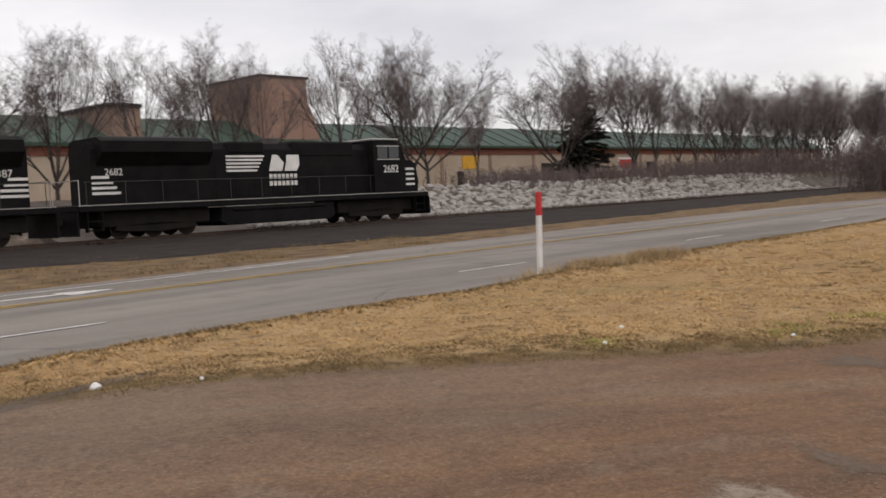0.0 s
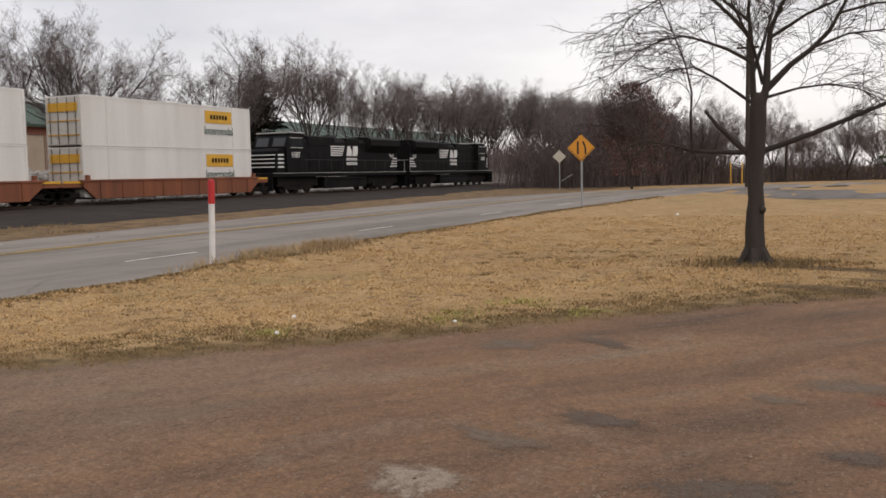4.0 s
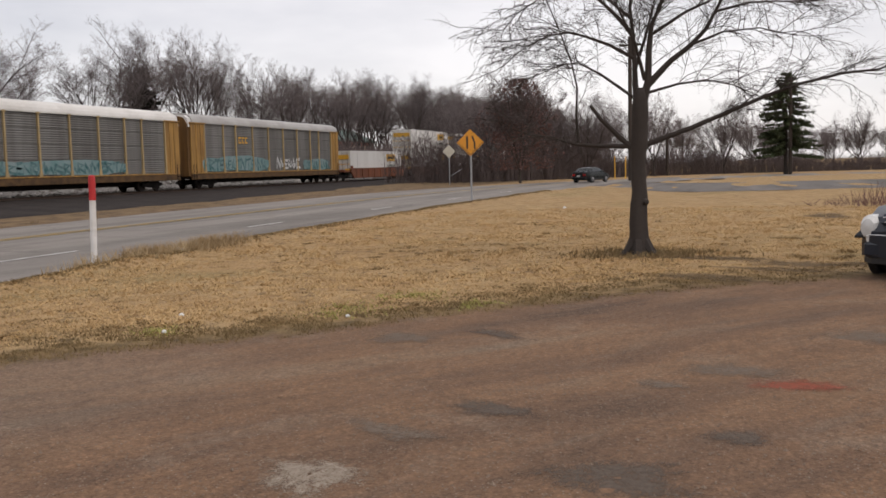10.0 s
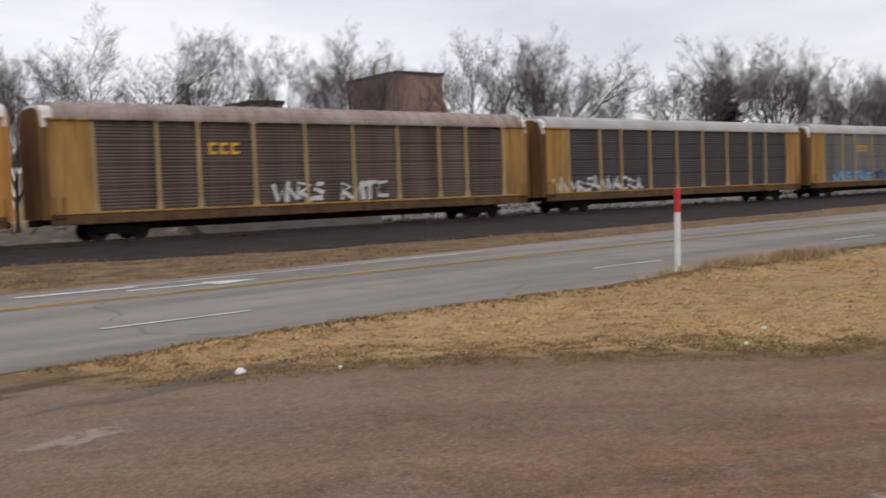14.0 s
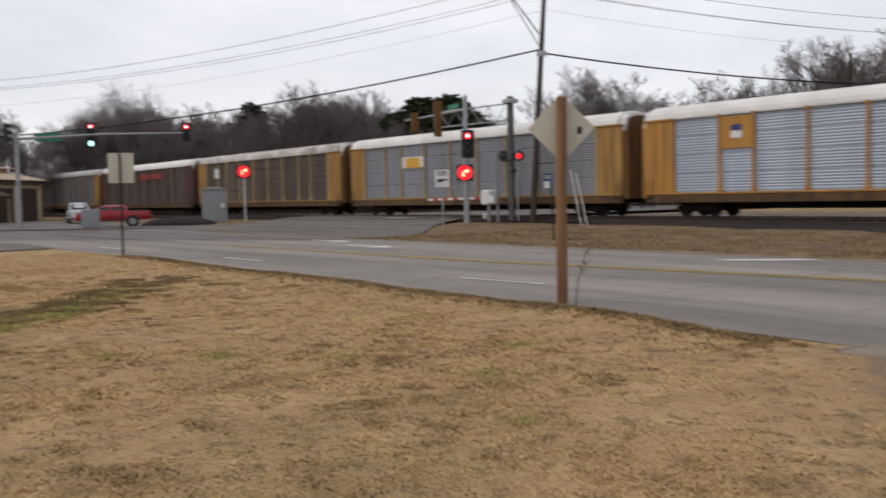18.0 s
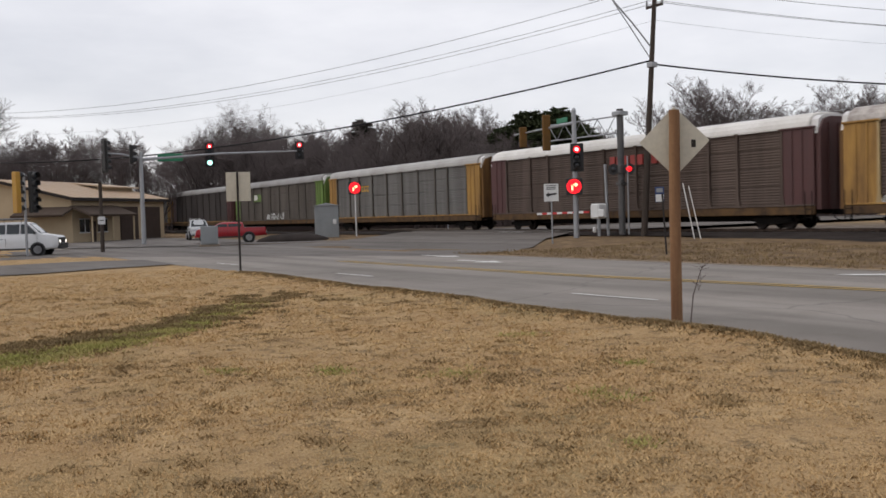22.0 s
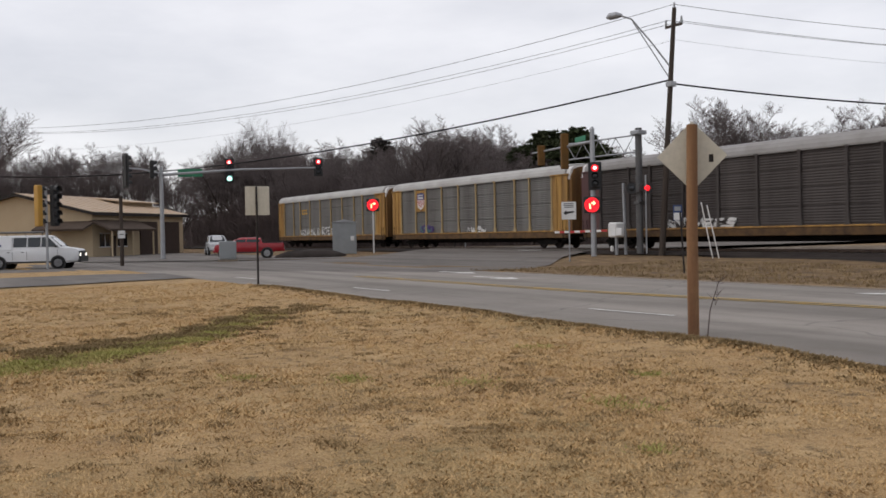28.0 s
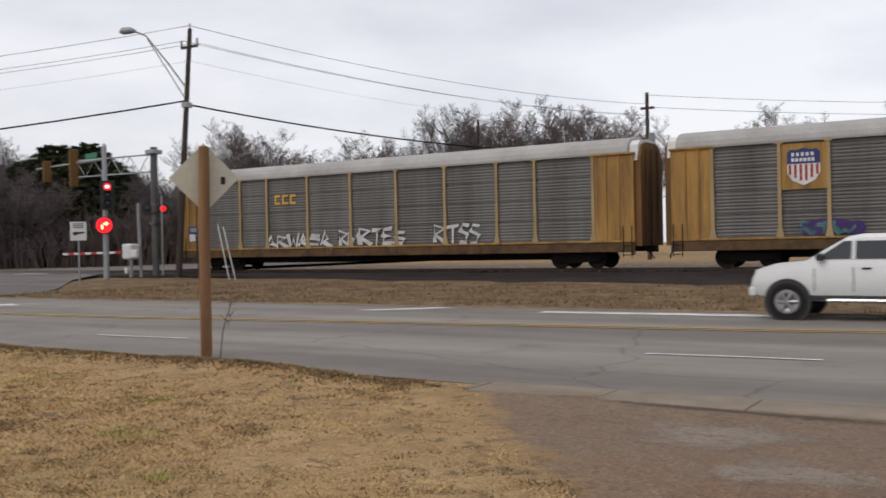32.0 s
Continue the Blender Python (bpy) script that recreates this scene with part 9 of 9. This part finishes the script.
def blob(name, x, y, rx, ry, turn, mat, label, seed, z=0.007):
    """A thin irregular patch lying on the lot, broken up at its rim."""
    rnd = random.Random(seed)
    n = 28
    ph = rnd.uniform(0, 6)
    ring, inner = [], []
    for q in (1.75, 1.35, 0.95, 0.55, 0.05):
        row = []
        for i in range(n):
            a = 2 * math.pi * i / n
            k = q * (1 + 0.14 * math.sin(3 * a + ph) + 0.10 * math.sin(5 * a + ph * 2) + 0.06 * math.sin(9 * a))
            u, w = math.cos(a) * rx * k, math.sin(a) * ry * k
            c, s = math.cos(radians(turn)), math.sin(radians(turn))
            px, py = x + u * c - w * s, y + u * s + w * c
            row.append((px, py, ground_height(px, py) + z))
            inner.append(min(1.0, max(0.0, (1.75 - q) / 1.3)))
        ring.append(row)
    me = Geo().rings(ring, False).mesh(name, mat, True)
    at = me.attributes.new("inner", "FLOAT", "POINT")
    at.data.foreach_set("value", inner)
    return tagged(new(name, me), label, "patch", "", "structure")


def make_patches():
    for i, (x, y, rx, ry, turn, mat, label) in enumerate(PATCHES):
        blob("lot_patch", x, y, rx, ry, turn, mat, label, i)
    for i, (x, y, rx, ry, turn) in enumerate(SOIL):
        blob("soil_patch", x, y, rx, ry, turn, PATCH_SOIL, "dark bare soil showing in the lawn", 60 + i, 0.012)


RUBBLE = [(17.05, 11.75, 0.26, CONCRETE), (17.5, 11.82, 0.20, BANK_EARTH), (16.7, 11.6, 0.14, BANK_EARTH), (18.0, 11.6, 0.16, CONCRETE)]
PATCHES = [
    (2.30, 7.48, 0.52, 0.24, 10, PATCH_PALE, "pale worn concrete patch in the gravel"),
    (0.93, 5.90, 0.50, 0.22, 10, PATCH_PALE, "pale oval concrete patch in the gravel"),
    (3.42, 8.97, 1.1, 0.20, 12, PATCH_GREY, "grey crushed stone at the lot entrance"),
    (0.0, 8.2, 0.45, 0.12, 8, PATCH_PALE, "pale scraped strip in the gravel"),
    (2.6, 10.15, 1.3, 0.20, 10, PATCH_SOIL, "red-brown dirt at the road edge"),
    (4.6, 9.35, 0.9, 0.2, 10, PATCH_DARK, "dark damp dirt at the grass edge"),
    (1.2, 7.9, 0.5, 0.14, 8, PATCH_DARK, "dark damp hollow in the gravel"),
    (2.20, 9.72, 0.30, 0.13, 10, PATCH_DARK, "dark pothole near the road"),
    (-2.35, 8.35, 0.75, 0.55, 20, PATCH_WHITE, "white crushed stone spilled at the lot's edge"),
    (-1.5, 7.2, 0.7, 0.4, 10, PATCH_WHITE, "white crushed stone scattered over the gravel"),
    (-2.4, 9.55, 1.3, 0.16, 0, PATCH_DARK, "dark dirt washed against the gutter"),
    (6.16, 0.03, 0.16, 0.20, 5, PATCH_DARK, "dark broken asphalt patch"),
    (5.25, 0.66, 0.30, 0.40, 0, PATCH_DARK, "dark broken asphalt patch"),
    (7.75, -0.42, 0.20, 0.36, -5, PATCH_RED, "red brick dust patch in the gravel"),
    (8.20, 0.08, 0.24, 0.44, -8, PATCH_GREY, "grey crushed stone patch"),
    (7.58, 0.60, 0.13, 0.20, -10, PATCH_GREY, "grey crushed stone patch"),
    (9.73, -1.25, 0.35, 0.50, -10, PATCH_GREY, "grey crushed stone patch"),
    (4.92, 2.37, 0.26, 0.32, -30, PATCH_PALE, "pale stone patch in the gravel"),
    (3.96, 3.20, 0.20, 0.38, -40, PATCH_PALE, "pale stone patch in the gravel"),
    (5.85, 2.20, 0.16, 0.42, -25, PATCH_GREY, "grey crushed stone streak"),
    (6.5, 1.7, 0.16, 0.36, -20, PATCH_DARK, "dark broken asphalt patch"),
    (9.58, 2.43, 0.14, 0.42, -35, PATCH_DARK, "dark wet rut at the grass edge"),
    (9.18, 3.33, 0.30, 0.40, -20, PATCH_GREY, "grey crushed stone at the grass edge"),
]


def make_litter():
    for x, y, s in ((4.54, 9.14, 0.06), (10.17, 6.54, 0.032), (8.99, 6.01, 0.03), (10.39, 4.44, 0.028), (37.3, 6.6, 0.07), (5.4, 8.55, 0.028)):
        rnd = random.Random(int(x * 100))
        z = ground_height(x, y) + 0.01
        ring = [[(x + math.cos(a) * s * q * rnd.uniform(0.7, 1.2), y + math.sin(a) * s * q * rnd.uniform(0.7, 1.2), z + h * s) for a in (k * 0.9 for k in range(7))] for q, h in ((0.9, -0.3), (1.0, 0.3), (0.6, 0.8), (0.1, 1.0))]
        setting("paper_litter", Geo().rings(ring), LITTER, "crumpled white paper litter on the ground", False, "", "litter")
    rnd = random.Random(8)
    g = Geo()
    for _ in range(22000):
        d = 3.2 + 9 * rnd.random() ** 1.4
        a = rnd.uniform(radians(-101), radians(40))
        x, y = math.sin(-a) * d, math.cos(a) * d
        if lot_depth(x, y) < 0.1:
            continue
        z = ground_height(x, y)
        s = rnd.uniform(0.004, 0.013) if rnd.random() < 0.985 else rnd.uniform(0.012, 0.02)
        b = rnd.uniform(0, 6)
        p = [(x + math.cos(b + k * 1.57) * s * rnd.uniform(0.7, 1.3), y + math.sin(b + k * 1.57) * s, z + 0.1 * s) for k in range(4)]
        g.add(p + [(x, y, z + s * 0.9)], [(0, 1, 4), (1, 2, 4), (2, 3, 4), (3, 0, 4)])
    setting("loose_gravel", g, PEBBLE, "loose pebbles on the gravel lot", False, "stuff", "gravel")


def make_rocks():
    """Riprap on the bank behind the track: the nearest ones singly, the rest joined."""
    rnd = random.Random(12)
    bank = setting("rock_bank", Geo().slab([(45.8, 0.2), (47.4, 0.50), (51.6, 2.55), (51.6, 0.2)], "x", 22, 170), BANK_EARTH, "dark earth bank strewn with pale quarry rock", category="rock bank")

    def stone(s):
        rows = []
        for q, h in ((0.55, -0.8), (1.0, -0.1), (0.85, 0.5), (0.3, 0.85)):
            rows.append([(math.cos(a) * s * q * rnd.uniform(0.75, 1.25), math.sin(a) * s * q * rnd.uniform(0.75, 1.25), s * h * rnd.uniform(0.7, 1.1)) for a in (k * 1.047 for k in range(6))])
        return Geo().rings(rows)
    shapes = [stone(1.0).mesh("rock", ROCK) for _ in range(6)]
    rest = Geo()
    for i in range(2600):
        x = 34 + 84 * rnd.random() ** 1.25 if i >= 280 else rnd.uniform(38, 80)
        u = rnd.random()
        y, z = 46.3 + u * 5.2, 0.42 + max(0, u * 5.2 - 1.1) / 4.2 * 2.1
        s = rnd.uniform(0.14, 0.36)
        m = pose(x, y, z + s * 0.3, rnd.uniform(-30, 30), rnd.uniform(-30, 30), rnd.uniform(0, 360)) @ Matrix.Diagonal((s, s, s * 0.8, 1))
        if i < 280:
            ob = part("rock", shapes[i % 6], None, bank)
            ob.matrix_local = m
        else:
            me = shapes[i % 6]
            rest.add([m @ v.co for v in me.vertices], [tuple(p.vertices) for p in me.polygons])
    part("loose_rock", rest, ROCK, bank, "", False, "stuff")


def make_rubble():
    """Lumps of broken concrete and dark stone at the foot of the marker post."""
    rnd = random.Random(44)
    for x, y, s, mat in RUBBLE:
        z = ground_height(x, y)
        rows = [[(math.cos(a) * s * q * rnd.uniform(0.7, 1.25), math.sin(a) * s * q * 0.7 * rnd.uniform(0.7, 1.25), s * h * rnd.uniform(0.8, 1.15)) for a in (k * 0.7854 for k in range(8))] for q, h in ((0.8, -0.4), (1.0, 0.05), (0.85, 0.38), (0.3, 0.5))]
        ob = setting("concrete_lump", Geo().rings(rows), mat, "broken grey lump lying in the verge grass", False, "", "rubble")
        ob.matrix_world = pose(x, y, z, rnd.uniform(-12, 12), rnd.uniform(-12, 12), rnd.uniform(0, 360))


def make_weed():
    w = thing("dead_weed", pose(-10.86, 10.95, 0.0) @ Matrix.Scale(0.85, 4), "thin dead weed stalk by the wooden post", "weed")
    part("stalk", Geo().tube([(0, 0, -0.05), (0.05, 0.03, 0.5), (0.20, 0.12, 1.05)], [0.014, 0.012, 0.006], 5), BRUSH, w)
    rnd = random.Random(4)
    g = Geo()
    for _ in range(22):
        t = rnd.uniform(0.55, 1)
        a = Vector((0.05 + 0.15 * t, 0.03 + 0.09 * t, 1.05 * t))
        g.tube([a, a + Vector((rnd.uniform(-0.16, 0.16), rnd.uniform(-0.16, 0.16), rnd.uniform(0.02, 0.16)))], [0.005, 0.003], 3, False)
    part("seed_head", g, BRUSH, w)
    b = Geo()
    for _ in range(500):
        x, y = rnd.gauss(0, 0.9), rnd.gauss(0, 1.6)
        h = rnd.uniform(0.3, 1.1) * math.exp(-(x * x + y * y / 3) / 2.5)
        b.tube([(x, y, -0.02), (x + rnd.uniform(-0.3, 0.3), y + rnd.uniform(-0.3, 0.3), h)], [0.012, 0.004], 3, False)
    s = setting("dry_shrub", b, LEAF_RUST, "low rusty shrub beside the drive", False, "", "shrub")
    s.matrix_world = pose(38, -6.0, 0)


make_grass()
make_patches()
make_litter()
make_rocks()
make_rubble()
make_weed()


# ---- what moves ----
def motions():
    for ob, s in TRAIN:
        turn = ob.rotation_euler.z
        z = ob.location.z
        rows = [(t, pose(s + 15.9 * t + shift, TRACK_Y, z, 0, 0, math.degrees(turn)))
                for t, shift in ((0, 0.0), (5, 0.0), (10, 0.0), (14.5, 0.0), (15.5, 0.0), (17.5, 4.0), (18.5, 4.1), (22, 4.4), (27, 4.2), (30, 4.3), (31, 4.6), (32, 6.05))]
        walk(ob, rows)

    walk(black_car, [(t, pose(x, y, 0.0, 0, 0, a)) for t, x, y, a in (
        (0, -88, 16.2, 0), (3, -37, 16.2, 0), (6, 13.3, 17.0, 0), (7, 31.9, 17.1, 3), (8, 50.5, 17.6, 1), (9, 70.5, 17.0, -6), (10, 88.5, 13.2, -20), (10.5, 94.5, 9.8, -28), (11, 98.5, 6.0, -27),
        (11.5, 104, 3.0, -34), (12, 108, 0.0, -44), (12.5, 111, -4.5, -60), (13.5, 114, -14, -80), (15, 115, -30, -88), (20, 115, -90, -90), (32, 115, -230, -90))])
    walk(white_truck, [(t, pose(x, y, 0.0, 0, 0, a)) for t, x, y, a in (
        (0, 118, -70, 90), (16, 118, -60, 90), (19, 117.5, -28, 92), (21.5, 112, 0, 115), (23.5, 96, 14.2, 150), (25, 79, 20.4, 168), (26.5, 60, 21.6, 179), (28.8, 34, 21.6, 180), (30.3, 13.0, 21.7, 180), (31, 5.0, 21.7, 180), (32, -2.5, 21.7, 180))])


motions()
